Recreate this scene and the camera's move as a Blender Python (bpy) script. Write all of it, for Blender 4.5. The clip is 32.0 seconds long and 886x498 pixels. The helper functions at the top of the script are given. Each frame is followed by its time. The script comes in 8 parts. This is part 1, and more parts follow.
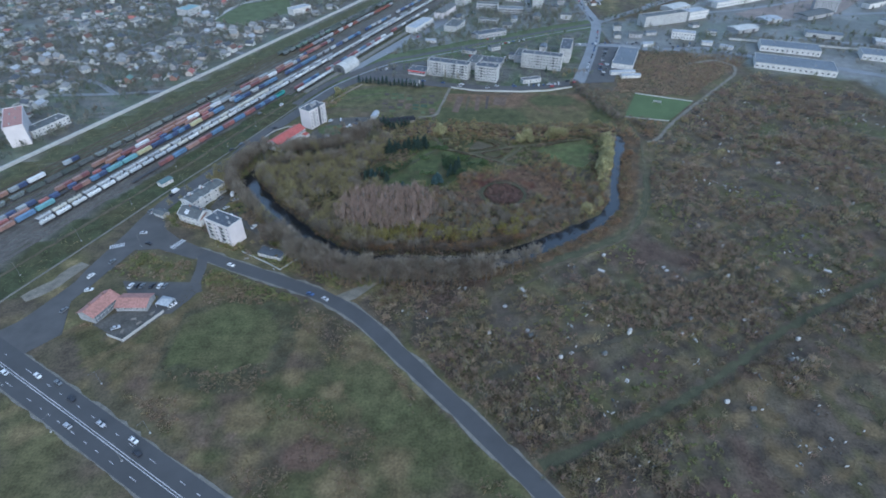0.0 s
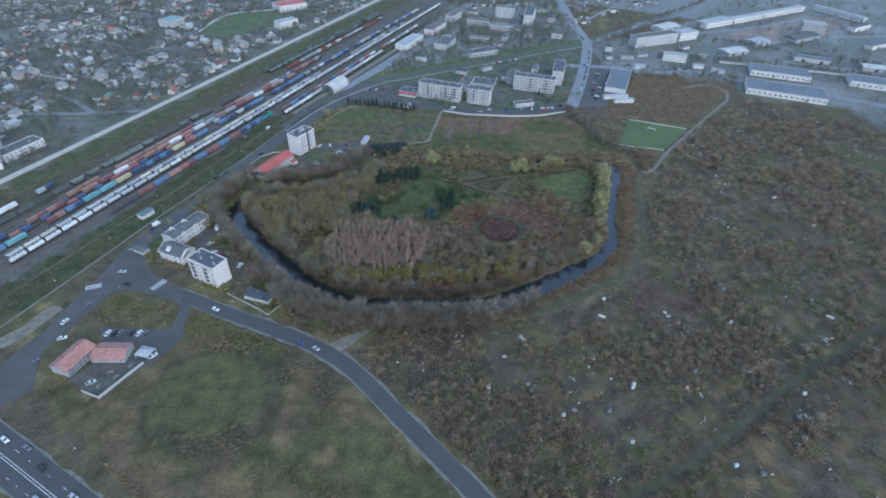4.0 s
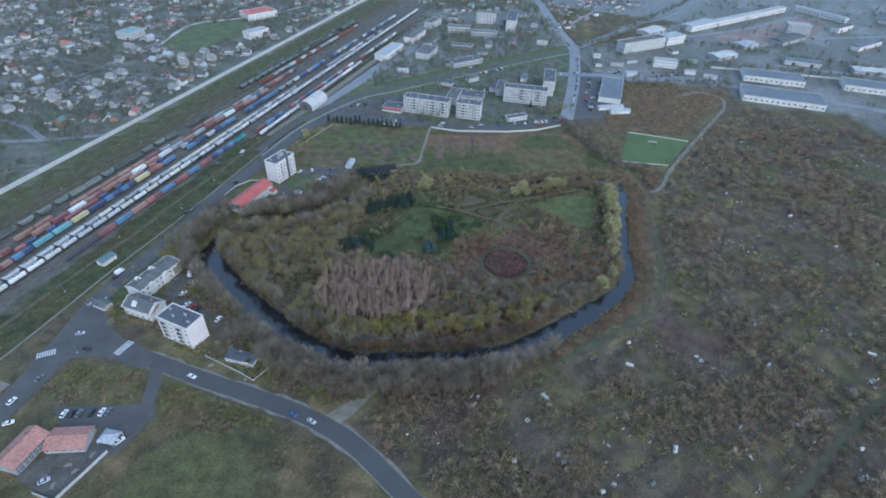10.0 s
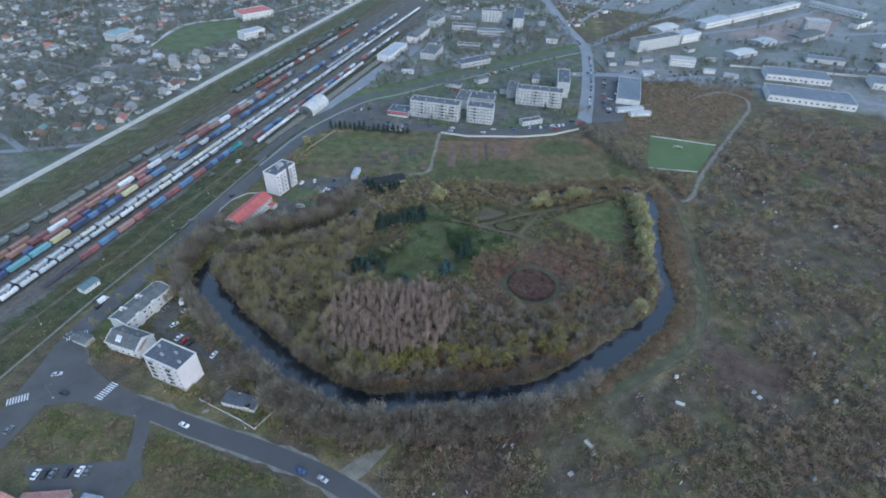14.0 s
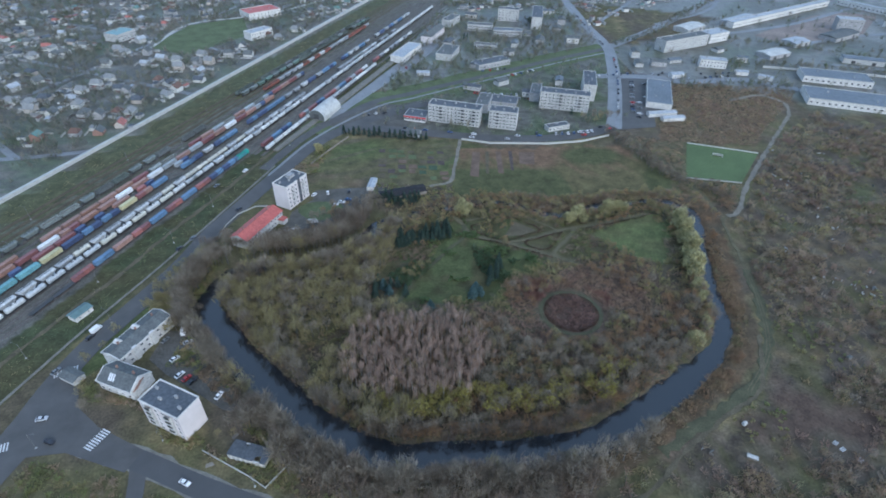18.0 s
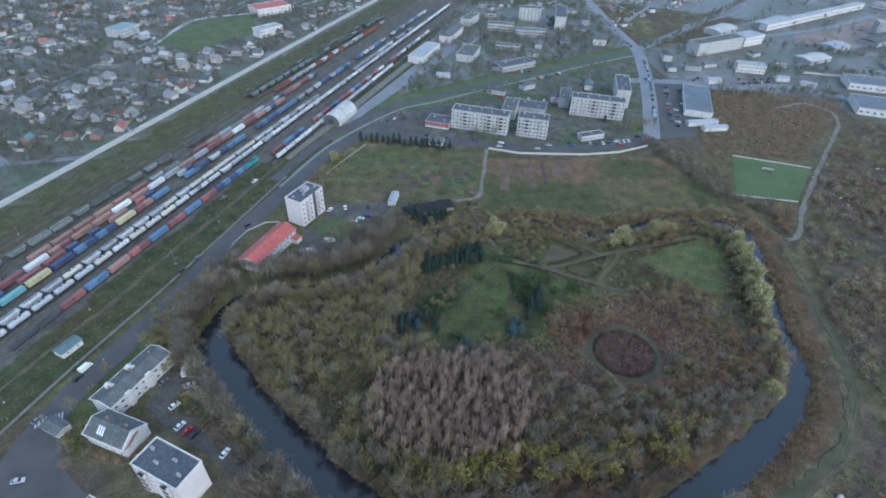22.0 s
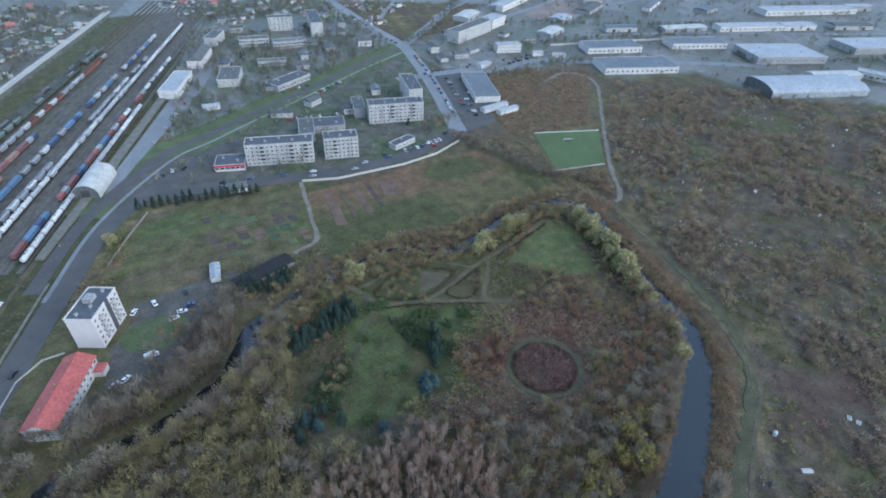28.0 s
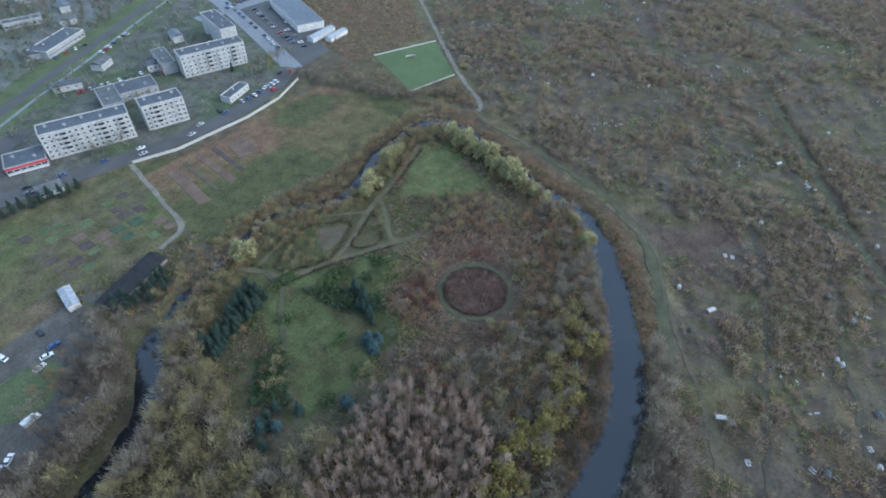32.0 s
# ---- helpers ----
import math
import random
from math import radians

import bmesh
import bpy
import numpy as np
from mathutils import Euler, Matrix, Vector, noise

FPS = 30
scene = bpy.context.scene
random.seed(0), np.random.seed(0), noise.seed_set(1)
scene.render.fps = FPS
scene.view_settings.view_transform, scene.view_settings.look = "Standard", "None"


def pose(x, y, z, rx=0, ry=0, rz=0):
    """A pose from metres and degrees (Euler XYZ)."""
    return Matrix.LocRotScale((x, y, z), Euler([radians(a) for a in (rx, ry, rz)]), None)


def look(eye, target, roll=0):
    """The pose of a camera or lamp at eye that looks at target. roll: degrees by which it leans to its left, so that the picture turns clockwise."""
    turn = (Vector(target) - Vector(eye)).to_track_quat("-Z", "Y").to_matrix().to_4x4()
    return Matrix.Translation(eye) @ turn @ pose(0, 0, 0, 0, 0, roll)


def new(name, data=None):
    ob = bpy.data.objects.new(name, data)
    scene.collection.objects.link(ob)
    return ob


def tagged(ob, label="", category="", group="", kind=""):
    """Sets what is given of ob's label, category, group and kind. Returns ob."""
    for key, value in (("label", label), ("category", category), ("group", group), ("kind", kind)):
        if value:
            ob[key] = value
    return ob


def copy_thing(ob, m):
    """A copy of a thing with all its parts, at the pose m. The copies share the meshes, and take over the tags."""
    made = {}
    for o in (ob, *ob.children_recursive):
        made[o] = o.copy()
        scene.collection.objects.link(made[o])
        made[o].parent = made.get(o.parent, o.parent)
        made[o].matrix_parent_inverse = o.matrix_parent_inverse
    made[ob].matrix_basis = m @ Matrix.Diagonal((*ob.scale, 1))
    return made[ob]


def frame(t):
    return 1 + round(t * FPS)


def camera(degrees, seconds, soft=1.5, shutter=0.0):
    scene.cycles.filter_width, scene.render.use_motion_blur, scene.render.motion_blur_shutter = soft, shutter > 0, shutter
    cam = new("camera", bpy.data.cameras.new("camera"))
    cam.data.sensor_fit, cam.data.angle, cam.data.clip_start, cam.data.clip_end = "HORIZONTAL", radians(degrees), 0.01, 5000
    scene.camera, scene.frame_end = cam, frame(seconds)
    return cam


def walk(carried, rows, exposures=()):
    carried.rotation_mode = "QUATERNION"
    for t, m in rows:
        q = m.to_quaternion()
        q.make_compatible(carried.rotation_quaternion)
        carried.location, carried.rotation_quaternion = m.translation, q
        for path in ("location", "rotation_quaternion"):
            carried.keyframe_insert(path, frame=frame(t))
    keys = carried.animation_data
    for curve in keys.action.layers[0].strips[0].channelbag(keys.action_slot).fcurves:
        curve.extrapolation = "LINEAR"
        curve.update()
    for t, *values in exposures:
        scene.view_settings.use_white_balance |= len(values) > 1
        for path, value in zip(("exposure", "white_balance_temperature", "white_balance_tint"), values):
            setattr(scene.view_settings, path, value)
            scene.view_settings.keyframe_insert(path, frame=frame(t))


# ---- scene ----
cam = camera(79.3, 32.0, 1.8)
PATH = [
    (0, (-0.13, -0.94, 204.66), (-0.11, 30.50, 179.94), 0.1),
    (0.5, (-0.84, 1.81, 206.10), (-0.74, 33.27, 181.40), 0.6),
    (1, (-1.70, 4.88, 207.76), (-1.50, 36.32, 183.04), 1.0),
    (1.5, (-2.77, 7.73, 209.16), (-2.39, 39.21, 184.48), 1.3),
    (2, (-4.11, 10.75, 210.81), (-3.51, 42.23, 186.15), 1.6),
    (2.5, (-5.03, 13.94, 212.23), (-4.25, 45.42, 187.57), 1.7),
    (3, (-5.99, 16.95, 213.57), (-5.05, 48.45, 188.93), 1.8),
    (3.5, (-6.46, 20.02, 214.54), (-5.38, 51.56, 189.98), 1.8),
    (5.5, (-10.71, 33.36, 220.67), (-8.85, 64.86, 196.11), 1.9),
    (6, (-11.72, 36.68, 221.42), (-9.64, 68.20, 196.86), 2.0),
    (6.5, (-12.93, 40.07, 221.56), (-10.69, 71.57, 197.00), 2.0),
    (7, (-14.38, 43.34, 220.99), (-11.98, 74.86, 196.47), 2.0),
    (7.5, (-15.53, 46.91, 219.86), (-13.01, 78.43, 195.36), 1.9),
    (8, (-16.49, 50.35, 218.44), (-13.89, 81.87, 193.96), 1.9),
    (8.5, (-17.96, 54.12, 217.12), (-15.20, 85.64, 192.62), 1.9),
    (9, (-19.28, 57.75, 215.82), (-16.40, 89.25, 191.32), 1.9),
    (9.5, (-20.49, 61.68, 214.32), (-17.53, 93.18, 189.86), 1.8),
    (10, (-22.00, 65.96, 213.30), (-18.92, 97.42, 188.78), 1.9),
    (10.5, (-23.16, 70.08, 211.80), (-20.02, 101.54, 187.30), 1.9),
    (11, (-24.68, 74.54, 210.62), (-21.42, 105.96, 186.08), 1.9),
    (11.5, (-25.79, 79.05, 209.23), (-22.51, 110.47, 184.69), 1.9),
    (12, (-27.25, 83.35, 207.75), (-23.91, 114.77, 183.19), 1.9),
    (12.5, (-28.02, 87.18, 206.60), (-24.72, 118.62, 182.08), 1.7),
    (13, (-29.29, 91.37, 205.22), (-25.95, 122.77, 180.68), 1.7),
    (13.5, (-30.77, 95.71, 204.00), (-27.41, 127.11, 179.44), 1.7),
    (14, (-31.90, 99.63, 202.79), (-28.58, 131.05, 178.27), 1.6),
    (14.5, (-33.12, 103.68, 201.54), (-29.82, 135.10, 177.02), 1.6),
    (16.5, (-38.61, 119.77, 196.42), (-35.39, 151.23, 171.90), 1.5),
    (17, (-39.50, 123.82, 195.10), (-36.38, 155.28, 170.60), 1.4),
    (17.5, (-40.91, 127.85, 193.54), (-37.83, 159.35, 169.06), 1.3),
    (18, (-42.37, 132.04, 193.11), (-39.33, 163.48, 168.59), 1.4),
    (18.5, (-43.65, 136.32, 192.11), (-40.65, 167.78, 167.59), 1.5),
    (19, (-45.12, 140.51, 190.89), (-42.22, 171.97, 166.35), 1.5),
    (19.5, (-46.90, 144.68, 189.51), (-44.04, 176.14, 164.97), 1.6),
    (20, (-48.34, 149.19, 188.49), (-45.52, 180.61, 163.89), 1.6),
    (20.5, (-49.90, 153.68, 187.23), (-47.18, 185.12, 162.65), 1.6),
    (21, (-51.57, 158.24, 186.14), (-48.93, 189.68, 161.54), 1.7),
    (21.5, (-53.21, 162.99, 185.21), (-50.63, 194.39, 160.57), 1.8),
    (22, (-55.15, 167.67, 184.03), (-52.29, 199.07, 159.41), 2.0),
    (22.5, (-56.68, 172.07, 182.99), (-52.96, 203.41, 158.43), 2.0),
    (23, (-58.78, 176.89, 182.18), (-54.60, 208.17, 157.60), 2.3),
    (23.5, (-60.62, 181.34, 181.28), (-56.08, 212.60, 156.74), 2.3),
    (24, (-62.23, 185.93, 180.34), (-57.45, 217.15, 155.82), 2.3),
    (24.5, (-64.22, 190.81, 178.94), (-59.08, 221.99, 154.42), 2.5),
    (26.5, (-71.20, 207.97, 176.03), (-62.72, 238.59, 151.75), 2.2),
    (27, (-73.29, 211.89, 175.49), (-62.29, 241.79, 151.29), 2.3),
    (27.5, (-74.69, 215.68, 175.39), (-60.35, 244.18, 151.25), 2.1),
    (28, (-77.55, 219.82, 175.27), (-60.15, 246.62, 151.23), 2.2),
    (28.5, (-79.12, 223.51, 174.85), (-59.94, 249.13, 150.87), 2.1),
    (29, (-80.91, 227.24, 174.31), (-60.15, 251.68, 150.41), 2.0),
    (29.5, (-83.25, 231.23, 173.67), (-61.05, 254.45, 149.85), 2.1),
    (30, (-85.16, 235.14, 173.39), (-61.76, 257.20, 149.61), 2.0),
    (30.5, (-86.67, 239.00, 172.96), (-62.61, 259.80, 148.70), 2.0),
    (31, (-88.34, 243.10, 172.59), (-64.18, 262.28, 147.13), 2.1),
    (31.5, (-90.09, 246.74, 172.13), (-66.01, 264.34, 145.49), 2.3),
    (32, (-90.66, 249.29, 171.93), (-66.96, 265.47, 144.05), 2.0),
]
walk(cam, [(t, look(eye, target, roll)) for t, eye, target, roll in PATH], [(0, 0.78, 5280, 6), (9, 0.90, 5330, 6), (18, 0.88, 5450, 6), (24, 0.90, 5490, 6), (26.4, 0.80, 5490, 6), (27, 0.83, 5480, 6), (28, 0.99, 5470, 6), (30, 1.01, 5460, 6), (32, 1.16, 5560, 5)])

# world and light: a dull overcast afternoon
world = bpy.data.worlds.new("sky")
scene.world = world
world.use_nodes = True
wn = world.node_tree.nodes
wn.clear()
sky = wn.new("ShaderNodeTexSky")
sky.sky_type = "NISHITA"
sky.sun_disc = False
sky.sun_elevation = radians(30)
sky.sun_rotation = radians(155)
sky.air_density, sky.dust_density, sky.ozone_density = 1.0, 2.5, 2.0
bg = wn.new("ShaderNodeBackground")
bg.inputs["Strength"].default_value = 0.15
wo = wn.new("ShaderNodeOutputWorld")
cloud = wn.new("ShaderNodeMix")
cloud.data_type = "RGBA"
cloud.inputs["Factor"].default_value = 0.55
cloud.inputs["B"].default_value = (3.1, 3.85, 4.9, 1.0)
world.node_tree.links.new(sky.outputs[0], cloud.inputs["A"])
world.node_tree.links.new(cloud.outputs["Result"], bg.inputs[0])
world.node_tree.links.new(bg.outputs[0], wo.inputs[0])
sun = new("sun", bpy.data.lights.new("sun", "SUN"))
sun.data.energy, sun.data.angle, sun.data.color = 0.9, radians(45), (1.0, 0.97, 0.93)
sun.matrix_world = pose(0, 0, 300, 60, 0, 25)

rng = np.random.default_rng(7)


# ---- materials ----
def mat(name, rough=0.8, spec=0.5, metal=0.0):
    m = bpy.data.materials.new(name)
    m.use_nodes = True
    b = m.node_tree.nodes["Principled BSDF"]
    b.inputs["Roughness"].default_value = rough
    b.inputs["Specular IOR Level"].default_value = spec
    b.inputs["Metallic"].default_value = metal
    return m, m.node_tree.nodes, m.node_tree.links, b


def noise_mix(m, nodes, links, b, src, scale, low, high, fine=0.0, bump=0.0, coords="Object", vary=0.0):
    """Base colour src (socket or rgb) times a noise between low and high, at two scales, with bump and a change from object to object."""
    co = nodes.new("ShaderNodeTexCoord")
    n1 = nodes.new("ShaderNodeTexNoise")
    n1.inputs["Scale"].default_value, n1.inputs["Detail"].default_value, n1.inputs["Roughness"].default_value = scale, 6, 0.62
    links.new(co.outputs[coords], n1.inputs["Vector"])
    r = nodes.new("ShaderNodeMapRange")
    r.inputs["From Min"].default_value, r.inputs["From Max"].default_value = 0.3, 0.7
    r.inputs["To Min"].default_value, r.inputs["To Max"].default_value = low, high
    links.new(n1.outputs["Fac"], r.inputs["Value"])
    val = r.outputs[0]
    if fine:
        n2 = nodes.new("ShaderNodeTexNoise")
        n2.inputs["Scale"].default_value, n2.inputs["Detail"].default_value = fine, 3
        links.new(co.outputs[coords], n2.inputs["Vector"])
        r2 = nodes.new("ShaderNodeMapRange")
        r2.inputs["From Min"].default_value, r2.inputs["From Max"].default_value = 0.3, 0.7
        r2.inputs["To Min"].default_value, r2.inputs["To Max"].default_value = 0.75, 1.25
        links.new(n2.outputs["Fac"], r2.inputs["Value"])
        mu = nodes.new("ShaderNodeMath")
        mu.operation = "MULTIPLY"
        links.new(val, mu.inputs[0]), links.new(r2.outputs[0], mu.inputs[1])
        val = mu.outputs[0]
    if vary:
        oi = nodes.new("ShaderNodeObjectInfo")
        r3 = nodes.new("ShaderNodeMapRange")
        r3.inputs["To Min"].default_value, r3.inputs["To Max"].default_value = 1 - vary, 1 + vary
        links.new(oi.outputs["Random"], r3.inputs["Value"])
        mu = nodes.new("ShaderNodeMath")
        mu.operation = "MULTIPLY"
        links.new(val, mu.inputs[0]), links.new(r3.outputs[0], mu.inputs[1])
        val = mu.outputs[0]
    mix = nodes.new("ShaderNodeVectorMath")
    mix.operation = "SCALE"
    if isinstance(src, tuple):
        mix.inputs[0].default_value = src[:3]
    else:
        links.new(src, mix.inputs[0])
    links.new(val, mix.inputs["Scale"])
    links.new(mix.outputs[0], b.inputs["Base Color"])
    if bump:
        bu = nodes.new("ShaderNodeBump")
        bu.inputs["Strength"].default_value, bu.inputs["Distance"].default_value = 0.6, bump
        links.new(val, bu.inputs["Height"])
        links.new(bu.outputs[0], b.inputs["Normal"])
    return m


def plain(name, rgb, rough=0.8, spec=0.4, scale=0.4, low=0.8, high=1.2, fine=0.0, bump=0.0, metal=0.0, vary=0.0):
    m, n, l, b = mat(name, rough, spec, metal)
    return noise_mix(m, n, l, b, rgb, scale, low, high, fine, bump, vary=vary)


def tinted(name, attr, scale, low, high, fine=0.0, bump=0.0, rough=0.9, spec=0.3):
    m, n, l, b = mat(name, rough, spec)
    a = n.new("ShaderNodeAttribute")
    a.attribute_name = attr
    w = n.new("ShaderNodeVectorMath")
    w.operation = "MULTIPLY"
    w.inputs[1].default_value = (1.02, 1.0, 0.96)
    l.new(a.outputs["Color"], w.inputs[0])
    return noise_mix(m, n, l, b, w.outputs[0], scale, low, high, fine, bump)


M_GROUND = tinted("ground cover", "cover", 0.12, 0.6, 1.4, 0.9, 0.12, 0.45, 0.5)
_n, _l = M_GROUND.node_tree.nodes, M_GROUND.node_tree.links
_a = [q for q in _n if q.bl_idname == "ShaderNodeAttribute"][0]
_r = _n.new("ShaderNodeMapRange")
_r.inputs["To Min"].default_value, _r.inputs["To Max"].default_value = 0.36, 0.72
_l.new(_a.outputs["Alpha"], _r.inputs["Value"])
_l.new(_r.outputs[0], _n["Principled BSDF"].inputs["Roughness"])
_r = _n.new("ShaderNodeMapRange")
_r.inputs["To Min"].default_value, _r.inputs["To Max"].default_value = 0.5, 0.12
_l.new(_a.outputs["Alpha"], _r.inputs["Value"])
_l.new(_r.outputs[0], _n["Principled BSDF"].inputs["Specular IOR Level"])
M_PLANT = tinted("twigs and leaves", "tint", 0.5, 2.75, 3.6, 0, 0, 0.85, 0.12)
_n, _l = M_PLANT.node_tree.nodes, M_PLANT.node_tree.links
_t, _x, _b = _n.new("ShaderNodeBsdfTranslucent"), _n.new("ShaderNodeMixShader"), _n["Principled BSDF"]
_x.inputs[0].default_value = 0.45
_l.new(_b.inputs["Base Color"].links[0].from_socket, _t.inputs["Color"])
_l.new(_b.outputs[0], _x.inputs[1]), _l.new(_t.outputs[0], _x.inputs[2])
_l.new(_x.outputs[0], _n["Material Output"].inputs["Surface"])
M_ASPHALT = plain("asphalt", (0.064, 0.064, 0.065), 0.75, 0.35, 0.05, 0.85, 1.15)
M_ASPHALT_OLD = plain("old asphalt", (0.074, 0.072, 0.07), 0.75, 0.4, 0.08, 0.78, 1.2)
M_GRAVEL = plain("gravel", (0.155, 0.148, 0.13), 0.9, 0.3, 0.3, 0.7, 1.25, 3.0)
M_DIRT = plain("bare dirt", (0.175, 0.16, 0.13), 0.9, 0.3, 0.2, 0.65, 1.25, 2.0)
M_SITE = plain("bare reddish earth", (0.2, 0.16, 0.135), 0.7, 0.4, 0.05, 0.7, 1.25, 0.5)
M_PARKPATH = plain("trodden park path", (0.094, 0.084, 0.05), 0.9, 0.3, 0.15, 0.7, 1.25, 1.5)
M_WORN = plain("worn grass", (0.09, 0.077, 0.05), 0.9, 0.3, 0.15, 0.6, 1.3, 1.5)
M_TRAIL = plain("mossy lane", (0.07, 0.07, 0.042), 0.9, 0.2, 0.15, 0.7, 1.25, 1.5)
M_LANE = plain("earthy lane", (0.07, 0.062, 0.045), 0.9, 0.2, 0.15, 0.7, 1.25, 1.5)
M_LAWN = plain("lawn", (0.085, 0.105, 0.05), 0.85, 0.3, 0.08, 0.7, 1.25, 1.0)
M_TURF = plain("turf", (0.08, 0.113, 0.047), 0.85, 0.3, 0.05, 0.85, 1.15, 1.0)
M_SOIL = plain("tilled soil", (0.12, 0.085, 0.063), 0.9, 0.3, 0.15, 0.7, 1.3, 1.5)
M_SOIL_DARK = plain("dark soil", (0.07, 0.055, 0.05), 0.9, 0.3, 0.2, 0.7, 1.3, 1.5)
M_PLOT_GREEN = plain("vegetable rows", (0.05, 0.075, 0.046), 0.9, 0.3, 0.3, 0.6, 1.3, 2.0)
M_BALLAST = plain("stained ballast", (0.112, 0.108, 0.1), 0.9, 0.3, 0.3, 0.7, 1.3, 2.0)
M_CONCRETE = plain("pale concrete", (0.42, 0.42, 0.4), 0.8, 0.4, 0.15, 0.75, 1.15, 1.5)
M_SLAB = plain("wet concrete slabs", (0.16, 0.165, 0.172), 0.5, 0.45, 0.06, 0.8, 1.2, 0.8)
M_PAINT = plain("road paint", (0.6, 0.6, 0.6), 0.7, 0.4, 0.6, 0.6, 1.1)
M_WHITE = plain("white plaster", (0.54, 0.53, 0.505), 0.85, 0.3, 0.25, 0.82, 1.1, 1.5)
M_WHITE_PINK = plain("pale pinkish render", (0.58, 0.535, 0.525), 0.85, 0.3, 0.12, 0.88, 1.06)
M_PANEL = plain("pale concrete panels", (0.4, 0.4, 0.385), 0.85, 0.3, 0.3, 0.8, 1.1, 1.2)
M_GREYWALL = plain("grey render", (0.3, 0.3, 0.3), 0.85, 0.3, 0.2, 0.8, 1.15, 1.2)
M_BRICK = plain("orange brick", (0.25, 0.155, 0.125), 0.85, 0.3, 0.3, 0.8, 1.15, 1.5)
M_FELT = plain("bitumen roofing", (0.07, 0.078, 0.09), 0.7, 0.4, 0.12, 0.75, 1.35, 0.8)
M_SLATE = plain("grey corrugated roofing", (0.105, 0.112, 0.112), 0.85, 0.3, 0.2, 0.75, 1.25, 1.0)
M_STEELROOF = plain("pale metal roofing", (0.3, 0.32, 0.34), 0.6, 0.5, 0.08, 0.85, 1.12, 0.6)
M_BLUEROOF = plain("blue grey metal roofing", (0.115, 0.132, 0.15), 0.65, 0.5, 0.08, 0.8, 1.15, 0.6)
M_REDROOF = plain("red metal roofing", (0.36, 0.095, 0.08), 0.6, 0.4, 0.12, 0.85, 1.12, 1.0)
M_ORANGEROOF = plain("faded orange roofing", (0.32, 0.165, 0.135), 0.65, 0.4, 0.12, 0.85, 1.12, 1.0)
M_GLASS, _n, _l, _b = mat("window glass", 0.12, 0.5)
_b.inputs["Base Color"].default_value = (0.03, 0.035, 0.045, 1)
M_FRAME = plain("window frame paint", (0.6, 0.6, 0.6), 0.5, 0.4)
M_MAST = plain("weathered mast steel", (0.14, 0.14, 0.135), 0.7, 0.4, 0.5)
M_DARK = plain("dark metal", (0.05, 0.05, 0.052), 0.6, 0.4, 0.8, vary=0.2)
M_TAR = plain("black roofing felt", (0.028, 0.028, 0.03), 0.9, 0.2, 0.3, 0.7, 1.3)
M_YARD = plain("muddy asphalt", (0.085, 0.08, 0.07), 0.8, 0.3, 0.15, 0.65, 1.3, 1.0)
M_RUST = plain("rusty steel", (0.09, 0.068, 0.056), 0.85, 0.3, 0.6)
M_RUBBER = plain("black rubber", (0.02, 0.02, 0.02), 0.8, 0.3)
M_WOOD = plain("weathered wood", (0.2, 0.18, 0.155), 0.85, 0.3, 0.8)
M_BARK = plain("grey bark", (0.13, 0.11, 0.09), 0.9, 0.2, 1.5, 0.7, 1.3)
M_BIRCH = plain("birch bark", (0.3, 0.275, 0.255), 0.8, 0.3, 1.5, 0.5, 1.1)
M_WATER, _n, _l, _b = mat("moat water", 0.05, 0.75)
_b.inputs["Base Color"].default_value = (0.014, 0.017, 0.021, 1)
_t = _n.new("ShaderNodeTexCoord")
_w = _n.new("ShaderNodeTexNoise")
_w.inputs["Scale"].default_value, _w.inputs["Detail"].default_value = 0.8, 4
_u = _n.new("ShaderNodeBump")
_u.inputs["Strength"].default_value, _u.inputs["Distance"].default_value = 0.15, 0.03
_l.new(_t.outputs["Object"], _w.inputs["Vector"])
_l.new(_w.outputs["Fac"], _u.inputs["Height"])
_l.new(_u.outputs[0], _b.inputs["Normal"])


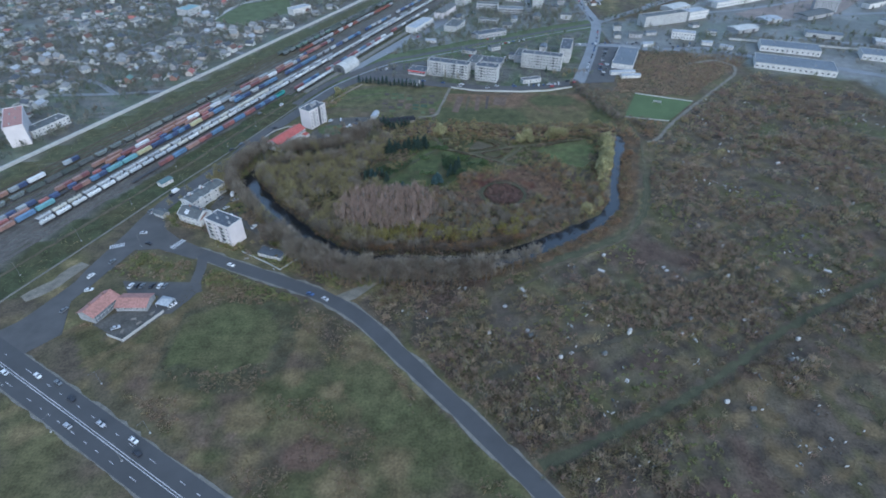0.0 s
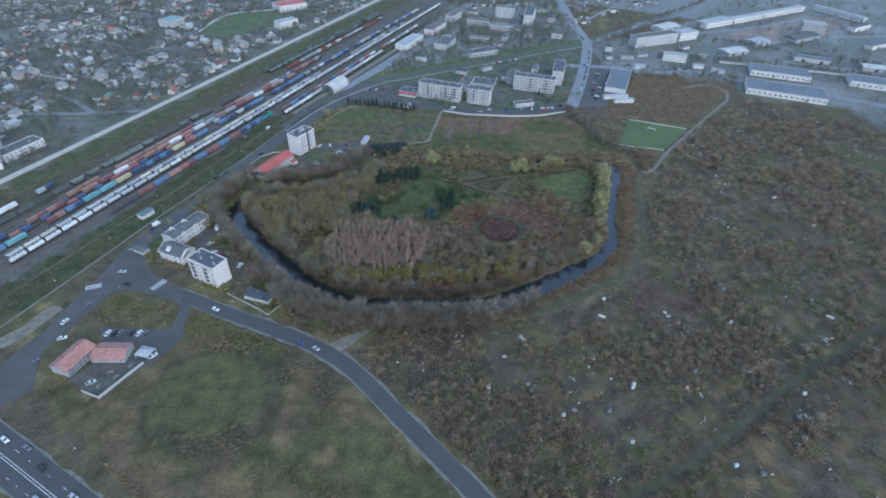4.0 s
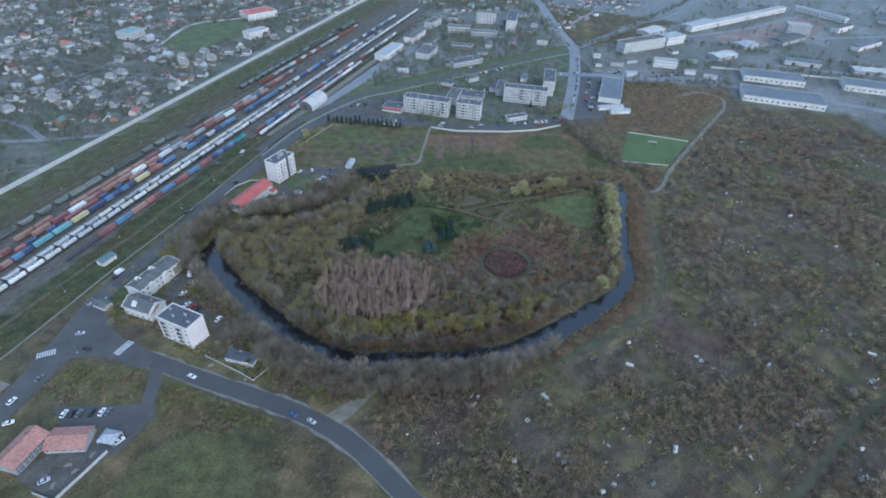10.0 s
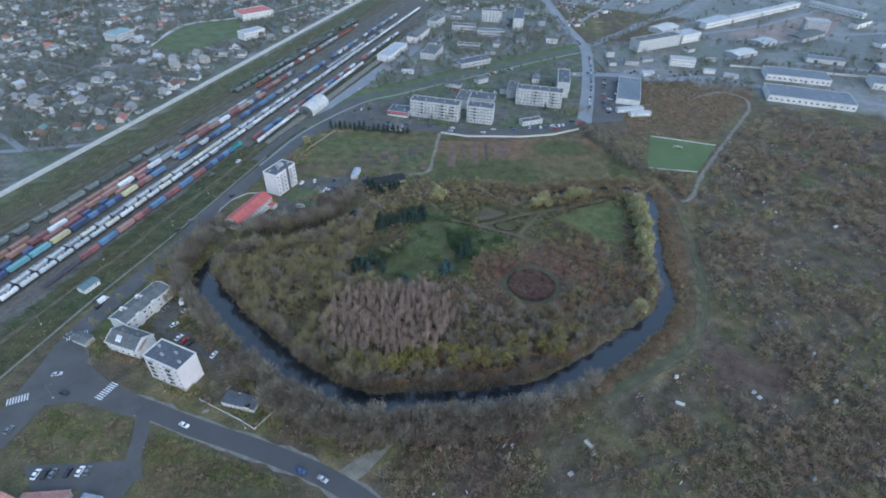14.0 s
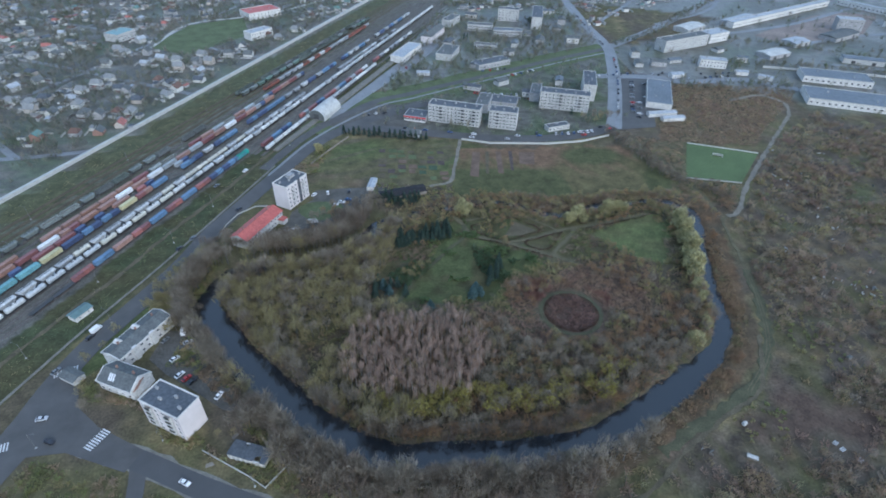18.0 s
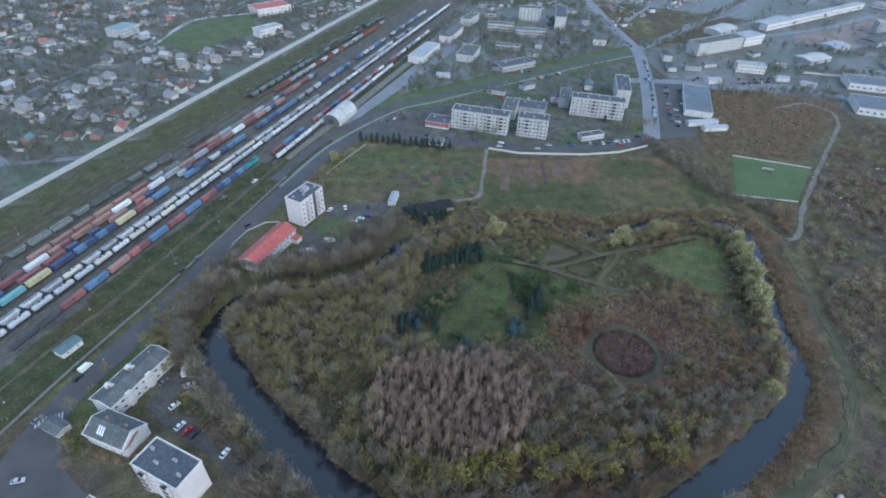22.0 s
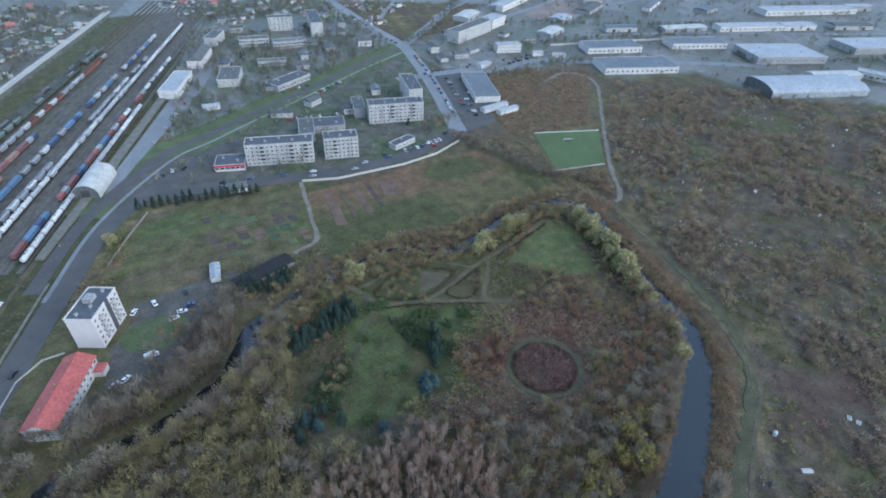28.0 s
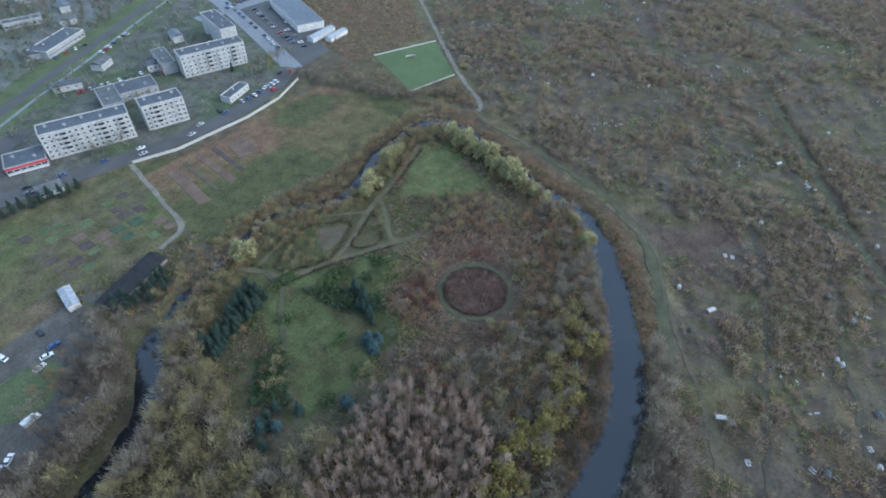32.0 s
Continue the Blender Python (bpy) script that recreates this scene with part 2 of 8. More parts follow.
# ---- geometry helpers ----
class Geo:
    def __init__(self):
        self.v, self.f, self.k = [], [], []

    def add(self, v, f, k=0):
        o = len(self.v)
        self.v += [tuple(p) for p in v]
        self.f += [tuple(i + o for i in q) for q in f]
        self.k += [k] * len(f)
        return self

    def box(self, x, y, z, sx, sy, sz, yaw=0.0, k=0, top=1.0):
        """A box whose base centre is x, y, z; top: how far the top tapers."""
        c, s = math.cos(radians(yaw)), math.sin(radians(yaw))
        v = []
        for h, t in ((0, 1.0), (sz, top)):
            for a, b in ((-1, -1), (1, -1), (1, 1), (-1, 1)):
                p, q = a * sx / 2 * t, b * sy / 2 * t
                v.append((x + p * c - q * s, y + p * s + q * c, z + h))
        return self.add(v, [(3, 2, 1, 0), (4, 5, 6, 7), (0, 1, 5, 4), (1, 2, 6, 5), (2, 3, 7, 6), (3, 0, 4, 7)], k)

    def prism(self, pts, z0, z1, k=0):
        n = len(pts)
        if sum(pts[i][0] * pts[(i + 1) % n][1] - pts[(i + 1) % n][0] * pts[i][1] for i in range(n)) < 0:
            pts = pts[::-1]
        v = [(x, y, z0) for x, y in pts] + [(x, y, z1) for x, y in pts]
        f = [tuple(range(n, 2 * n)), tuple(range(n - 1, -1, -1))] + [(i, (i + 1) % n, n + (i + 1) % n, n + i) for i in range(n)]
        return self.add(v, f, k)

    def extrude_y(self, prof, y0, y1, k=0):
        """A profile in x and z, drawn out along y."""
        n = len(prof)
        v = [(x, y0, z) for x, z in prof] + [(x, y1, z) for x, z in prof]
        f = [tuple(range(n)), tuple(range(2 * n - 1, n - 1, -1))] + [(i + n, (i + 1) % n + n, (i + 1) % n, i) for i in range(n)]
        return self.add(v, f, k)

    def tube(self, a, b, r0, r1, n=6, k=0):
        a, b = Vector(a), Vector(b)
        d = (b - a).normalized()
        s = d.orthogonal().normalized()
        t = d.cross(s)
        v = []
        for p, r in ((a, r0), (b, r1)):
            for i in range(n):
                w = 2 * math.pi * i / n
                v.append(p + (s * math.cos(w) + t * math.sin(w)) * r)
        return self.add(v, [(i, (i + 1) % n, n + (i + 1) % n, n + i) for i in range(n)] + [tuple(range(n - 1, -1, -1)), tuple(range(n, 2 * n))], k)

    def mesh(self, name, *mats):
        me = bpy.data.meshes.new(name)
        me.from_pydata(self.v, [], self.f)
        for m in mats:
            me.materials.append(m)
        if len(mats) > 1:
            me.polygons.foreach_set("material_index", self.k)
        me.update()
        return me


def thing(name, label, category, loc=(0, 0, 0), yaw=0.0, group="", kind=""):
    ob = new(name)
    ob.matrix_world = pose(*loc, 0, 0, yaw)
    ob.empty_display_size = 0.5
    return tagged(ob, label, category, group, kind)


def part(name, me, parent, label="", m=None):
    ob = new(name, me)
    ob.parent = parent
    if m is not None:
        ob.matrix_basis = m
    if label:
        ob["label"] = label
    return ob


def solid(name, me, label, category, kind="", group=""):
    return tagged(new(name, me), label, category, group, kind)


def smooth(pts, step=4.0):
    """A smooth line through pts (Catmull-Rom)."""
    p = [np.array(q, float) for q in pts]
    p = [2 * p[0] - p[1]] + p + [2 * p[-1] - p[-2]]
    out = []
    for i in range(1, len(p) - 2):
        n = max(1, int(np.linalg.norm(p[i + 1] - p[i]) / step))
        for j in range(n):
            t = j / n
            a, b, c, d = p[i - 1:i + 3]
            out.append(0.5 * ((2 * b) + (c - a) * t + (2 * a - 5 * b + 4 * c - d) * t ** 2 + (3 * b - a - 3 * c + d) * t ** 3))
    out.append(p[-2])
    return np.array(out)


def ribbon(geo, pts, width, z, drop=0.3, off=0.0, ragged=0.0, k=0):
    """A strip along pts with thickness."""
    p = np.asarray(pts, float)
    d = np.gradient(p, axis=0)
    d /= np.linalg.norm(d, axis=1)[:, None] + 1e-9
    n = np.c_[-d[:, 1], d[:, 0]]
    w = np.broadcast_to(np.asarray(width, float) / 2, (len(p),))
    wl = w + (rng.random(len(p)) - 0.5) * ragged
    wr = w + (rng.random(len(p)) - 0.5) * ragged
    a, b = p + n * (off + wl)[:, None], p + n * (off - wr)[:, None]
    v, f = [], []
    for i in range(len(p)):
        v += [(*a[i], z), (*b[i], z), (*a[i], z - drop), (*b[i], z - drop)]
        if i:
            o, q = 4 * i - 4, 4 * i
            f += [(o, o + 1, q + 1, q), (o + 2, o, q, q + 2), (o + 1, o + 3, q + 3, q + 1)]
    geo.add(v, f, k)
    return geo


def tri_mesh(name, V, F, material, colour=None, attr="tint"):
    me = bpy.data.meshes.new(name)
    V, F = np.asarray(V, np.float32), np.asarray(F, np.int32)
    me.vertices.add(len(V))
    me.vertices.foreach_set("co", V.ravel())
    me.loops.add(F.size)
    me.loops.foreach_set("vertex_index", F.ravel())
    me.polygons.add(len(F))
    me.polygons.foreach_set("loop_start", np.arange(0, F.size, F.shape[1], dtype=np.int32))
    me.materials.append(material)
    me.update(calc_edges=True)
    if colour is not None:
        at = me.color_attributes.new(attr, "FLOAT_COLOR", "POINT")
        c = np.ones((len(V), 4), np.float32)
        c[:, :np.shape(colour)[-1]] = colour
        at.data.foreach_set("color", c.ravel())
    return me


def vnoise(x, y, scale, seed=0):
    """Smooth value noise, 0 to 1."""
    x, y = np.asarray(x) / scale, np.asarray(y) / scale
    i, j = np.floor(x), np.floor(y)
    u, v = x - i, y - j
    u, v = u * u * (3 - 2 * u), v * v * (3 - 2 * v)

    def h(a, b):
        s = np.sin(a * 127.1 + b * 311.7 + seed * 74.7) * 43758.5453
        return s - np.floor(s)
    return (h(i, j) * (1 - u) + h(i + 1, j) * u) * (1 - v) + (h(i, j + 1) * (1 - u) + h(i + 1, j + 1) * u) * v


def inside(x, y, poly):
    x, y = np.asarray(x), np.asarray(y)
    r = np.zeros(x.shape, bool)
    n = len(poly)
    for i in range(n):
        (x0, y0), (x1, y1) = poly[i], poly[(i + 1) % n]
        if y0 != y1:
            r ^= ((y0 > y) != (y1 > y)) & (x < (x1 - x0) * (y - y0) / (y1 - y0) + x0)
    return r


def dist_line(x, y, pts):
    """Distance to a line of points, and the place along it as a fraction of its index."""
    x, y = np.asarray(x, float), np.asarray(y, float)
    best, at = np.full(x.shape, 1e9), np.zeros(x.shape)
    for i in range(len(pts) - 1):
        (ax, ay), (bx, by) = pts[i], pts[i + 1]
        dx, dy = bx - ax, by - ay
        t = np.clip(((x - ax) * dx + (y - ay) * dy) / (dx * dx + dy * dy + 1e-9), 0, 1)
        q = np.hypot(x - ax - t * dx, y - ay - t * dy)
        at = np.where(q < best, i + t, at)
        best = np.minimum(best, q)
    return best, at


def points_in(poly, n, gap=0.0, seed=1):
    """About n random points in a polygon, at least gap apart."""
    r = np.random.default_rng(seed)
    p = np.array(poly, float)
    lo, hi = p.min(0), p.max(0)
    out, tries = [], 0
    while len(out) < n and tries < 40:
        q = lo + r.random((max(64, n), 2)) * (hi - lo)
        q = q[inside(q[:, 0], q[:, 1], poly)]
        for a in q:
            if gap == 0 or all((a[0] - b[0]) ** 2 + (a[1] - b[1]) ** 2 > gap * gap for b in out):
                out.append(a)
                if len(out) >= n:
                    break
        tries += 1
    return np.array(out)


# ---- the plan: lines and areas ----
RAIL_O, RAIL_D, RAIL_N = np.array((-260.0, 289.0)), np.array((0.3896, 0.921)), np.array((0.921, -0.3896))
RAIL_YAW = math.degrees(math.atan2(RAIL_D[1], RAIL_D[0]))


def rail(u, v):
    return tuple(RAIL_O + RAIL_D * u + RAIL_N * v)


MOAT = [(-144, 340), (-123, 310), (-97, 281), (-74, 259), (-50, 248), (-20, 246), (5, 246), (34, 250), (61, 264), (86, 279), (110, 297), (121, 315),
        (125, 335), (134, 362), (143, 392), (149, 412), (133, 425), (98, 424), (76, 417), (54, 412), (38, 424), (19, 430), (-2, 424), (-24, 421), (-43, 414),
        (-57, 406), (-69, 387), (-94, 374), (-118, 371), (-138, 364), (-144, 340)]
MOAT_HALF = [6.5, 7, 7.5, 7.5, 7.5, 7, 7, 6.5, 6, 6, 6, 5.5, 3.5, 3, 2.5, 2, 3, 2.6, 1.6, 3.4, 2, 2, 1.5, 1.2, 2, 3.4, 3.6, 3.4, 3, 3.6, 6.5]
MOAT_LINE = smooth(MOAT, 8.0)
HIGHWAY = [(-216 - 111 * k, 170 + 65 * k) for k in (5, 3, 1)] + [(-161, 138)] + [(-105 + 111 * k, 105 - 65 * k) for k in (0, 2, 5)]
ROAD = [(160, -50), (75, 60), (42, 102), (27, 120), (4, 147), (-24, 178), (-44, 200), (-64, 215), (-92, 229), (-122, 242), (-147, 254), (-172, 264), (-198, 278)]
STATION_ROAD = [(-232, 176), (-220, 192), (-211, 212), (-203, 236), (-199, 262), (-196, 290), (-190, 315), (-178, 343), (-166, 372), (-157, 404), (-143, 438),
                (-126, 478), (-106, 521), (-78, 552), (-45, 578), (-10, 600)]
MAIN_FAR = [(210, 1150), (212, 970), (206, 844), (205, 756), (191, 694), (173, 634), (156, 584), (139, 537)]
FAR_EAST = [(206, 752), (284, 820), (367, 898), (520, 1040)]
FAR_WEST = [(204, 748), (131, 711), (64, 672), (5, 639), (-32, 617), (-65, 598), (-112, 540), (-140, 480)]
BLOCK_STREET = [(-72, 548), (-40, 540), (0, 530), (35, 523), (75, 521), (110, 527), (139, 540)]
YARD_ROAD = [(150, 660), (215, 655), (250, 640), (309, 645), (349, 620), (420, 585), (520, 520)]
EAST_PATH = [(271, 592), (284, 597), (304, 604), (316, 594), (319, 584), (316, 573), (308, 558), (293, 541), (260, 505), (205, 443), (181, 410), (170, 404), (164, 400), (160.5, 385), (157, 368), (153, 351), (145, 322), (131, 291), (109, 269), (82, 255), (58, 243)]
SOUTH_TRAIL = [(330, 272), (258, 234), (183, 195), (124, 157), (78, 133), (40, 116)]
TRAIL_A = [(-30, 196), (27, 202), (80, 213), (122, 223), (152, 234), (194, 260), (260, 310)]
TRAIL_B = [(20, 160), (54, 173), (99, 188), (153, 202), (182, 208), (260, 250)]
TRAIL_D = [(133, 302), (116, 271), (96, 259), (73, 246), (48, 228), (23, 215)]
FORK_PATH = [(170, 404), (165, 410), (165.5, 429), (160.6, 463), (154, 490), (146, 520), (139, 535)]
FIELD_PATH = [(7, 521), (-2, 478), (-7, 457), (-22, 451)]

PLOTS = [(-86, 530), (2, 518), (-6, 457), (-30, 452), (-66, 460), (-98, 473), (-94, 500)]
TILLED = [(8, 516), (-5, 455), (-6, 434), (35, 443), (60, 434), (110, 436), (152, 442), (134, 508), (100, 506), (76, 505), (30, 508)]
MEADOW = [(-200, 188), (-85, 106), (-40, 80), (60, 60), (28, 105), (0, 140), (-30, 172), (-52, 198), (-70, 208), (-100, 220), (-138, 238), (-146, 218), (-146, 200), (-162, 180), (-186, 196)]
BROWNFIELD = [(182, 545), (170, 512), (240, 500), (330, 592), (350, 612), (262, 636), (232, 636), (208, 575)]
BLOCKS_AREA = [(-78, 548), (-40, 536), (30, 518), (80, 516), (140, 532), (160, 560), (205, 690), (200, 745), (60, 675), (-60, 600)]
TOWN = [(-60, 605), (60, 680), (205, 752), (206, 1000), (100, 1050), (40, 980), (-20, 780)]
INDUSTRY = [(205, 640), (262, 640), (330, 600), (345, 560), (430, 545), (440, 455), (520, 400), (640, 330), (900, 250), (1500, 600), (1200, 1300), (500, 1000), (330, 800), (205, 750)]
ISLAND_LAWN = [(-20, 384), (-14, 404), (-4, 412), (4, 398), (8, 386), (24, 377), (40, 366), (34, 356), (20, 348), (14, 340), (6, 334), (-14, 336), (-38, 332), (-42, 342), (-30, 358)]
TRIANGLE_LAWN = [(117, 411), (127, 399), (119, 376), (112, 360), (98, 362), (84, 374), (74, 390)]
BIRCHES = [(-72, 300), (-58, 318), (-22, 324), (-8, 312), (-4, 296), (-10, 276), (-40, 274), (-66, 276)]
PITCH = [(189, 507), (238, 487), (201, 444), (164, 453)]
CIRCLE, CIRCLE_R = (43, 323), 13.4
MOWN = [(-134, 168), (-137, 200), (-120, 212), (-95, 208), (-84, 190), (-87, 170), (-103, 164)]
MOWN_EDGE = [(-138, 160), (-142, 204), (-120, 218), (-90, 214), (-72, 196), (-76, 168), (-96, 152), (-120, 156)]
SLOPE = [(-178, 174), (-160, 182), (-140, 176), (-126, 156), (-100, 140), (-72, 120), (-76, 104), (-100, 116), (-130, 136)]
MOWN_EAST = [(-44, 150), (-41, 170), (-27, 166), (-17, 150), (-12, 138), (-24, 132), (-36, 138)]
TAN_PATCHES = [(-48, 153, 9), (-86, 140, 12), (-118, 146, 9), (-70, 160, 8), (-20, 118, 10), (-40, 108, 12)]
RUST_PATCH = [(-68, 123), (-58, 131), (-48, 128), (-46, 119), (-56, 115)]
LOOPS = [[(1, 402), (13, 406), (29, 409), (38, 402), (43, 395), (30, 389), (18, 387), (9, 391), (2, 397), (1, 402)], [(56, 392), (43, 388), (32, 384), (35, 378), (43, 376), (51, 384), (56, 392)]]
LOOP_BED = [(29, 406), (41, 395), (30, 390.5), (20, 390)]
VILLAGE_FIELD = [(-310, 759), (-306, 800), (-295, 848), (-237, 881), (-215, 806), (-266, 734)]

ALLOT = [(44, 100), (360, -40), (640, 180), (760, 265), (580, 370), (498, 402), (440, 468), (398, 522), (332, 560), (262, 505), (207, 440), (180, 404), (156, 350), (148, 320), (134, 288), (112, 264), (84, 250), (58, 238), (20, 232), (-30, 228), (-44, 214), (-18, 184), (10, 152)]
SCRUB, BROWN, RED = np.array((0.09, 0.078, 0.055)), np.array((0.082, 0.068, 0.05)), np.array((0.108, 0.08, 0.06))
GRASS, TAN, GREEN = np.array((0.09, 0.085, 0.043)), np.array((0.18, 0.143, 0.08)), np.array((0.075, 0.09, 0.038))


def cover(x, y):
    """The colour of the land at a place; far districts are lifted to imitate haze."""
    jx, jy = x + (vnoise(x, y, 9, 3) - 0.5) * 8, y + (vnoise(x, y, 9, 4) - 0.5) * 8
    a, b, c = vnoise(x, y, 34, 1)[:, None], vnoise(x, y, 13, 2)[:, None], vnoise(x, y, 60, 5)[:, None]
    d = vnoise(x, y, 6, 9)[:, None]

    def blend(p, q, t):
        return p + (q - p) * np.clip(t, 0, 1)
    col = blend(BROWN, GRASS, (a * 0.6 + b * 0.4 - 0.35) * 3)
    col = blend(col, TAN, (b * 0.5 + d * 0.5 - 0.62) * 3)
    col = blend(col, RED, (c * 0.6 + d * 0.4 - 0.66) * 3)

    along, across = (x * 0.88 + y * 0.47), (y * 0.88 - x * 0.47)
    strip = vnoise(along, across * 5.5, 20, 31)[:, None]
    cross = vnoise(across, along * 5.5, 18, 32)[:, None]
    wild = inside(x, y, ALLOT)[:, None]
    plum = np.array((0.076, 0.065, 0.05))
    bed = vnoise(along, across * 1.6, 17, 72)[:, None] * 0.7 + d * 0.3
    col = np.where(wild, blend(blend(col, plum, 0.55), plum * 0.8, (strip - 0.45) * 3), col)
    col = np.where(wild, blend(col, GRASS * 0.78, (cross * 0.5 + bed * 0.5 - 0.5) * 6), col)
    col = np.where(wild, blend(col, TAN * 0.62, (vnoise(along, across * 2.0, 15, 71)[:, None] * 0.7 + d * 0.3 - 0.62) * 6), col)
    col = np.where(wild, blend(col, RED * 0.7, (vnoise(x, y, 21, 73)[:, None] * 0.75 + d * 0.25 - 0.64) * 5), col)
    # the last factor lifts the allotment colour to imitate haze
    col = np.where(wild, blend(col, (GREEN + GRASS) * 0.42, (vnoise(x, y, 28, 74)[:, None] * 0.75 + b * 0.25 - 0.64) * 4) * (1.08, 1.06, 1.12), col)

    def plots(p, q, wide, deep, colours, seed):
        row = np.floor(q / deep)
        cell = np.floor(p / wide + 0.37 * row)
        h = np.sin(cell * 12.9898 + row * 78.233 + seed) * 43758.5453
        return np.array(colours)[((h - np.floor(h)) * len(colours)).astype(int)]

    def put(mask, colour):
        nonlocal col
        col = np.where(mask[:, None], colour, col)
    meadow = blend(GRASS * 0.85, TAN * 0.66, (a * 0.5 + b * 0.5 - 0.46) * 5)
    meadow = blend(meadow, (GREEN + GRASS * 2) * 0.28, (c * 0.6 + vnoise(x, y, 26, 61)[:, None] * 0.4 - 0.57) * 7)
    meadow = blend(meadow, RED * 0.85, (vnoise(x, y, 24, 62)[:, None] * 0.75 + d * 0.25 - 0.56) * 3.2)
    meadow = blend(meadow, BROWN * 0.75, (vnoise(x, y, 19, 63)[:, None] * 0.75 + d * 0.25 - 0.58) * 3.5)
    for px_, py_, pr in TAN_PATCHES:
        meadow = blend(meadow, TAN * 0.8, (1.15 - np.hypot(jx - px_, (jy - py_) * 1.3)[:, None] / pr) * 1.6)
    meadow = np.where(inside(jx, jy, RUST_PATCH)[:, None], blend(meadow, RED * (0.95, 0.85, 0.85), 0.9), meadow)
    meadow = np.where(inside(jx, jy, SLOPE)[:, None], blend(meadow, blend(TAN * 0.72, RED, (b - 0.4) * 3), d * 1.3 - 0.1), meadow)
    meadow = np.where(inside(jx, jy, MOWN_EDGE)[:, None], blend(meadow, np.array((0.054, 0.055, 0.034)), 0.35 + 0.6 * d), meadow)
    mown = inside(jx * 0.7 + x * 0.3, jy * 0.7 + y * 0.3, MOWN) | inside(jx, jy, MOWN_EAST)
    meadow = np.where(mown[:, None], blend((GREEN + GRASS) * 0.45, GRASS * 0.92, (a * 0.5 + b * 0.5 - 0.35) * 2.2), meadow)
    put(inside(jx, jy, MEADOW), meadow)
    isl, _ = dist_line(x, y, MOAT_LINE)
    island = inside(jx, jy, [tuple(p) for p in MOAT])
    put(island, blend(blend(SCRUB * 0.85, GRASS * 0.8, (b - 0.4) * 2), RED * 0.75, (a * 0.5 + d * 0.5 - 0.55) * 3))
    put(island & (jy > 366) & (jx > -30), blend(GRASS * 0.75, SCRUB * 0.75, (b - 0.45) * 2))
    park = island & (isl > 14) & (jy > 338) & (jx > -44) & (jx < 34)
    put(park, blend(GRASS * 0.7, blend(GREEN * 0.7, SCRUB * 0.75, (d - 0.5) * 3), (b - 0.3) * 2))
    put(island & (jx > -12) & (jx < 104) & (jy > 290) & (jy < 362) & (isl > 10), blend(RED * 0.8, SCRUB * 0.85, (b - 0.4) * 3))
    put(inside(jx, jy, ISLAND_LAWN), blend(GREEN * 0.85, blend(GRASS * 0.65, GREEN * 0.5, (b - 0.4) * 3), (d - 0.4) * 3))
    put(inside(jx * 0.6 + x * 0.4, jy * 0.6 + y * 0.4, TRIANGLE_LAWN), blend(GREEN * 1.1, GRASS, (b - 0.5) * 1.5))
    r = np.hypot(x - CIRCLE[0], y - CIRCLE[1])
    put(r < CIRCLE_R, blend(np.array((0.08, 0.05, 0.044)), RED * 0.6, b))
    put((isl < 16) & ~island & (x > 20) & (y < 430), blend(np.array((0.105, 0.067, 0.038)), SCRUB * 0.75, b))
    u = (x - RAIL_O[0]) * RAIL_D[0] + (y - RAIL_O[1]) * RAIL_D[1]
    v = (x - RAIL_O[0]) * RAIL_N[0] + (y - RAIL_O[1]) * RAIL_N[1]
    jv = v + (vnoise(x, y, 14, 6) - 0.5) * 5
    put((jv > 12) & (v < 46) & (u > -200), blend(GRASS * 0.66, np.array((0.047, 0.06, 0.031)), b))
    put((jv > -92) & (jv < -70), blend(GRASS, SCRUB, b))
    put((jv >= -72) & (jv < 16), blend(np.array((0.082, 0.082, 0.076)), np.array((0.118, 0.115, 0.104)), b))
    put((jv >= -72) & (jv < -34), blend(np.array((0.08, 0.084, 0.06)), np.array((0.1, 0.098, 0.085)), (b * 0.6 + d * 0.4 - 0.3) * 2))
    put((jv < -58) & (v > -92) & (a[:, 0] + b[:, 0] > 0.5), blend(GRASS * 0.8, np.array((0.07, 0.08, 0.045)), b))
    # village plots: tones lifted to imitate the pale veil of distance haze
    garden = plots(u, jv, 12, 33, [(0.072, 0.068, 0.06), (0.08, 0.095, 0.058), (0.115, 0.108, 0.08), (0.088, 0.084, 0.072), (0.15, 0.148, 0.135), (0.075, 0.088, 0.055), (0.11, 0.1, 0.08)], 3)
    put(v < -92, blend(blend(garden, np.array((0.07, 0.068, 0.058)), (d - 0.5) * 2.5), np.array((0.08, 0.095, 0.058)), (a * 0.5 + b * 0.5 - 0.56) * 5))
    put(inside(jx, jy, PLOTS), blend(blend(GRASS * 0.95, GREEN, (a - 0.4) * 2), SCRUB, (strip - 0.5) * 2))
    put(inside(jx, jy, TILLED), blend(blend(np.array((0.13, 0.087, 0.056)), np.array((0.095, 0.084, 0.042)), (a * 0.5 + cross * 0.5 - 0.45) * 4 + (482 - y)[:, None] / 40), (GREEN + GRASS) * 0.4, (np.minimum(x - 78, 130 - x)[:, None] / 12) * (np.minimum(y - 474, 506 - y)[:, None] / 8)))
    put(inside(jx, jy, [(-190, 300), (-182, 296), (-170, 312), (-162, 334), (-170, 350), (-182, 330)]), GREEN * 0.95)
    put(inside(jx, jy, BROWNFIELD), blend(np.array((0.125, 0.084, 0.055)), np.array((0.09, 0.078, 0.048)), b))
    put(inside(jx, jy, BLOCKS_AREA), blend(np.array((0.1, 0.1, 0.09)), np.array((0.075, 0.095, 0.055)), (b - 0.3) * 2))
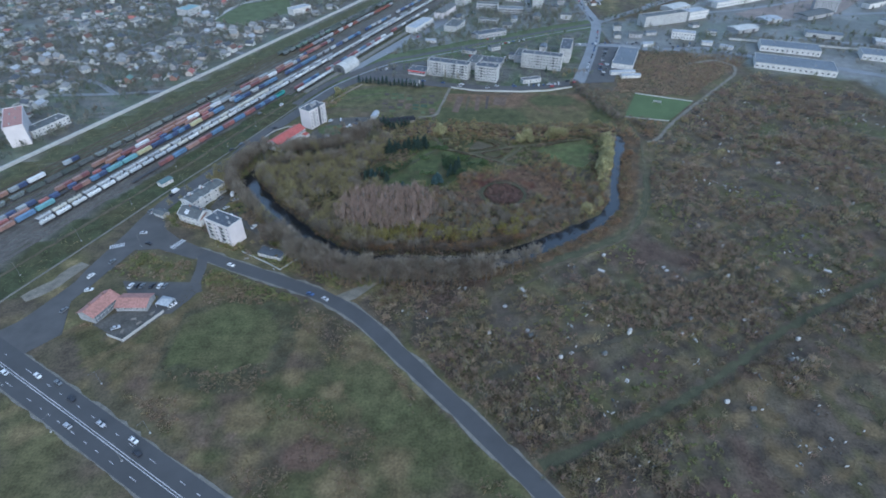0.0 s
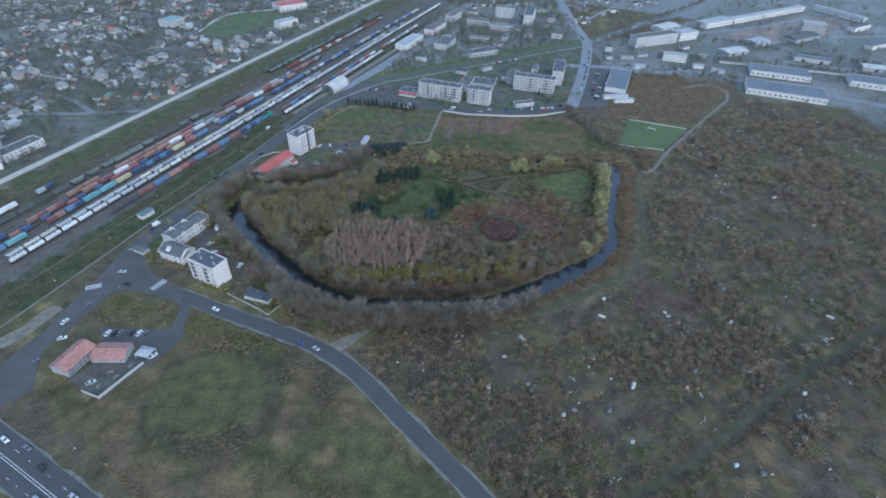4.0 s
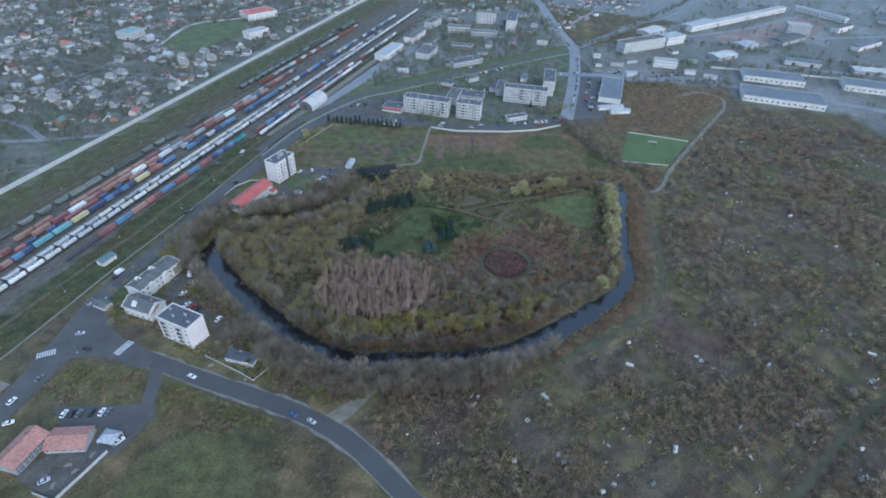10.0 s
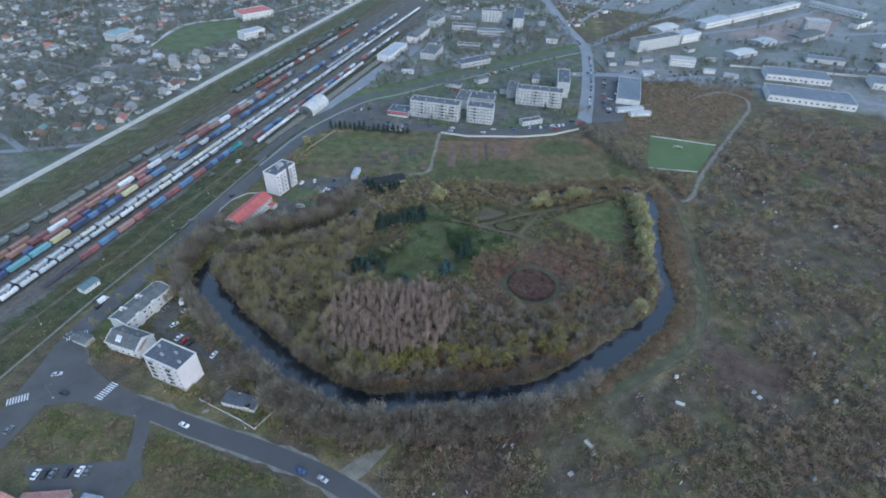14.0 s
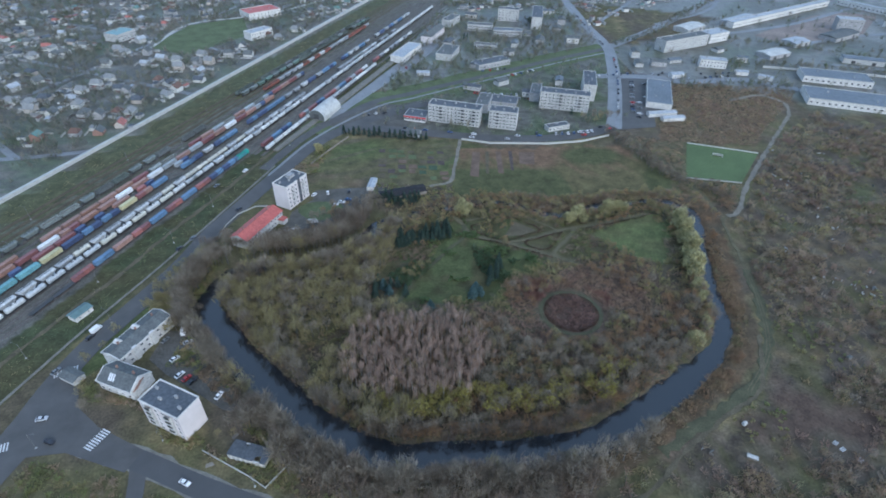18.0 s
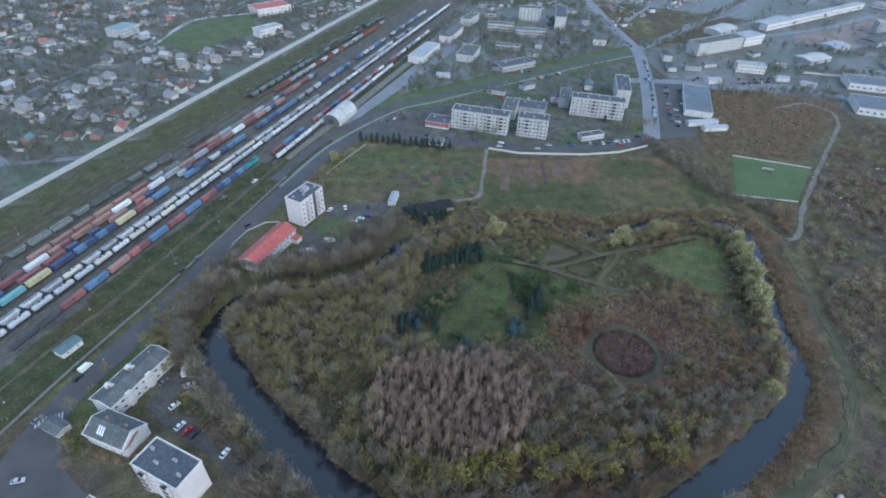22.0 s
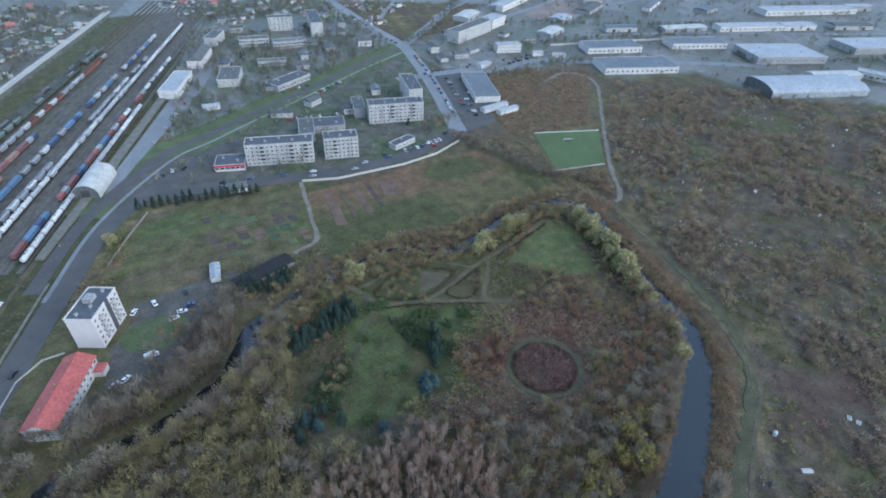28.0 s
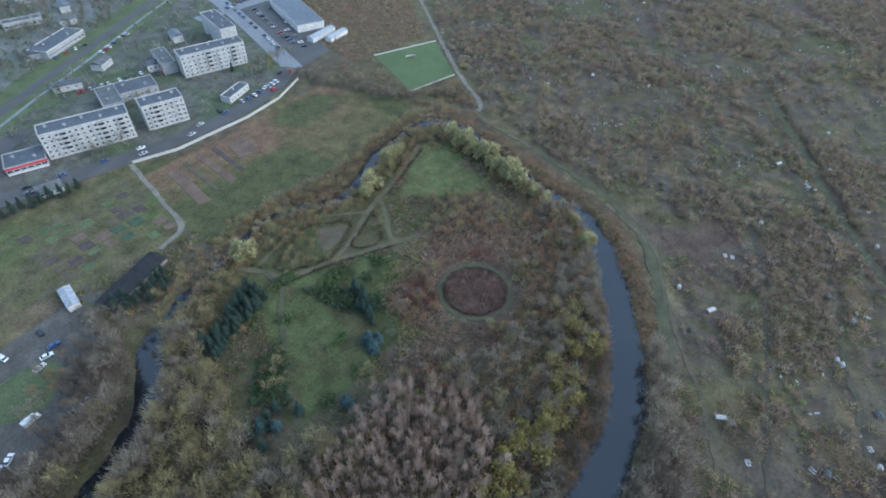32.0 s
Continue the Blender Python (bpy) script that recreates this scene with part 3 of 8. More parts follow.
    # town and works ground: base colours raised in place of distance haze
    put(inside(jx, jy, TOWN), blend(blend(np.array((0.125, 0.125, 0.12)), np.array((0.07, 0.09, 0.046)), (a * 0.5 + b * 0.5 - 0.38) * 6), np.array((0.07, 0.068, 0.055)), (d - 0.58) * 4))
    put(inside(jx, jy, INDUSTRY), blend(blend(np.array((0.125, 0.122, 0.115)), np.array((0.075, 0.08, 0.056)), (a * 0.6 + b * 0.4 - 0.38) * 5), np.array((0.06, 0.06, 0.047)), (strip - 0.48) * 5))
    works = plots(x * 0.92 - y * 0.39, x * 0.39 + y * 0.92, 31, 44, [(0.08, 0.08, 0.064), (0.16, 0.158, 0.15), (0.09, 0.102, 0.07), (0.11, 0.105, 0.09), (0.18, 0.178, 0.17), (0.09, 0.088, 0.074)], 5)
    built = inside(jx, jy, INDUSTRY) | (inside(jx, jy, TOWN) & (b[:, 0] > 0.45))
    col = np.where(built[:, None], blend(col, works, 0.6), col)
    far = (np.hypot(x, y - 300) > 700) & (v > -92)
    put(far & ~inside(x, y, INDUSTRY) & ~inside(x, y, TOWN) & (y > 560), blend(np.array((0.1, 0.105, 0.095)), np.array((0.13, 0.13, 0.12)), b))
    wet = inside(x, y, INDUSTRY) | inside(x, y, TOWN) | (v < -92) | far
    return np.c_[col, np.where(wet, np.where(v < -92, 0.45, 0.25), 1.0)]


def land(x, y):
    """The height of the ground: flat, with slight hollows, and the moat cut into it."""
    x, y = np.atleast_1d(np.asarray(x, float)), np.atleast_1d(np.asarray(y, float))
    z = -0.25 * vnoise(x, y, 22, 11)
    q, at = dist_line(x, y, MOAT_LINE)
    w = np.interp(at / (len(MOAT_LINE) - 1) * (len(MOAT) - 1), range(len(MOAT)), MOAT_HALF) + (vnoise(x, y, 7, 12) - 0.5) * 2.5
    cut = np.clip((w + 2.5 - q) / 4.5, 0, 1)
    return z - 2.6 * cut * cut * (3 - 2 * cut)


# ---- ground, water ----
def lines(lo, hi, fine, coarse, outer):
    a = list(np.arange(lo, hi + 0.1, fine))
    for k, step, n in ((1, coarse, 45), (1, 120, 6), (1, 900, 4)):
        for _ in range(n):
            a.append(a[-1] + step)
            a.insert(0, a[0] - step)
    return np.array(a)


gx, gy = lines(-230, 330, 2.5, 12, 0), lines(90, 540, 2.5, 12, 0)
GX, GY = np.meshgrid(gx, gy)
fx, fy = GX.ravel(), GY.ravel()
near = (fx > -180) & (fx < 190) & (fy > 220) & (fy < 460)
fz = np.full(fx.shape, -0.12)
fz[near] = land(fx[near], fy[near])
nx_, ny_ = len(gx), len(gy)
ii = (np.arange(ny_ - 1)[:, None] * nx_ + np.arange(nx_ - 1)[None, :]).ravel()
quads = np.c_[ii, ii + 1, ii + nx_ + 1, ii + nx_]
ground = solid("ground", tri_mesh("ground", np.c_[fx, fy, fz], quads, M_GROUND, cover(fx, fy), "cover"),
               "flat autumn land of brown scrub and dull green grass", "ground", "structure")
_loop = MOAT[21:-1] + MOAT[:22]
wq = smooth(_loop[-3:-1] + _loop + _loop[1:3], 6.0)
_i0, _i1 = [int(np.argmin(np.hypot(wq[a:b, 0] - _loop[0][0], wq[a:b, 1] - _loop[0][1]))) + a for a, b in ((0, len(wq) // 2), (len(wq) // 2, len(wq)))]
wq = wq[_i0:_i1 + 1]
water = solid("water", ribbon(Geo(), wq, [20] * len(wq), -1.0, 0.2).mesh("water", M_WATER), "dark still water of the ring moat", "water", "structure")


# ---- roads, paths and paved areas ----
def road(name, pts, width, material, label, z=0.06, category="road", ragged=0.0, step=5.0):
    return solid(name, ribbon(Geo(), smooth(pts, step), width, z, 0.5, 0, ragged).mesh(name, material), label, category, "structure")


def area(name, pts, material, label, z=0.04, category="pavement"):
    return solid(name, Geo().prism(pts, z - 0.5, z).mesh(name, material), label, category, "structure")


road("verge", HIGHWAY, 18.8, M_GRAVEL, "gravel shoulder of the highway", 0.03, "verge", 1.5)
road("highway", HIGHWAY, 17.0, M_ASPHALT, "four-lane grey asphalt highway", 0.08)
road("verge", ROAD, 10.4, M_GRAVEL, "pale gravel shoulder beside the curving road", 0.03, "verge", 2.0)
road("road", ROAD, 8.4, M_ASPHALT, "curving two-lane asphalt road", 0.07)
road("station_road", STATION_ROAD, 11.5, M_ASPHALT_OLD, "worn grey asphalt road along the railway", 0.06)
area("junction", [(-212, 218), (-196, 238), (-190, 258), (-176, 259), (-150, 249), (-146, 258), (-168, 270), (-180, 280), (-187, 296), (-190, 316), (-201, 290), (-206, 262), (-210, 240)],
     M_ASPHALT_OLD, "wide asphalt road junction", 0.075, "road")
area("highway_slip", [(-236, 170), (-222, 158), (-196, 188), (-206, 216), (-216, 205), (-234, 186)], M_ASPHALT_OLD, "asphalt mouth of the station road at the highway", 0.065, "road")
road("link_road", [(-146, 252), (-143, 240), (-142, 228), (-138, 219)], 6.0, M_ASPHALT_OLD, "short asphalt link to the roadside cafe", 0.062)
area("car_park", [(-184, 229), (-143, 228), (-137, 222), (-140, 214), (-146, 203), (-158, 202), (-158, 217), (-176, 218)], M_ASPHALT_OLD, "dark asphalt car park of the roadside cafe", 0.058)
area("cafe_yard", [(-184, 195), (-162, 183), (-149, 203), (-158, 210), (-174, 205)], M_YARD, "grey paved yard behind the cafe", 0.05)
area("courtyard", [(-157, 323), (-142, 320), (-128, 296), (-114, 280), (-110, 272), (-120, 275), (-138, 288), (-150, 296), (-160, 305)], M_YARD, "worn dark asphalt courtyard with parked cars", 0.045)
area("courtyard", [(-118, 398), (-104, 395), (-78, 400), (-66, 422), (-62, 438), (-46, 446), (-56, 452), (-82, 451), (-100, 449), (-100, 438), (-112, 424), (-113, 412)], M_YARD, "worn dark asphalt yard beside the apartment tower", 0.045)
area("round_lawn", [(-94 + 14 * math.cos(a) + 2 * math.sin(2 * a), 424 + 11 * math.sin(a)) for a in np.linspace(0, 6.0, 18)], M_LAWN, "oval green lawn in the yard", 0.09, "ground")
road("spur", [(-57, 214), (-46, 222), (-38, 232)], 7.0, M_DIRT, "dirt spur off the road", 0.05, "path", 1.5)
road("lay_by", [(-232, 214), (-222, 228), (-214, 245)], 8.0, M_DIRT, "bare dirt lay-by beside the station road", 0.04, "path", 3.0)
road("far_street", MAIN_FAR, 13, M_SLAB, "wide wet concrete street through the town", 0.06)
road("far_street", FAR_EAST, 11, M_SLAB, "wet street leading off the crossroads", 0.055)
road("verge_lawn", FAR_WEST[:-1], 36, M_LAWN, "green grass bank along the street", 0.02, "ground", 3.0)
road("far_street", FAR_WEST, 7.5, M_ASPHALT_OLD, "narrow street beside a green bank", 0.05)
road("footpath", [(x + 5, y - 9) for x, y in FAR_WEST], 2.2, M_SLAB, "pale footpath beside the street", 0.07, "path")
road("block_street", BLOCK_STREET, 12, M_ASPHALT_OLD, "asphalt street in front of apartment blocks", 0.066)
road("yard_road", YARD_ROAD, 12, M_SLAB, "wet concrete road past the warehouses", 0.05)
area("parking", [(-112, 553), (-62, 596), (-24, 590), (-30, 560), (-38, 542), (-74, 546)], M_YARD, "wet asphalt car park beside the shop", 0.045)
area("parking", [(178, 660), (150, 560), (140, 534), (176, 538), (186, 566), (206, 575), (206, 640), (232, 640), (214, 665)], M_ASPHALT_OLD, "worn asphalt car park beside the store", 0.045)
area("platform_yard", [rail(u, v) for u, v in ((300, 44), (345, 46), (480, 62), (560, 62), (560, 44), (440, 40), (330, 36))], M_SLAB, "wet concrete freight yard", 0.045)
road("rail_path", [rail(u, v) for u, v in ((-120, 46), (0, 45), (60, 43.5), (110, 44), (175, 42.5), (230, 41))], 1.2, M_GRAVEL, "pale concrete footway along the railway", 0.22, "path")
road("service_track", [rail(u, v) for u, v in ((-60, 24), (53, 26), (95, 28), (140, 27), (185, 28), (250, 27))], 2.4, M_WORN, "dark cinder track beside the sidings", 0.03, "path", 1.5)
road("east_path", EAST_PATH[11:16], 1.8, M_PARKPATH, "faint trodden path towards the moat", 0.038, "path", 1.2, 3.0)
road("east_path", FORK_PATH, 2.0, M_PARKPATH, "faint trodden path between bushes beside the football pitch", 0.036, "path", 1.2, 3.0)
road("east_path", EAST_PATH[:12], 3.0, M_DIRT, "pale trodden dirt path along the moat", 0.04, "path", 1.4, 3.0)
road("path_verge", EAST_PATH[15:], 5.0, M_TRAIL, "green grass strip of the moat path", 0.025, "path", 3.0, 3.0)
for _o in (-0.7, 0.7):
    solid("wheel_rut", ribbon(Geo(), smooth(EAST_PATH[15:19], 3.0), 0.5, 0.045, 0.3, _o, 0.35).mesh("wheel_rut", M_PARKPATH), "pale wheel rut in the grass", "path", "structure")
for _p, _w, _m in ((SOUTH_TRAIL, 3.8, M_TRAIL), (TRAIL_A, 2.2, M_LANE), (TRAIL_B, 2.0, M_LANE)):
    road("trail", _p, _w, _m, "grassy trail through the overgrown allotments", 0.022 + 0.0015 * _w, "path", 2.5, 3.0)
road("trail", TRAIL_D, 1.6, M_WORN, "faint dirt trail beside the moat", 0.035, "path", 1.5, 3.0)
road("field_path", FIELD_PATH, 2.6, M_DIRT, "pale dirt path between garden plots", 0.05, "path", 0.8, 3.0)
area("loop_bed", LOOP_BED, M_WORN, "overgrown brown bed between old park paths", 0.026, "garden bed")
for _k, (_p, _w) in enumerate((([(-9, 414), (-4, 404), (0, 394), (10, 388), (20, 384), (33, 376), (46, 370), (54, 364), (68, 358)], 3.0), ([(117, 410), (84, 400), (66, 397), (51, 393), (36, 387), (21, 384)], 2.6),
           ([(66, 397), (60, 388), (46, 372), (36, 359), (28, 348)], 2.2), ([(-4, 408), (14, 411), (31, 414), (46, 402), (54, 394)], 2.0))):
    road("park_path", _p, _w, M_PARKPATH, "worn grass path in the old park", 0.03 + 0.004 * _k, "path", 1.0, 3.0)
for _k, _p in enumerate(([(-4, 404), (-5, 391), (-16, 378), (-28, 363), (-38, 350), (-52, 322)], [(-30, 336), (-8, 318), (8, 312), (28, 312)], [(28, 318), (10, 330), (4, 340)])):
    road("park_path", _p, 2.4, M_TRAIL, "mossy grass path in the old park", 0.05 + 0.004 * _k, "path", 1.0, 3.0)
_ring = [(CIRCLE[0] + (CIRCLE_R + 1.9) * math.cos(a), CIRCLE[1] + (CIRCLE_R + 1.9) * math.sin(a)) for a in np.linspace(0, 2 * math.pi, 61)]
solid("park_path", ribbon(Geo(), np.array(_ring), 1.9, 0.07, 0.4, 0, 0.5).mesh("park_path", M_TRAIL), "ring-shaped grass path round a red-brown shrub bed", "path", "structure")
area("pitch", PITCH, M_TURF, "bright green mown football pitch", 0.04, "ground")
_q = np.random.default_rng(61)
for _i in range(7):
    for _j in range(6):
        _x, _y = -55 + 7.4 * _i + _q.uniform(-0.8, 0.8), 467 + 7.6 * _j - 0.12 * 7.4 * _i + _q.uniform(-0.8, 0.8)
        _k = 0 if (_i, _j) in ((6, 0), (6, 1)) else 2 if (_i, _j) in ((4, 1), (4, 2), (5, 2)) else int(_q.choice((0, 1, 1, 3, 3, 4, 4)))
        if _q.random() < 0.72:
            _m, _t = ((M_SOIL, "red-brown dug garden bed"), (M_SOIL_DARK, "dark dug garden bed"), (M_PLOT_GREEN, "dark green vegetable bed"), (M_WORN, "garden bed with withered brown stalks"), (M_LAWN, "grassed-over garden bed"))[_k]
            _w, _d = _q.uniform(2.2, 3.1), _q.uniform(1.8, 3.2)
            area("garden_bed", [(_x - _w, _y - _d), (_x + _w, _y - _d - 0.6), (_x + _w, _y + _d - 0.6), (_x - _w, _y + _d)], _m, _t, 0.05, "garden bed")
for _q, _m, _t in (([(14, 500), (20, 499), (14, 462), (8, 464)], M_SOIL, "ploughed strip of red soil"), ([(24, 500), (27, 500), (22, 466), (20, 467)], M_WORN, "strip of withered stalks"),
                   ([(32, 500), (36, 499), (33, 466), (29, 467)], M_SOIL, "ploughed strip of red soil"), ([(42, 500), (45, 500), (41, 470), (39, 471)], M_SOIL_DARK, "ploughed strip of dark soil"), ([(50, 498), (62, 497), (58, 478), (47, 480)], M_SOIL, "ploughed strip of red soil")):
    area("garden_bed", _q, _m, _t, 0.05, "garden bed")


# road paint
def paint(name, pts, offsets, width, dash, label):
    g = Geo()
    p = smooth(pts, 1.0)
    for off in offsets:
        if dash:
            for i in range(0, len(p) - dash[0] - 1, dash[0] + dash[1]):
                ribbon(g, p[i:i + dash[0] + 1], width, 0.095, 0.01, off)
        else:
            ribbon(g, p[::6], width, 0.095, 0.01, off)
    return solid(name, g.mesh(name, M_PAINT), label, "road marking", "structure")


_hw = [(-438, 300), (-216, 170), (-161, 138), (-105, 105), (60, 8)]
paint("centre_line", _hw, (-1.1, -0.1), 0.25, None, "white double centre line of the highway")
paint("lane_line", _hw, (3.9, -5.2), 0.2, (3, 9), "broken white lane line of the highway")


def crossing(x, y, yaw, n, length):
    g = Geo()
    for i in range(n):
        g.box((i - (n - 1) / 2) * 1.1, 0, 0.08, 0.55, length, 0.012)
    ob = solid("crosswalk", g.mesh("crosswalk", M_PAINT), "white zebra crossing painted on worn asphalt", "crosswalk", "structure")
    ob.matrix_world = pose(x, y, 0.01, 0, 0, yaw)


crossing(-166, 264, 62, 9, 4.0)
crossing(-194, 300, 20, 9, 4.0)
crossing(-203, 262, 20, 8, 4.0)


# ---- buildings ----
def window_mesh(w, h, name="window"):
    """A window with a raised frame, a sill, a mullion and a glass pane; it faces -y."""
    t = 0.12
    xs, zs = [-w / 2, -w / 2 + t, -0.05, 0.05, w / 2 - t, w / 2], [0, t, h - t, h]
    deep = [[-0.03 if (i in (1, 3) and j == 1) else -0.09 for j in range(3)] for i in range(5)]
    at, g = {}, Geo()

    def vert(*p):
        if p not in at:
            at[p] = len(g.v)
            g.v.append(p)
        return at[p]

    def quad(pts, k):
        g.f.append(tuple(vert(*p) for p in pts))
        g.k.append(k)
    for i in range(5):
        for j in range(3):
            y, x0, x1, z0, z1 = deep[i][j], xs[i], xs[i + 1], zs[j], zs[j + 1]
            quad([(x0, y, z0), (x1, y, z0), (x1, y, z1), (x0, y, z1)], int(y > -0.05))
            for a, b, e in ((i - 1, j, [(x0, z1), (x0, z0)]), (i + 1, j, [(x1, z0), (x1, z1)]), (i, j - 1, [(x0, z0), (x1, z0)]), (i, j + 1, [(x1, z1), (x0, z1)])):
                o = deep[a][b] if 0 <= a < 5 and 0 <= b < 3 else 0.03
                if o > y:
                    quad([(*e[0][:1], y, e[0][1]), (*e[0][:1], o, e[0][1]), (*e[1][:1], o, e[1][1]), (*e[1][:1], y, e[1][1])], 0)
    return g.mesh(name, M_FRAME, M_GLASS)


WIN, WIN_WIDE, WIN_SMALL = window_mesh(1.5, 1.5), window_mesh(2.4, 1.6), window_mesh(1.0, 1.2)
DOOR = Geo().box(0, 0, 0, 1.3, 0.14, 2.2).box(0, -0.02, 2.25, 1.7, 0.2, 0.15).mesh("door", M_DARK)
BALCONY = Geo().box(0, -0.6, 0, 2.9, 1.2, 0.14).box(0, -1.16, 0.14, 2.9, 0.08, 1.0).box(-1.41, -0.6, 0.14, 0.08, 1.1, 1.0).box(1.41, -0.6, 0.14, 0.08, 1.1, 1.0).mesh("balcony", M_PANEL)
LOGGIA = Geo().box(0, -0.6, 0, 2.9, 1.2, 0.14, k=0).box(0, -1.16, 0.14, 2.9, 0.08, 1.0, k=0).box(-1.41, -0.6, 0.14, 0.08, 1.1, 2.3, k=0).box(1.41, -0.6, 0.14, 0.08, 1.1, 2.3, k=0).box(0, -1.15, 1.16, 2.7, 0.05, 1.25, k=1).mesh("balcony", M_PANEL, M_GLASS)
VENT = Geo().box(0, 0, 0, 1.4, 0.8, 1.1).box(0, 0, 1.1, 1.6, 1.0, 0.15).mesh("vent", M_GREYWALL)


def side_pose(side, L, W, a, z, out=0.03):
    """The place on a face of a block: front faces -y, back +y, left -x, right +x; a: along the face."""
    return {"front": pose(a, -W / 2 - out, z), "back": pose(-a, W / 2 + out, z, 0, 0, 180), "right": pose(L / 2 + out, a, z, 0, 0, 90), "left": pose(-L / 2 - out, -a, z, 0, 0, -90)}[side]


def flat_block(name, label, category, x, y, yaw, L, W, H, floors, bays, wall_m, roof_m, ends=0, balconies=(), loggias=(), group="", win=None, doors=2, vents=3, sides=("front", "back"), seam=False, rim_m=None):
    """A flat-roofed block with storeys of windows, balconies, doors, parapet and roof vents."""
    b = thing(name, label, category, (x, y, 0), yaw, group)
    win = win or WIN
    part("wall", Geo().box(0, 0, -0.3, L, W, H + 0.3).box(0, 0, -0.3, L + 0.12, W + 0.12, 0.95).mesh("wall", wall_m), b)
    part("roof", Geo().box(0, 0, H + 0.003, L - 0.7, W - 0.7, 0.12).mesh("roof", roof_m), b, "dark flat bitumen roof")
    g = Geo()
    for sx, sy, lx, ly in ((0, W / 2, L + 0.2, 0.4), (0, -W / 2, L + 0.2, 0.4), (L / 2, 0, 0.4, W - 0.4), (-L / 2, 0, 0.4, W - 0.4)):
        g.box(sx, sy, H - 0.1, lx, ly, 0.65)
    part("parapet", g.mesh("parapet", rim_m or wall_m), b)
    step = (H - 0.8) / floors
    for side in sides:
        n = bays
        for f in range(floors):
            for i in range(n):
                a = (i + 0.5 - n / 2) * L / n
                z = 0.9 + f * step + (step - 2.4) * 0.4
                if side == "front" and f > 0 and i in loggias:
                    part("balcony", LOGGIA, b, "glazed balcony", side_pose(side, L, W, a, z - 0.75))
                elif side == "front" and f > 0 and i in balconies:
                    part("balcony", BALCONY, b, "", side_pose(side, L, W, a, z - 0.75))
                    part("window", win, b, "", side_pose(side, L, W, a, z))
                else:
                    part("window", win, b, "", side_pose(side, L, W, a, z))
    for side in ("left", "right"):
        for f in range(floors):
            for i in range(ends):
                a = (i + 0.5 - ends / 2) * W / ends
                part("window", WIN_SMALL, b, "", side_pose(side, L, W, a, 1.1 + f * step))
    for i in range(doors):
        part("door", DOOR, b, "", side_pose("back", L, W, (i + 0.5 - doors / 2) * L / max(1, doors) + L / bays / 2, 0.0, 0.08))
    for i in range(vents):
        part("vent", VENT, b, "", pose((i + 0.5 - vents / 2) * L / vents, (-1) ** i * W * 0.15, H + 0.12))
    if seam:
        for i in range(1, bays):
            part("panel_seam", Geo().box(0, 0, 0.6, 0.08, 0.04, H - 0.8).mesh("panel_seam", M_GREYWALL), b, "", side_pose("front", L, W, (i - bays / 2) * L / bays, 0, 0.01))
    return b


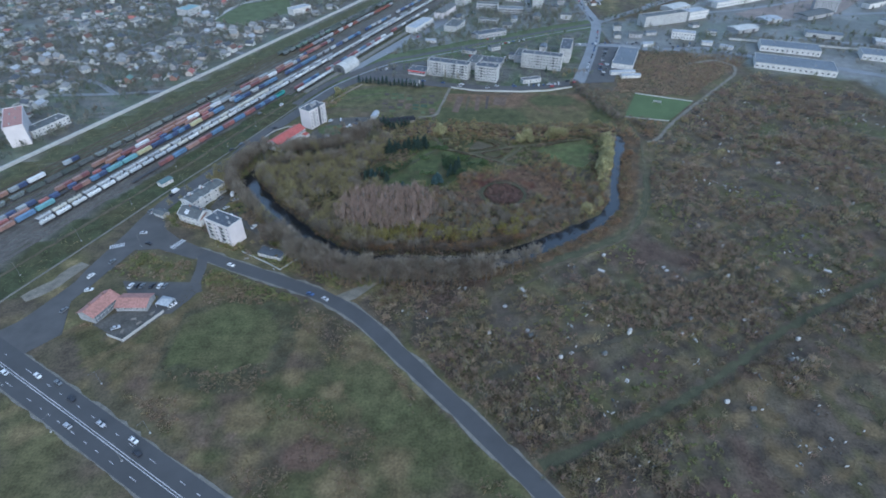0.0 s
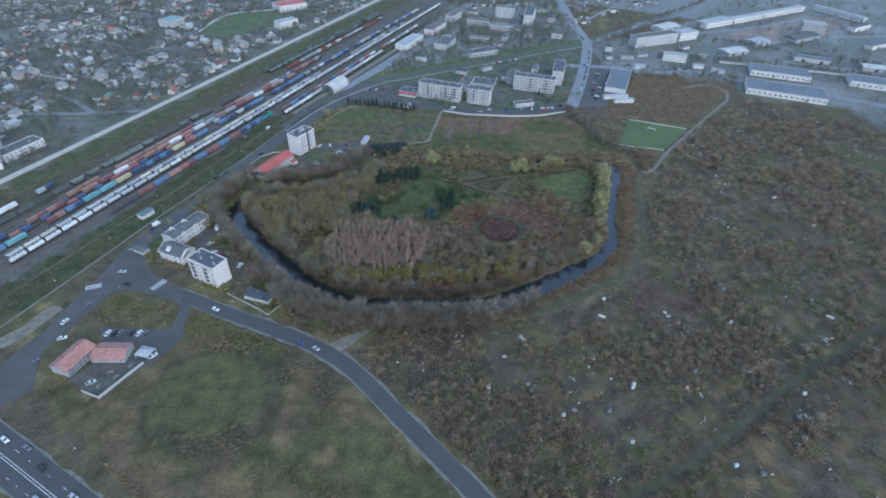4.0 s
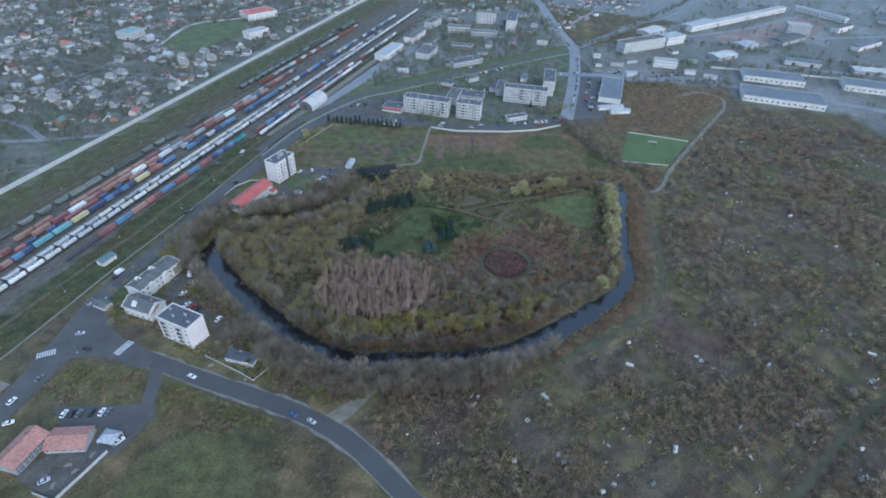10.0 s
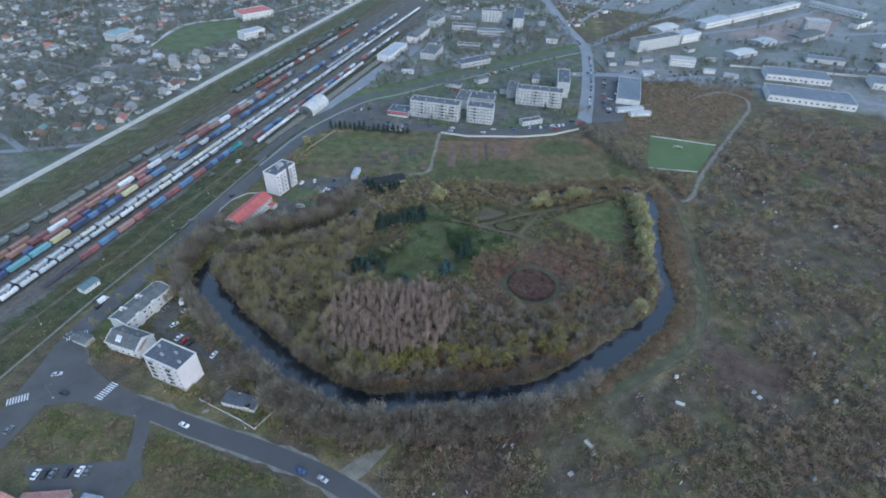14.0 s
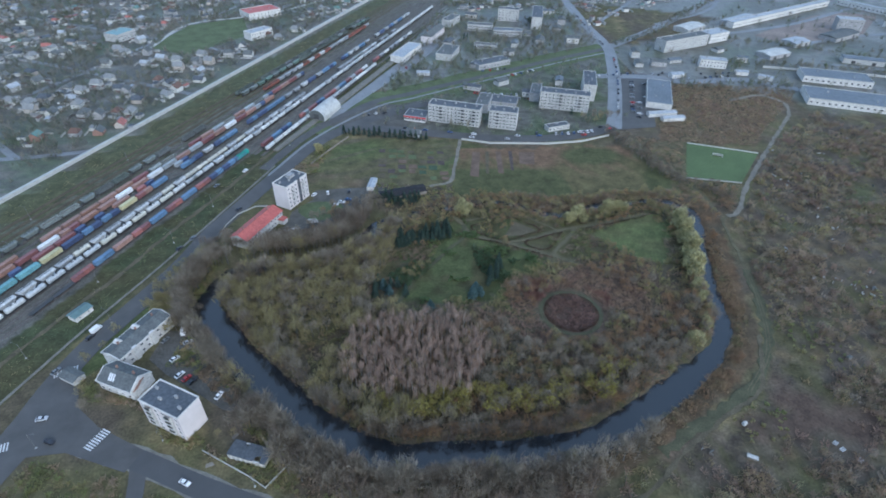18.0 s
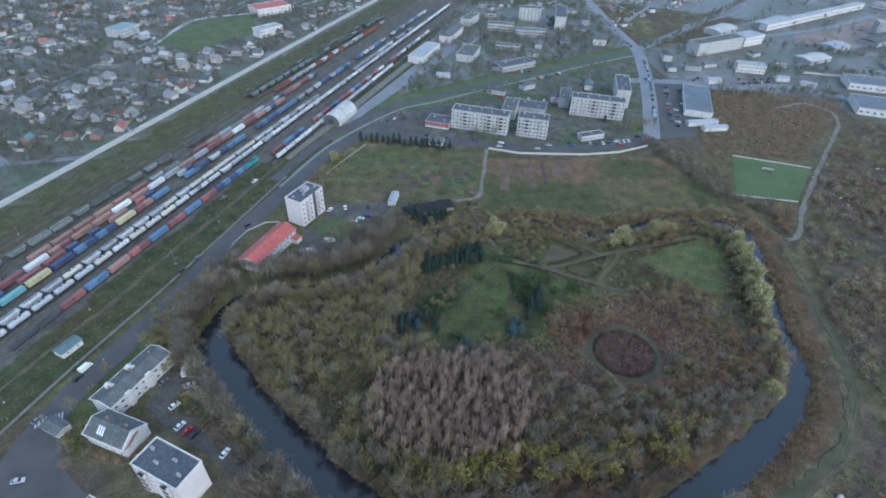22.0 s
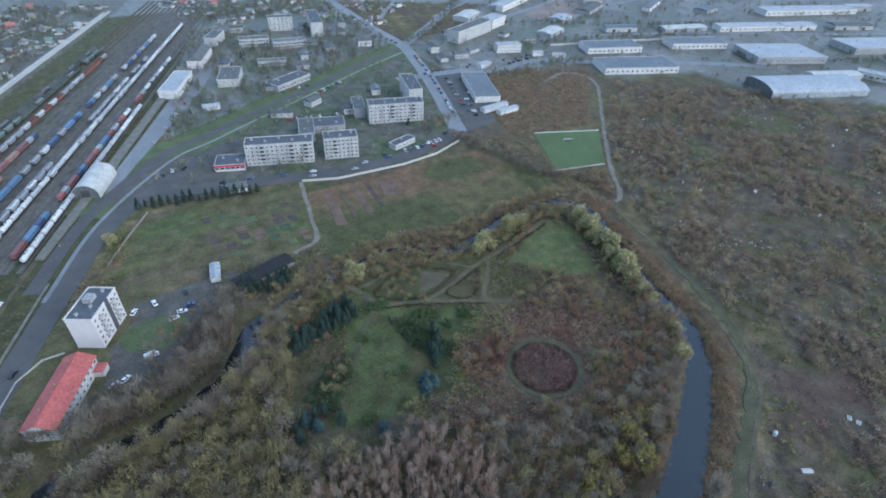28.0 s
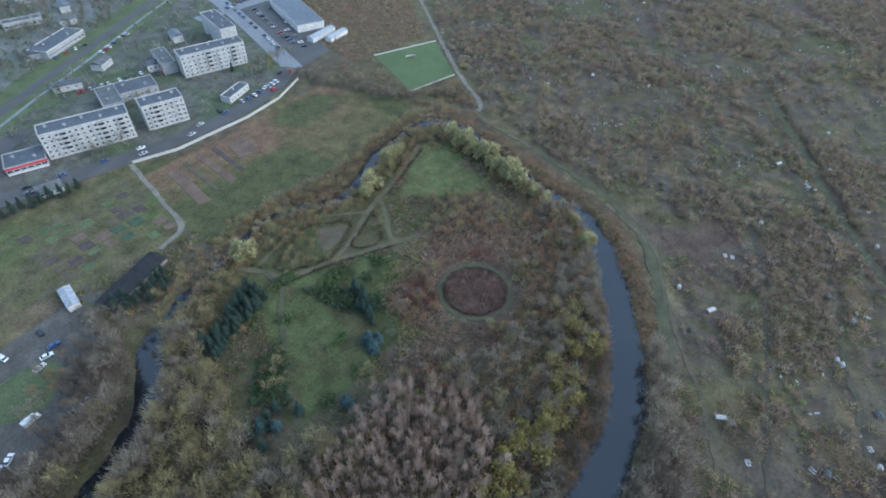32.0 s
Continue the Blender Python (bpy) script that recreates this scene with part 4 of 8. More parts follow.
def gable_building(name, label, category, x, y, yaw, L, W, H, rise, wall_m, roof_m, bays=0, floors=1, hip=0.0, over=0.5, chimneys=1, ends=0, group="", porch=False, win=None, trim_m=None):
    """A building with a pitched roof along its length."""
    b = thing(name, label, category, (x, y, 0), yaw, group)
    g = Geo().box(0, 0, -0.3, L, W, H + 0.3)
    if hip == 0:
        for s in (-1, 1):
            g.add([(s * L / 2, -W / 2, H), (s * L / 2, W / 2, H), (s * L / 2, 0, H + rise), (s * (L / 2 - 0.2), -W / 2, H), (s * (L / 2 - 0.2), W / 2, H), (s * (L / 2 - 0.2), 0, H + rise)],
                  [(0, 1, 2), (5, 4, 3), (0, 2, 5, 3), (2, 1, 4, 5)] if s > 0 else [(2, 1, 0), (3, 4, 5), (3, 5, 2, 0), (5, 4, 1, 2)])
    part("wall", g.mesh("wall", wall_m), b)
    e, d = over, rise * over / (W / 2)
    l, w, t = L / 2 + e, W / 2 + e, 0.16
    r = l - hip
    v = [(-l, -w, H - d), (l, -w, H - d), (l, w, H - d), (-l, w, H - d), (-r, 0, H + rise), (r, 0, H + rise)]
    v = [(p, q, z + 0.02 + t) for p, q, z in v] + [(p, q, z + 0.02) for p, q, z in v]
    f = [(0, 1, 5, 4), (2, 3, 4, 5), (1, 2, 5), (3, 0, 4), (7, 6, 10, 11), (9, 8, 11, 10), (8, 7, 11), (6, 9, 10), (0, 6, 7, 1), (1, 7, 8, 2), (2, 8, 9, 3), (3, 9, 6, 0)]
    if hip == 0:
        f = [(0, 1, 5, 4), (2, 3, 4, 5), (7, 6, 10, 11), (9, 8, 11, 10), (0, 6, 7, 1), (2, 8, 9, 3), (1, 7, 11, 5), (5, 11, 8, 2), (3, 9, 10, 4), (4, 10, 6, 0)]
    part("roof", Geo().add(v, f).mesh("roof", roof_m), b)
    if bays != 1:
        part("ridge", Geo().box(0, 0, H + rise + 0.12, 2 * r, 0.35, 0.14).mesh("ridge", roof_m), b)
    if trim_m is not None:
        for s in (-1, 1):
            part("gutter", Geo().box(0, s * w, H - d - 0.05, 2 * l, 0.3, 0.34).mesh("gutter", trim_m), b)
            if hip == 0:
                part("verge_board", Geo().add([(s * l + p, q, z + dz) for p in (-0.18, 0.18) for q, z in ((-w, H - d), (0, H + rise), (w, H - d)) for dz in (0.0, 0.36)],
                                              [(0, 1, 3, 2), (2, 3, 5, 4), (8, 9, 7, 6), (10, 11, 9, 8), (1, 7, 9, 3), (3, 9, 11, 5), (0, 2, 8, 6), (2, 4, 10, 8), (0, 6, 7, 1), (4, 5, 11, 10)]).mesh("verge_board", trim_m), b)
    for i in range(chimneys):
        a = (i + 0.5 - chimneys / 2) * L / chimneys + 0.8
        part("chimney", Geo().box(a, W * 0.12, H + rise * 0.5, 0.7, 0.7, rise * 0.5 + 1.0).box(a, W * 0.12, H + rise + 1.0, 0.85, 0.85, 0.12).mesh("chimney", M_BRICK), b)
    for side in ("front", "back")[:1 if bays == 1 else 2]:
        for fl in range(floors):
            for i in range(bays):
                part("window", win or WIN, b, "", side_pose(side, L, W, (i + 0.5 - bays / 2) * L / bays, 1.0 + fl * H / floors))
    for side in ("left", "right"):
        for fl in range(floors):
            for i in range(ends):
                part("window", WIN_SMALL, b, "", side_pose(side, L, W, (i + 0.5 - ends / 2) * W / ends, 1.2 + fl * H / floors))
    if porch:
        part("porch", Geo().box(0, 0, 0, 4.5, 4.0, 3.0).mesh("porch", wall_m), b, "", pose(L / 2 - 3, -W / 2 - 2.0, 0))
        part("porch_roof", Geo().box(0, 0, 3.003, 5.2, 4.6, 0.7, top=0.6).mesh("porch_roof", roof_m), b, "", pose(L / 2 - 3, -W / 2 - 2.0, 0))
    return b


def arch_hall(name, label, x, y, yaw, L, W, wall_h, rise, shell_m, end_m, ribs=0, door=True):
    """A hall with a curved roof along its length (local x)."""
    b = thing(name, label, "hangar", (x, y, 0), yaw)
    prof = [(W / 2 * math.cos(a), wall_h + rise * math.sin(a)) for a in np.linspace(0, math.pi, 17)]
    outer = [(W / 2, -0.3)] + prof + [(-W / 2, -0.3)]
    inner = [(p * 0.985, q - 0.15) for p, q in outer[::-1]]
    g = Geo()
    n = len(outer)
    v = [(L / 2 * s, p, q) for s in (-1, 1) for ring in (outer, inner[::-1]) for p, q in ring]
    f = []
    for i in range(n - 1):
        f += [(i, i + 1, 2 * n + i + 1, 2 * n + i), (3 * n + i, 3 * n + i + 1, n + i + 1, n + i), (n + i, n + i + 1, i + 1, i), (2 * n + i, 2 * n + i + 1, 3 * n + i + 1, 3 * n + i)]
    part("shell", g.add(v, f).mesh("shell", shell_m), b)
    for s in (-1, 1):
        e = [(L / 2 - 0.25) * s, ]
        v = [(e[0], p * 0.98, q - 0.1) for p, q in outer] + [(e[0] - 0.2 * s, p * 0.98, q - 0.1) for p, q in outer]
        f = [tuple(range(n)), tuple(range(2 * n - 1, n - 1, -1))]
        part("end_wall", Geo().add(v, f if s > 0 else [q[::-1] for q in f]).mesh("end_wall", end_m), b)
        if door:
            part("door", Geo().box(s * (L / 2 - 0.15), 0, 0, 0.2, W * 0.32, wall_h + rise * 0.45).mesh("door", M_DARK), b)
    for i in range(ribs):
        a = (i + 0.5 - ribs / 2) * L / ribs
        v = [(a + q, p * 1.004, z + 0.05) for q in (-0.12, 0.12) for p, z in outer]
        part("rib", Geo().add(v, [(j + 1, j, n + j, n + j + 1) for j in range(n - 1)]).mesh("rib", shell_m), b)
    return b


# the white house group at the junction
flat_block("apartment_house", "white five-storey apartment house with flat dark roof at the junction", "apartment house", -136.5, 270.8, -29, 20.5, 11, 14.6, 5, 6, M_WHITE_PINK, M_FELT,
                loggias=(1, 4), vents=4, doors=2, rim_m=M_WHITE)
A2 = gable_building("house_wing", "white two-storey wing with grey pitched roof between two houses", "house", -164, 291, -24, 18, 11, 5.6, 3.0, M_WHITE, M_SLATE, 5, 2, 0, 0.5, 2, trim_m=M_WHITE)
A1 = gable_building("row_house", "long white two-storey house with low grey roof beside the road", "house", -166.5, 315, 63.4, 29.5, 10.5, 7.0, 1.6, M_WHITE, M_SLATE, 9, 2, 0, 0.4, 3, 2, trim_m=M_WHITE)
for i, (a, t) in enumerate(((-8, -5.6), (2, -5.6))):
    part("dormer", Geo().extrude_y([(-1.3, 0), (1.3, 0), (1.3, 1.4), (0, 2.4), (-1.3, 1.4)], -1.6, 1.6).mesh("dormer", M_WHITE), A1, "white gabled dormer", pose(a, 2.6, 7.2))
    part("stair_bay", Geo().box(0, 0, 0, 2.4, 1.2, 7.6).mesh("stair_bay", M_WHITE), A1, "", pose(a + 1, t, 0))
part("pediment", Geo().extrude_y([(-5.6, 0), (5.6, 0), (5.6, 6.2), (0, 9.6), (-5.6, 6.2)], -0.25, 0.25).mesh("pediment", M_WHITE), A2, "white gable wall", pose(9.25, 0, 0, 0, 0, 90))
for i in range(3):
    part("stair_rail", Geo().box(0, 0, 0, 0.5, 5.5, 0.3).mesh("stair_rail", M_BRICK), A2, "", pose(9.7, -2.5 + 0.9 * i, 6.1, 25, 0, 0))
    part("skylight", Geo().box(0, 0, 0, 0.7, 3.2, 0.25).mesh("skylight", M_FRAME), A2, "", pose(-4 + 1.1 * i, -2.9, 7.0, 28, 0, 12))
# the house pair further up the road
B2 = flat_block("apartment_house", "white five-storey apartment tower with dark flat roof by the road", "apartment house", -113, 437.8, 59, 20, 11.2, 16.2, 5, 6, M_WHITE_PINK, M_FELT, balconies=(1, 4), vents=4, doors=1, rim_m=M_WHITE)
part("roof_hut", Geo().box(0, 0, 0, 4.5, 3.5, 2.2).mesh("roof_hut", M_GREYWALL), B2, "", pose(2, 1, 16.2))
# dark full-height box, 0.4 m proud of the front wall
part("lift_bay", Geo().box(0, 0, 0, 2.2, 1.4, 17.0).mesh("lift_bay", M_FELT), B2, "dark stair bay projecting slightly from the wall", pose(1.7, -5.3, 0))
gable_building("public_building", "long white two-storey building with bright red roof", "house", -128.7, 403, 64, 34, 11.5, 6.4, 2.6, M_WHITE, M_REDROOF, 11, 2, 0.0, 0.5, 3, 3, porch=True)
# apartment blocks beside the field
flat_block("apartment_block", "pale five-storey panel block with balconies along the street", "apartment block", 6.2, 556, -19.9, 44, 12, 14.8, 5, 14, M_PANEL, M_FELT, 1, (2, 5, 8), (3, 9, 12), "panel apartment blocks", sides=("front",), doors=3, vents=5, seam=True)
flat_block("apartment_block", "short pale five-storey panel block beside the street", "apartment block", 45.4, 545, -17.6, 23, 12, 14.8, 5, 8, M_PANEL, M_FELT, 1, (1, 6), (2,), "panel apartment blocks", sides=("front",), doors=2, vents=3, seam=True)
flat_block("apartment_block", "pale five-storey panel block behind dark conifers", "apartment block", 107, 581, -17.6, 43, 12, 14.8, 5, 13, M_PANEL, M_FELT, 1, (3, 7), (5, 10), "panel apartment blocks", sides=("front",), doors=3, vents=5, seam=True)
flat_block("apartment_block", "pale five-storey block end-on to the avenue", "apartment block", 139, 614, 74.5, 38, 11.5, 14.8, 5, 11, M_PANEL, M_FELT, 1, (2, 8), (4,), "panel apartment blocks", sides=("front",), doors=3, vents=4)
shop = flat_block("shop", "flat-roofed shop with red and white fascia", "shop", -25.5, 564, -20, 19, 15, 4.2, 1, 6, M_GREYWALL, M_FELT, 0, win=WIN_WIDE, doors=1, vents=2)
part("fascia", Geo().box(0, 0, 3.1, 19.6, 0.35, 1.2).mesh("fascia", plain("red sign paint", (0.42, 0.05, 0.06), 0.5)), shop, "red fascia band", pose(0, -7.75, 0))
part("shop_front", Geo().box(0, 0, 0, 18.5, 0.3, 1.0).mesh("shop_front", M_WHITE), shop, "white lower wall", pose(0, -7.7, 0))
for _a in ((35, 585, 72, 26, 11, 7.5, 2, 8, M_GREYWALL, M_SLATE), (54, 590, -18, 24, 17, 5.0, 1, 6, M_GREYWALL, M_FELT), (87, 608, 72, 26, 9, 7.5, 2, 7, M_GREYWALL, M_SLATE)):
    flat_block("outbuilding", "grey flat-roofed building behind the apartment blocks", "building", *_a[:8], _a[8], _a[9], 0, vents=2, doors=1)
flat_block("kiosk", "low white cafe with flat dark roof", "shop", 90, 538, 17, 20, 7, 3.6, 1, 6, M_PANEL, M_FELT, 0, vents=1, doors=1)
gable_building("cottage", "small white cottage with dark roof behind spruces", "house", -30, 531, -15, 11, 8, 3.0, 2.2, M_WHITE, M_SLATE, 3, 1, 0, 0.5, 1, 1)
# railway side
arch_hall("arched_hangar", "pale metal hangar with rounded roof beside the sidings", *rail(325, 31), RAIL_YAW, 30, 15, 2.6, 6.2, M_CONCRETE, M_SLATE, 0)
flat_block("freight_shed", "long pale freight shed beside the railway", "warehouse", -30.5, 727, 65, 50, 15, 6.5, 1, 10, M_WHITE, M_STEELROOF, 0, win=WIN_WIDE, doors=2, vents=0)
gable_building("station_house", "pinkish railway station house with grey roof", "house", 3, 793, 66, 46, 13, 7.5, 3.5, M_WHITE_PINK, M_SLATE, 12, 2, 2.0, 0.5, 3, 2)
gable_building("track_hut", "small pale hut with blue-green roof beside the tracks", "hut", -203, 336.5, 62, 9.5, 5.4, 2.8, 0.9, M_WHITE, plain("blue-green roofing", (0.1, 0.155, 0.16), 0.7), 2, 1, 0, 0.5, 0, 1, win=WIN_SMALL)
gable_building("garage", "low pale garage with grey roof at the junction", "garage", -189, 296, -28, 9, 5.5, 2.6, 0.8, M_PANEL, M_SLATE, 0, 1, 0, 0.4, 0, 1)
# roadside cafe
D1 = gable_building("roadside_cafe", "roadside cafe with orange roof and glazed blue-grey front", "restaurant", -184.2, 205.5, 71, 17.5, 10.5, 4.6, 2.6, M_GREYWALL, M_ORANGEROOF, 0, 1, 0, 0.6, 2, 0)
for i in range(7):
    part("glazing", Geo().box(0, 0, 0.5, 2.2, 0.12, 3.7, k=0).box(0, -0.07, 0.3, 0.14, 0.1, 4.1, k=1).box(0, -0.07, 2.2, 2.2, 0.1, 0.12, k=1).mesh("glazing", M_BLUEROOF, M_FRAME), D1, "blue-grey glazed panel", side_pose("front", 17.5, 10.5, (i - 3) * 2.35, 0))
gable_building("cafe_annex", "low annex with orange roof joined to the cafe", "restaurant", -167.5, 210, 0, 16.5, 10.5, 3.0, 1.8, M_GREYWALL, M_ORANGEROOF, 5, 1, 0, 0.5, 0, 0)
tent = thing("marquee", "white party marquee with pitched roof beside the car park", "tent", (-151, 210, 0), -15)
part("roof", Geo().add([(-4, -3.4, 2.6), (4, -3.4, 2.6), (4, 3.4, 2.6), (-4, 3.4, 2.6), (-1.5, 0, 4.4), (1.5, 0, 4.4)], [(0, 1, 5, 4), (2, 3, 4, 5), (1, 2, 5), (3, 0, 4), (3, 2, 1, 0)]).mesh("roof", M_STEELROOF), tent)
for _x in (-3.7, 3.7):
    for _y in (-3.1, 3.1):
        part("pole", Geo().tube((_x, _y, -0.1), (_x, _y, 2.6), 0.08, 0.08).mesh("pole", M_FRAME), tent)
part("side_wall", Geo().box(0, 3.25, 0, 7.4, 0.06, 2.6).mesh("side_wall", M_STEELROOF), tent)


def fence(name, pts, label, panel=3.0, height=1.8, material=None, thick=0.14, post=True, z=0.0):
    """A fence of panels between posts, each one a part."""
    f = thing(name, label, "fence", (*pts[0], 0))
    me = None
    for (x0, y0), (x1, y1) in zip(pts[:-1], pts[1:]):
        d = math.hypot(x1 - x0, y1 - y0)
        n = max(1, round(d / panel))
        w = d / n
        me = Geo().box(0, 0, -0.2, w - 0.04, thick, height + 0.2).box(0, 0, height, w - 0.04, thick + 0.06, 0.07).mesh("panel", material or M_CONCRETE)
        po = Geo().box(0, 0, -0.2, 0.24, 0.26, height + 0.35).mesh("post", material or M_CONCRETE)
        yaw = math.degrees(math.atan2(y1 - y0, x1 - x0))
        for i in range(n):
            t = (i + 0.5) / n
            part("panel", me, f, "", pose(x0 + (x1 - x0) * t - pts[0][0], y0 + (y1 - y0) * t - pts[0][1], z, 0, 0, yaw))
            if post:
                t = i / n
                part("post", po, f, "", pose(x0 + (x1 - x0) * t - pts[0][0], y0 + (y1 - y0) * t - pts[0][1], z, 0, 0, yaw))
    return f


fence("railway_wall", [rail(-160, -94), rail(760, -98)], "long pale concrete panel wall along the railway", 8.0, 2.4, post=False)
road("wall_road", [rail(-160, -99), rail(200, -99), rail(760, -103)], 6.5, M_CONCRETE, "pale gravel lane behind the railway wall", 0.04)
fence("field_wall", [(8, 521), (30, 513), (76, 510), (104, 513), (130, 523)], "white concrete wall between street and fields", 3.5, 1.5, post=False)
fence("cafe_wall", [(-150, 204), (-162, 183), (-172, 187)], "pale concrete wall round the cafe yard", 3.0, 1.6)
fence("school_fence", [(-151, 398), (-150, 411), (-145, 423), (-136, 431), (-128, 431)], "low white fence round the lawn of the red-roofed building", 3.0, 0.7)
fence("pitch_fence", [PITCH[0], PITCH[1]], "low white fence along the football pitch", 4.0, 1.0)
fence("pitch_fence", [PITCH[2], PITCH[3]], "low white fence along the football pitch", 4.0, 0.8)
fence("plot_fence", [(-107, 485), (-95, 507.5), (-82, 529)], "dark board fence beside garden plots", 4.0, 1.3, M_WOOD)
goal = thing("goal_frame", "white metal goal frame on the pitch", "goal", (203, 484, 0.04), -28)
part("frame", Geo().tube((-3.6, 0, 0), (-3.6, 0, 2.4), 0.12, 0.12).tube((3.6, 0, 0), (3.6, 0, 2.4), 0.12, 0.12).tube((-3.6, 0, 2.4), (3.6, 0, 2.4), 0.12, 0.12).tube((-3.6, 1.8, 0), (-3.6, 0, 2.4), 0.08, 0.08).tube((3.6, 1.8, 0), (3.6, 0, 2.4), 0.08, 0.08).mesh("frame", M_FRAME), goal)
part("net", Geo().add([(-3.6, 0, 2.35), (3.6, 0, 2.35), (3.6, 1.8, 0), (-3.6, 1.8, 0)], [(0, 1, 2, 3)]).mesh("net", M_FRAME), goal)
# roofless ruin and its low walls
ruin = thing("ruined_shed", "derelict white shed with a broken dark flat roof", "ruin", (-104, 253, 0), -20)
for _p, _s in (((0, -3, 0), (16, 0.5, 2.2)), ((0, 3, 0), (16, 0.5, 2.4)), ((-7.75, 0, 0), (0.5, 5.5, 2.3)), ((7.75, 0, 0), (0.5, 5.5, 1.8))):
    part("wall", Geo().box(*_p[:2], -0.3, _s[0], _s[1], _s[2] + 0.3).mesh("wall", M_PANEL), ruin)
for i in range(7):
    part("pilaster", Geo().box(-6.6 + 2.2 * i, -3.35, -0.1, 0.5, 0.3, 2.4).mesh("pilaster", M_WHITE), ruin)
part("roof", Geo().prism([(-8.2, -3.4), (3.0, -3.4), (3.6, -1.2), (5.4, -0.6), (6.0, -3.4), (8.2, -3.4), (8.2, 3.4), (-1.0, 3.4), (-2.2, 1.6), (-3.4, 3.4), (-8.2, 3.4)], 2.42, 2.62).mesh("roof", M_FELT), ruin, "dark felt roof with gaps")
part("floor", Geo().box(0, 0, -0.2, 15, 5.4, 0.26).mesh("floor", M_YARD), ruin)
fence("low_wall", [(-123, 256), (-103, 244), (-96, 239), (-87, 250)], "low pale boundary wall by the ruined shed", 3.0, 0.8)
shed = gable_building("long_shed", "long low shed with black felt roof beside the plots", "shed", -40.5, 441.8, 15.5, 31, 9, 2.2, 0.8, M_WOOD, M_TAR, 0, 1, 0, 0.3, 0)
gable_building("white_shed", "small white shed with pale roof on the grass", "shed", -61.5, 453, 79, 12.5, 4.6, 2.6, 0.6, M_WHITE, M_STEELROOF, 0, 1, 0, 0.2, 0)
# town behind the blocks
for _n, _l, _a in (("apartment_house", "pale five-storey apartment house in the misty town", (108, 868, -15, 27, 12, 14.5, 5, 6, M_PANEL, M_FELT)), ("apartment_block", "long pale apartment block in the town", (142, 850, 76, 58, 13, 15, 5, 8, M_PANEL, M_FELT)),
                   ("town_house", "pale two-storey town building with flat roof", (64, 822, -14, 30, 12, 7.5, 2, 9, M_PANEL, M_SLATE)), ("town_house", "low pale building near the freight yard", (15, 726, 70, 34, 18, 6.5, 2, 9, M_PANEL, M_SLATE)),
                   ("market_hall", "low hall with dark metal roof beside parked cars", (58, 694, 27, 40, 15, 5, 1, 9, M_GREYWALL, M_FELT)), ("row_garage", "low pale row building in the town", (61, 752, -16, 26, 9, 4.5, 1, 8, M_GREYWALL, M_SLATE)),
                   ("town_house", "pale two-storey town building with flat roof", (30, 850, 60, 30, 12, 8, 2, 9, M_PANEL, M_SLATE)), ("town_house", "grey town building with flat roof", (95, 800, -10, 34, 12, 7, 2, 10, M_GREYWALL, M_BLUEROOF)),
                   ("store", "low store with blue-grey metal roof beside the car park", (205, 604, 68, 62, 22, 5, 1, 14, M_WHITE, M_BLUEROOF)), ("office", "white two-storey office building among parked cars", (298, 685, -18, 27, 11, 8, 2, 8, M_WHITE, M_STEELROOF)),
                   ("school", "long white three-storey school building", (293, 751, 23, 70, 15, 12.5, 4, 12, M_PANEL, M_SLATE)), ("workshop", "white workshop joined to the school", (345, 778, 25, 34, 18, 10, 2, 8, M_WHITE, M_STEELROOF)),
                   ("storage_row", "long white row of garages with dark gates", (500, 888, 28.5, 240, 10, 7, 1, 44, M_WHITE, M_STEELROOF)), ("storage_row", "white row of garages with dark gates", (650, 915, -66, 84, 10, 7, 1, 15, M_WHITE, M_STEELROOF)), ("warehouse", "long warehouse with blue-grey metal roof", (508, 606, -24, 66, 26, 6, 1, 12, M_WHITE, M_BLUEROOF)), ("silo_block", "tall pale concrete mill block", (546, 815, -20, 30, 16, 15, 3, 5, M_GREYWALL, M_STEELROOF)),
                   ("warehouse", "long warehouse with blue-grey metal roof", (406, 639, -21, 63, 27, 6, 1, 12, M_WHITE, M_BLUEROOF)), ("warehouse", "long warehouse with wet blue-grey roof behind the brown field", (382, 581, -23, 78, 34, 6, 1, 15, M_WHITE, M_BLUEROOF)),
                   ("warehouse", "wide pale warehouse in the industrial area", (560, 535, -25, 80, 48, 7, 1, 12, M_GREYWALL, M_STEELROOF)), ("warehouse", "white low warehouse in the industrial area", (585, 440, -70, 44, 14, 6, 1, 8, M_WHITE, M_STEELROOF)),
                   ("warehouse", "white low warehouse in the industrial area", (625, 392, -60, 60, 12, 5, 1, 10, M_WHITE, M_STEELROOF)), ("warehouse", "white low warehouse in the industrial area", (640, 620, -22, 100, 18, 6, 1, 16, M_WHITE, M_STEELROOF)),
                   ("warehouse", "wide pale warehouse in the industrial area", (700, 500, -22, 90, 40, 7, 1, 14, M_GREYWALL, M_STEELROOF)), ("warehouse", "long pale warehouse far off in haze", (800, 640, -20, 150, 24, 7, 1, 18, M_WHITE, M_STEELROOF))):
    flat_block(_n, _l, "building", *_a, 0, win=WIN_WIDE if _a[5] < 8 else WIN, doors=1, vents=2, sides=("front",), rim_m=M_PANEL)
for _a in ((190, 561, 5, 26, 6, 3.2), (196, 551, 5, 20, 6, 3.0), (336, 645, -40, 14, 5, 3.2), (245, 655, 10, 14, 8, 3.5), (318, 660, -15, 12, 7, 3.5), (-15, 668, -5, 13, 7, 3)):
    gable_building("metal_shed", "small pale metal shed beside parked vehicles", "shed", *_a, 1.0, M_WHITE, M_STEELROOF, 0, 1, 0, 0.3, 0)
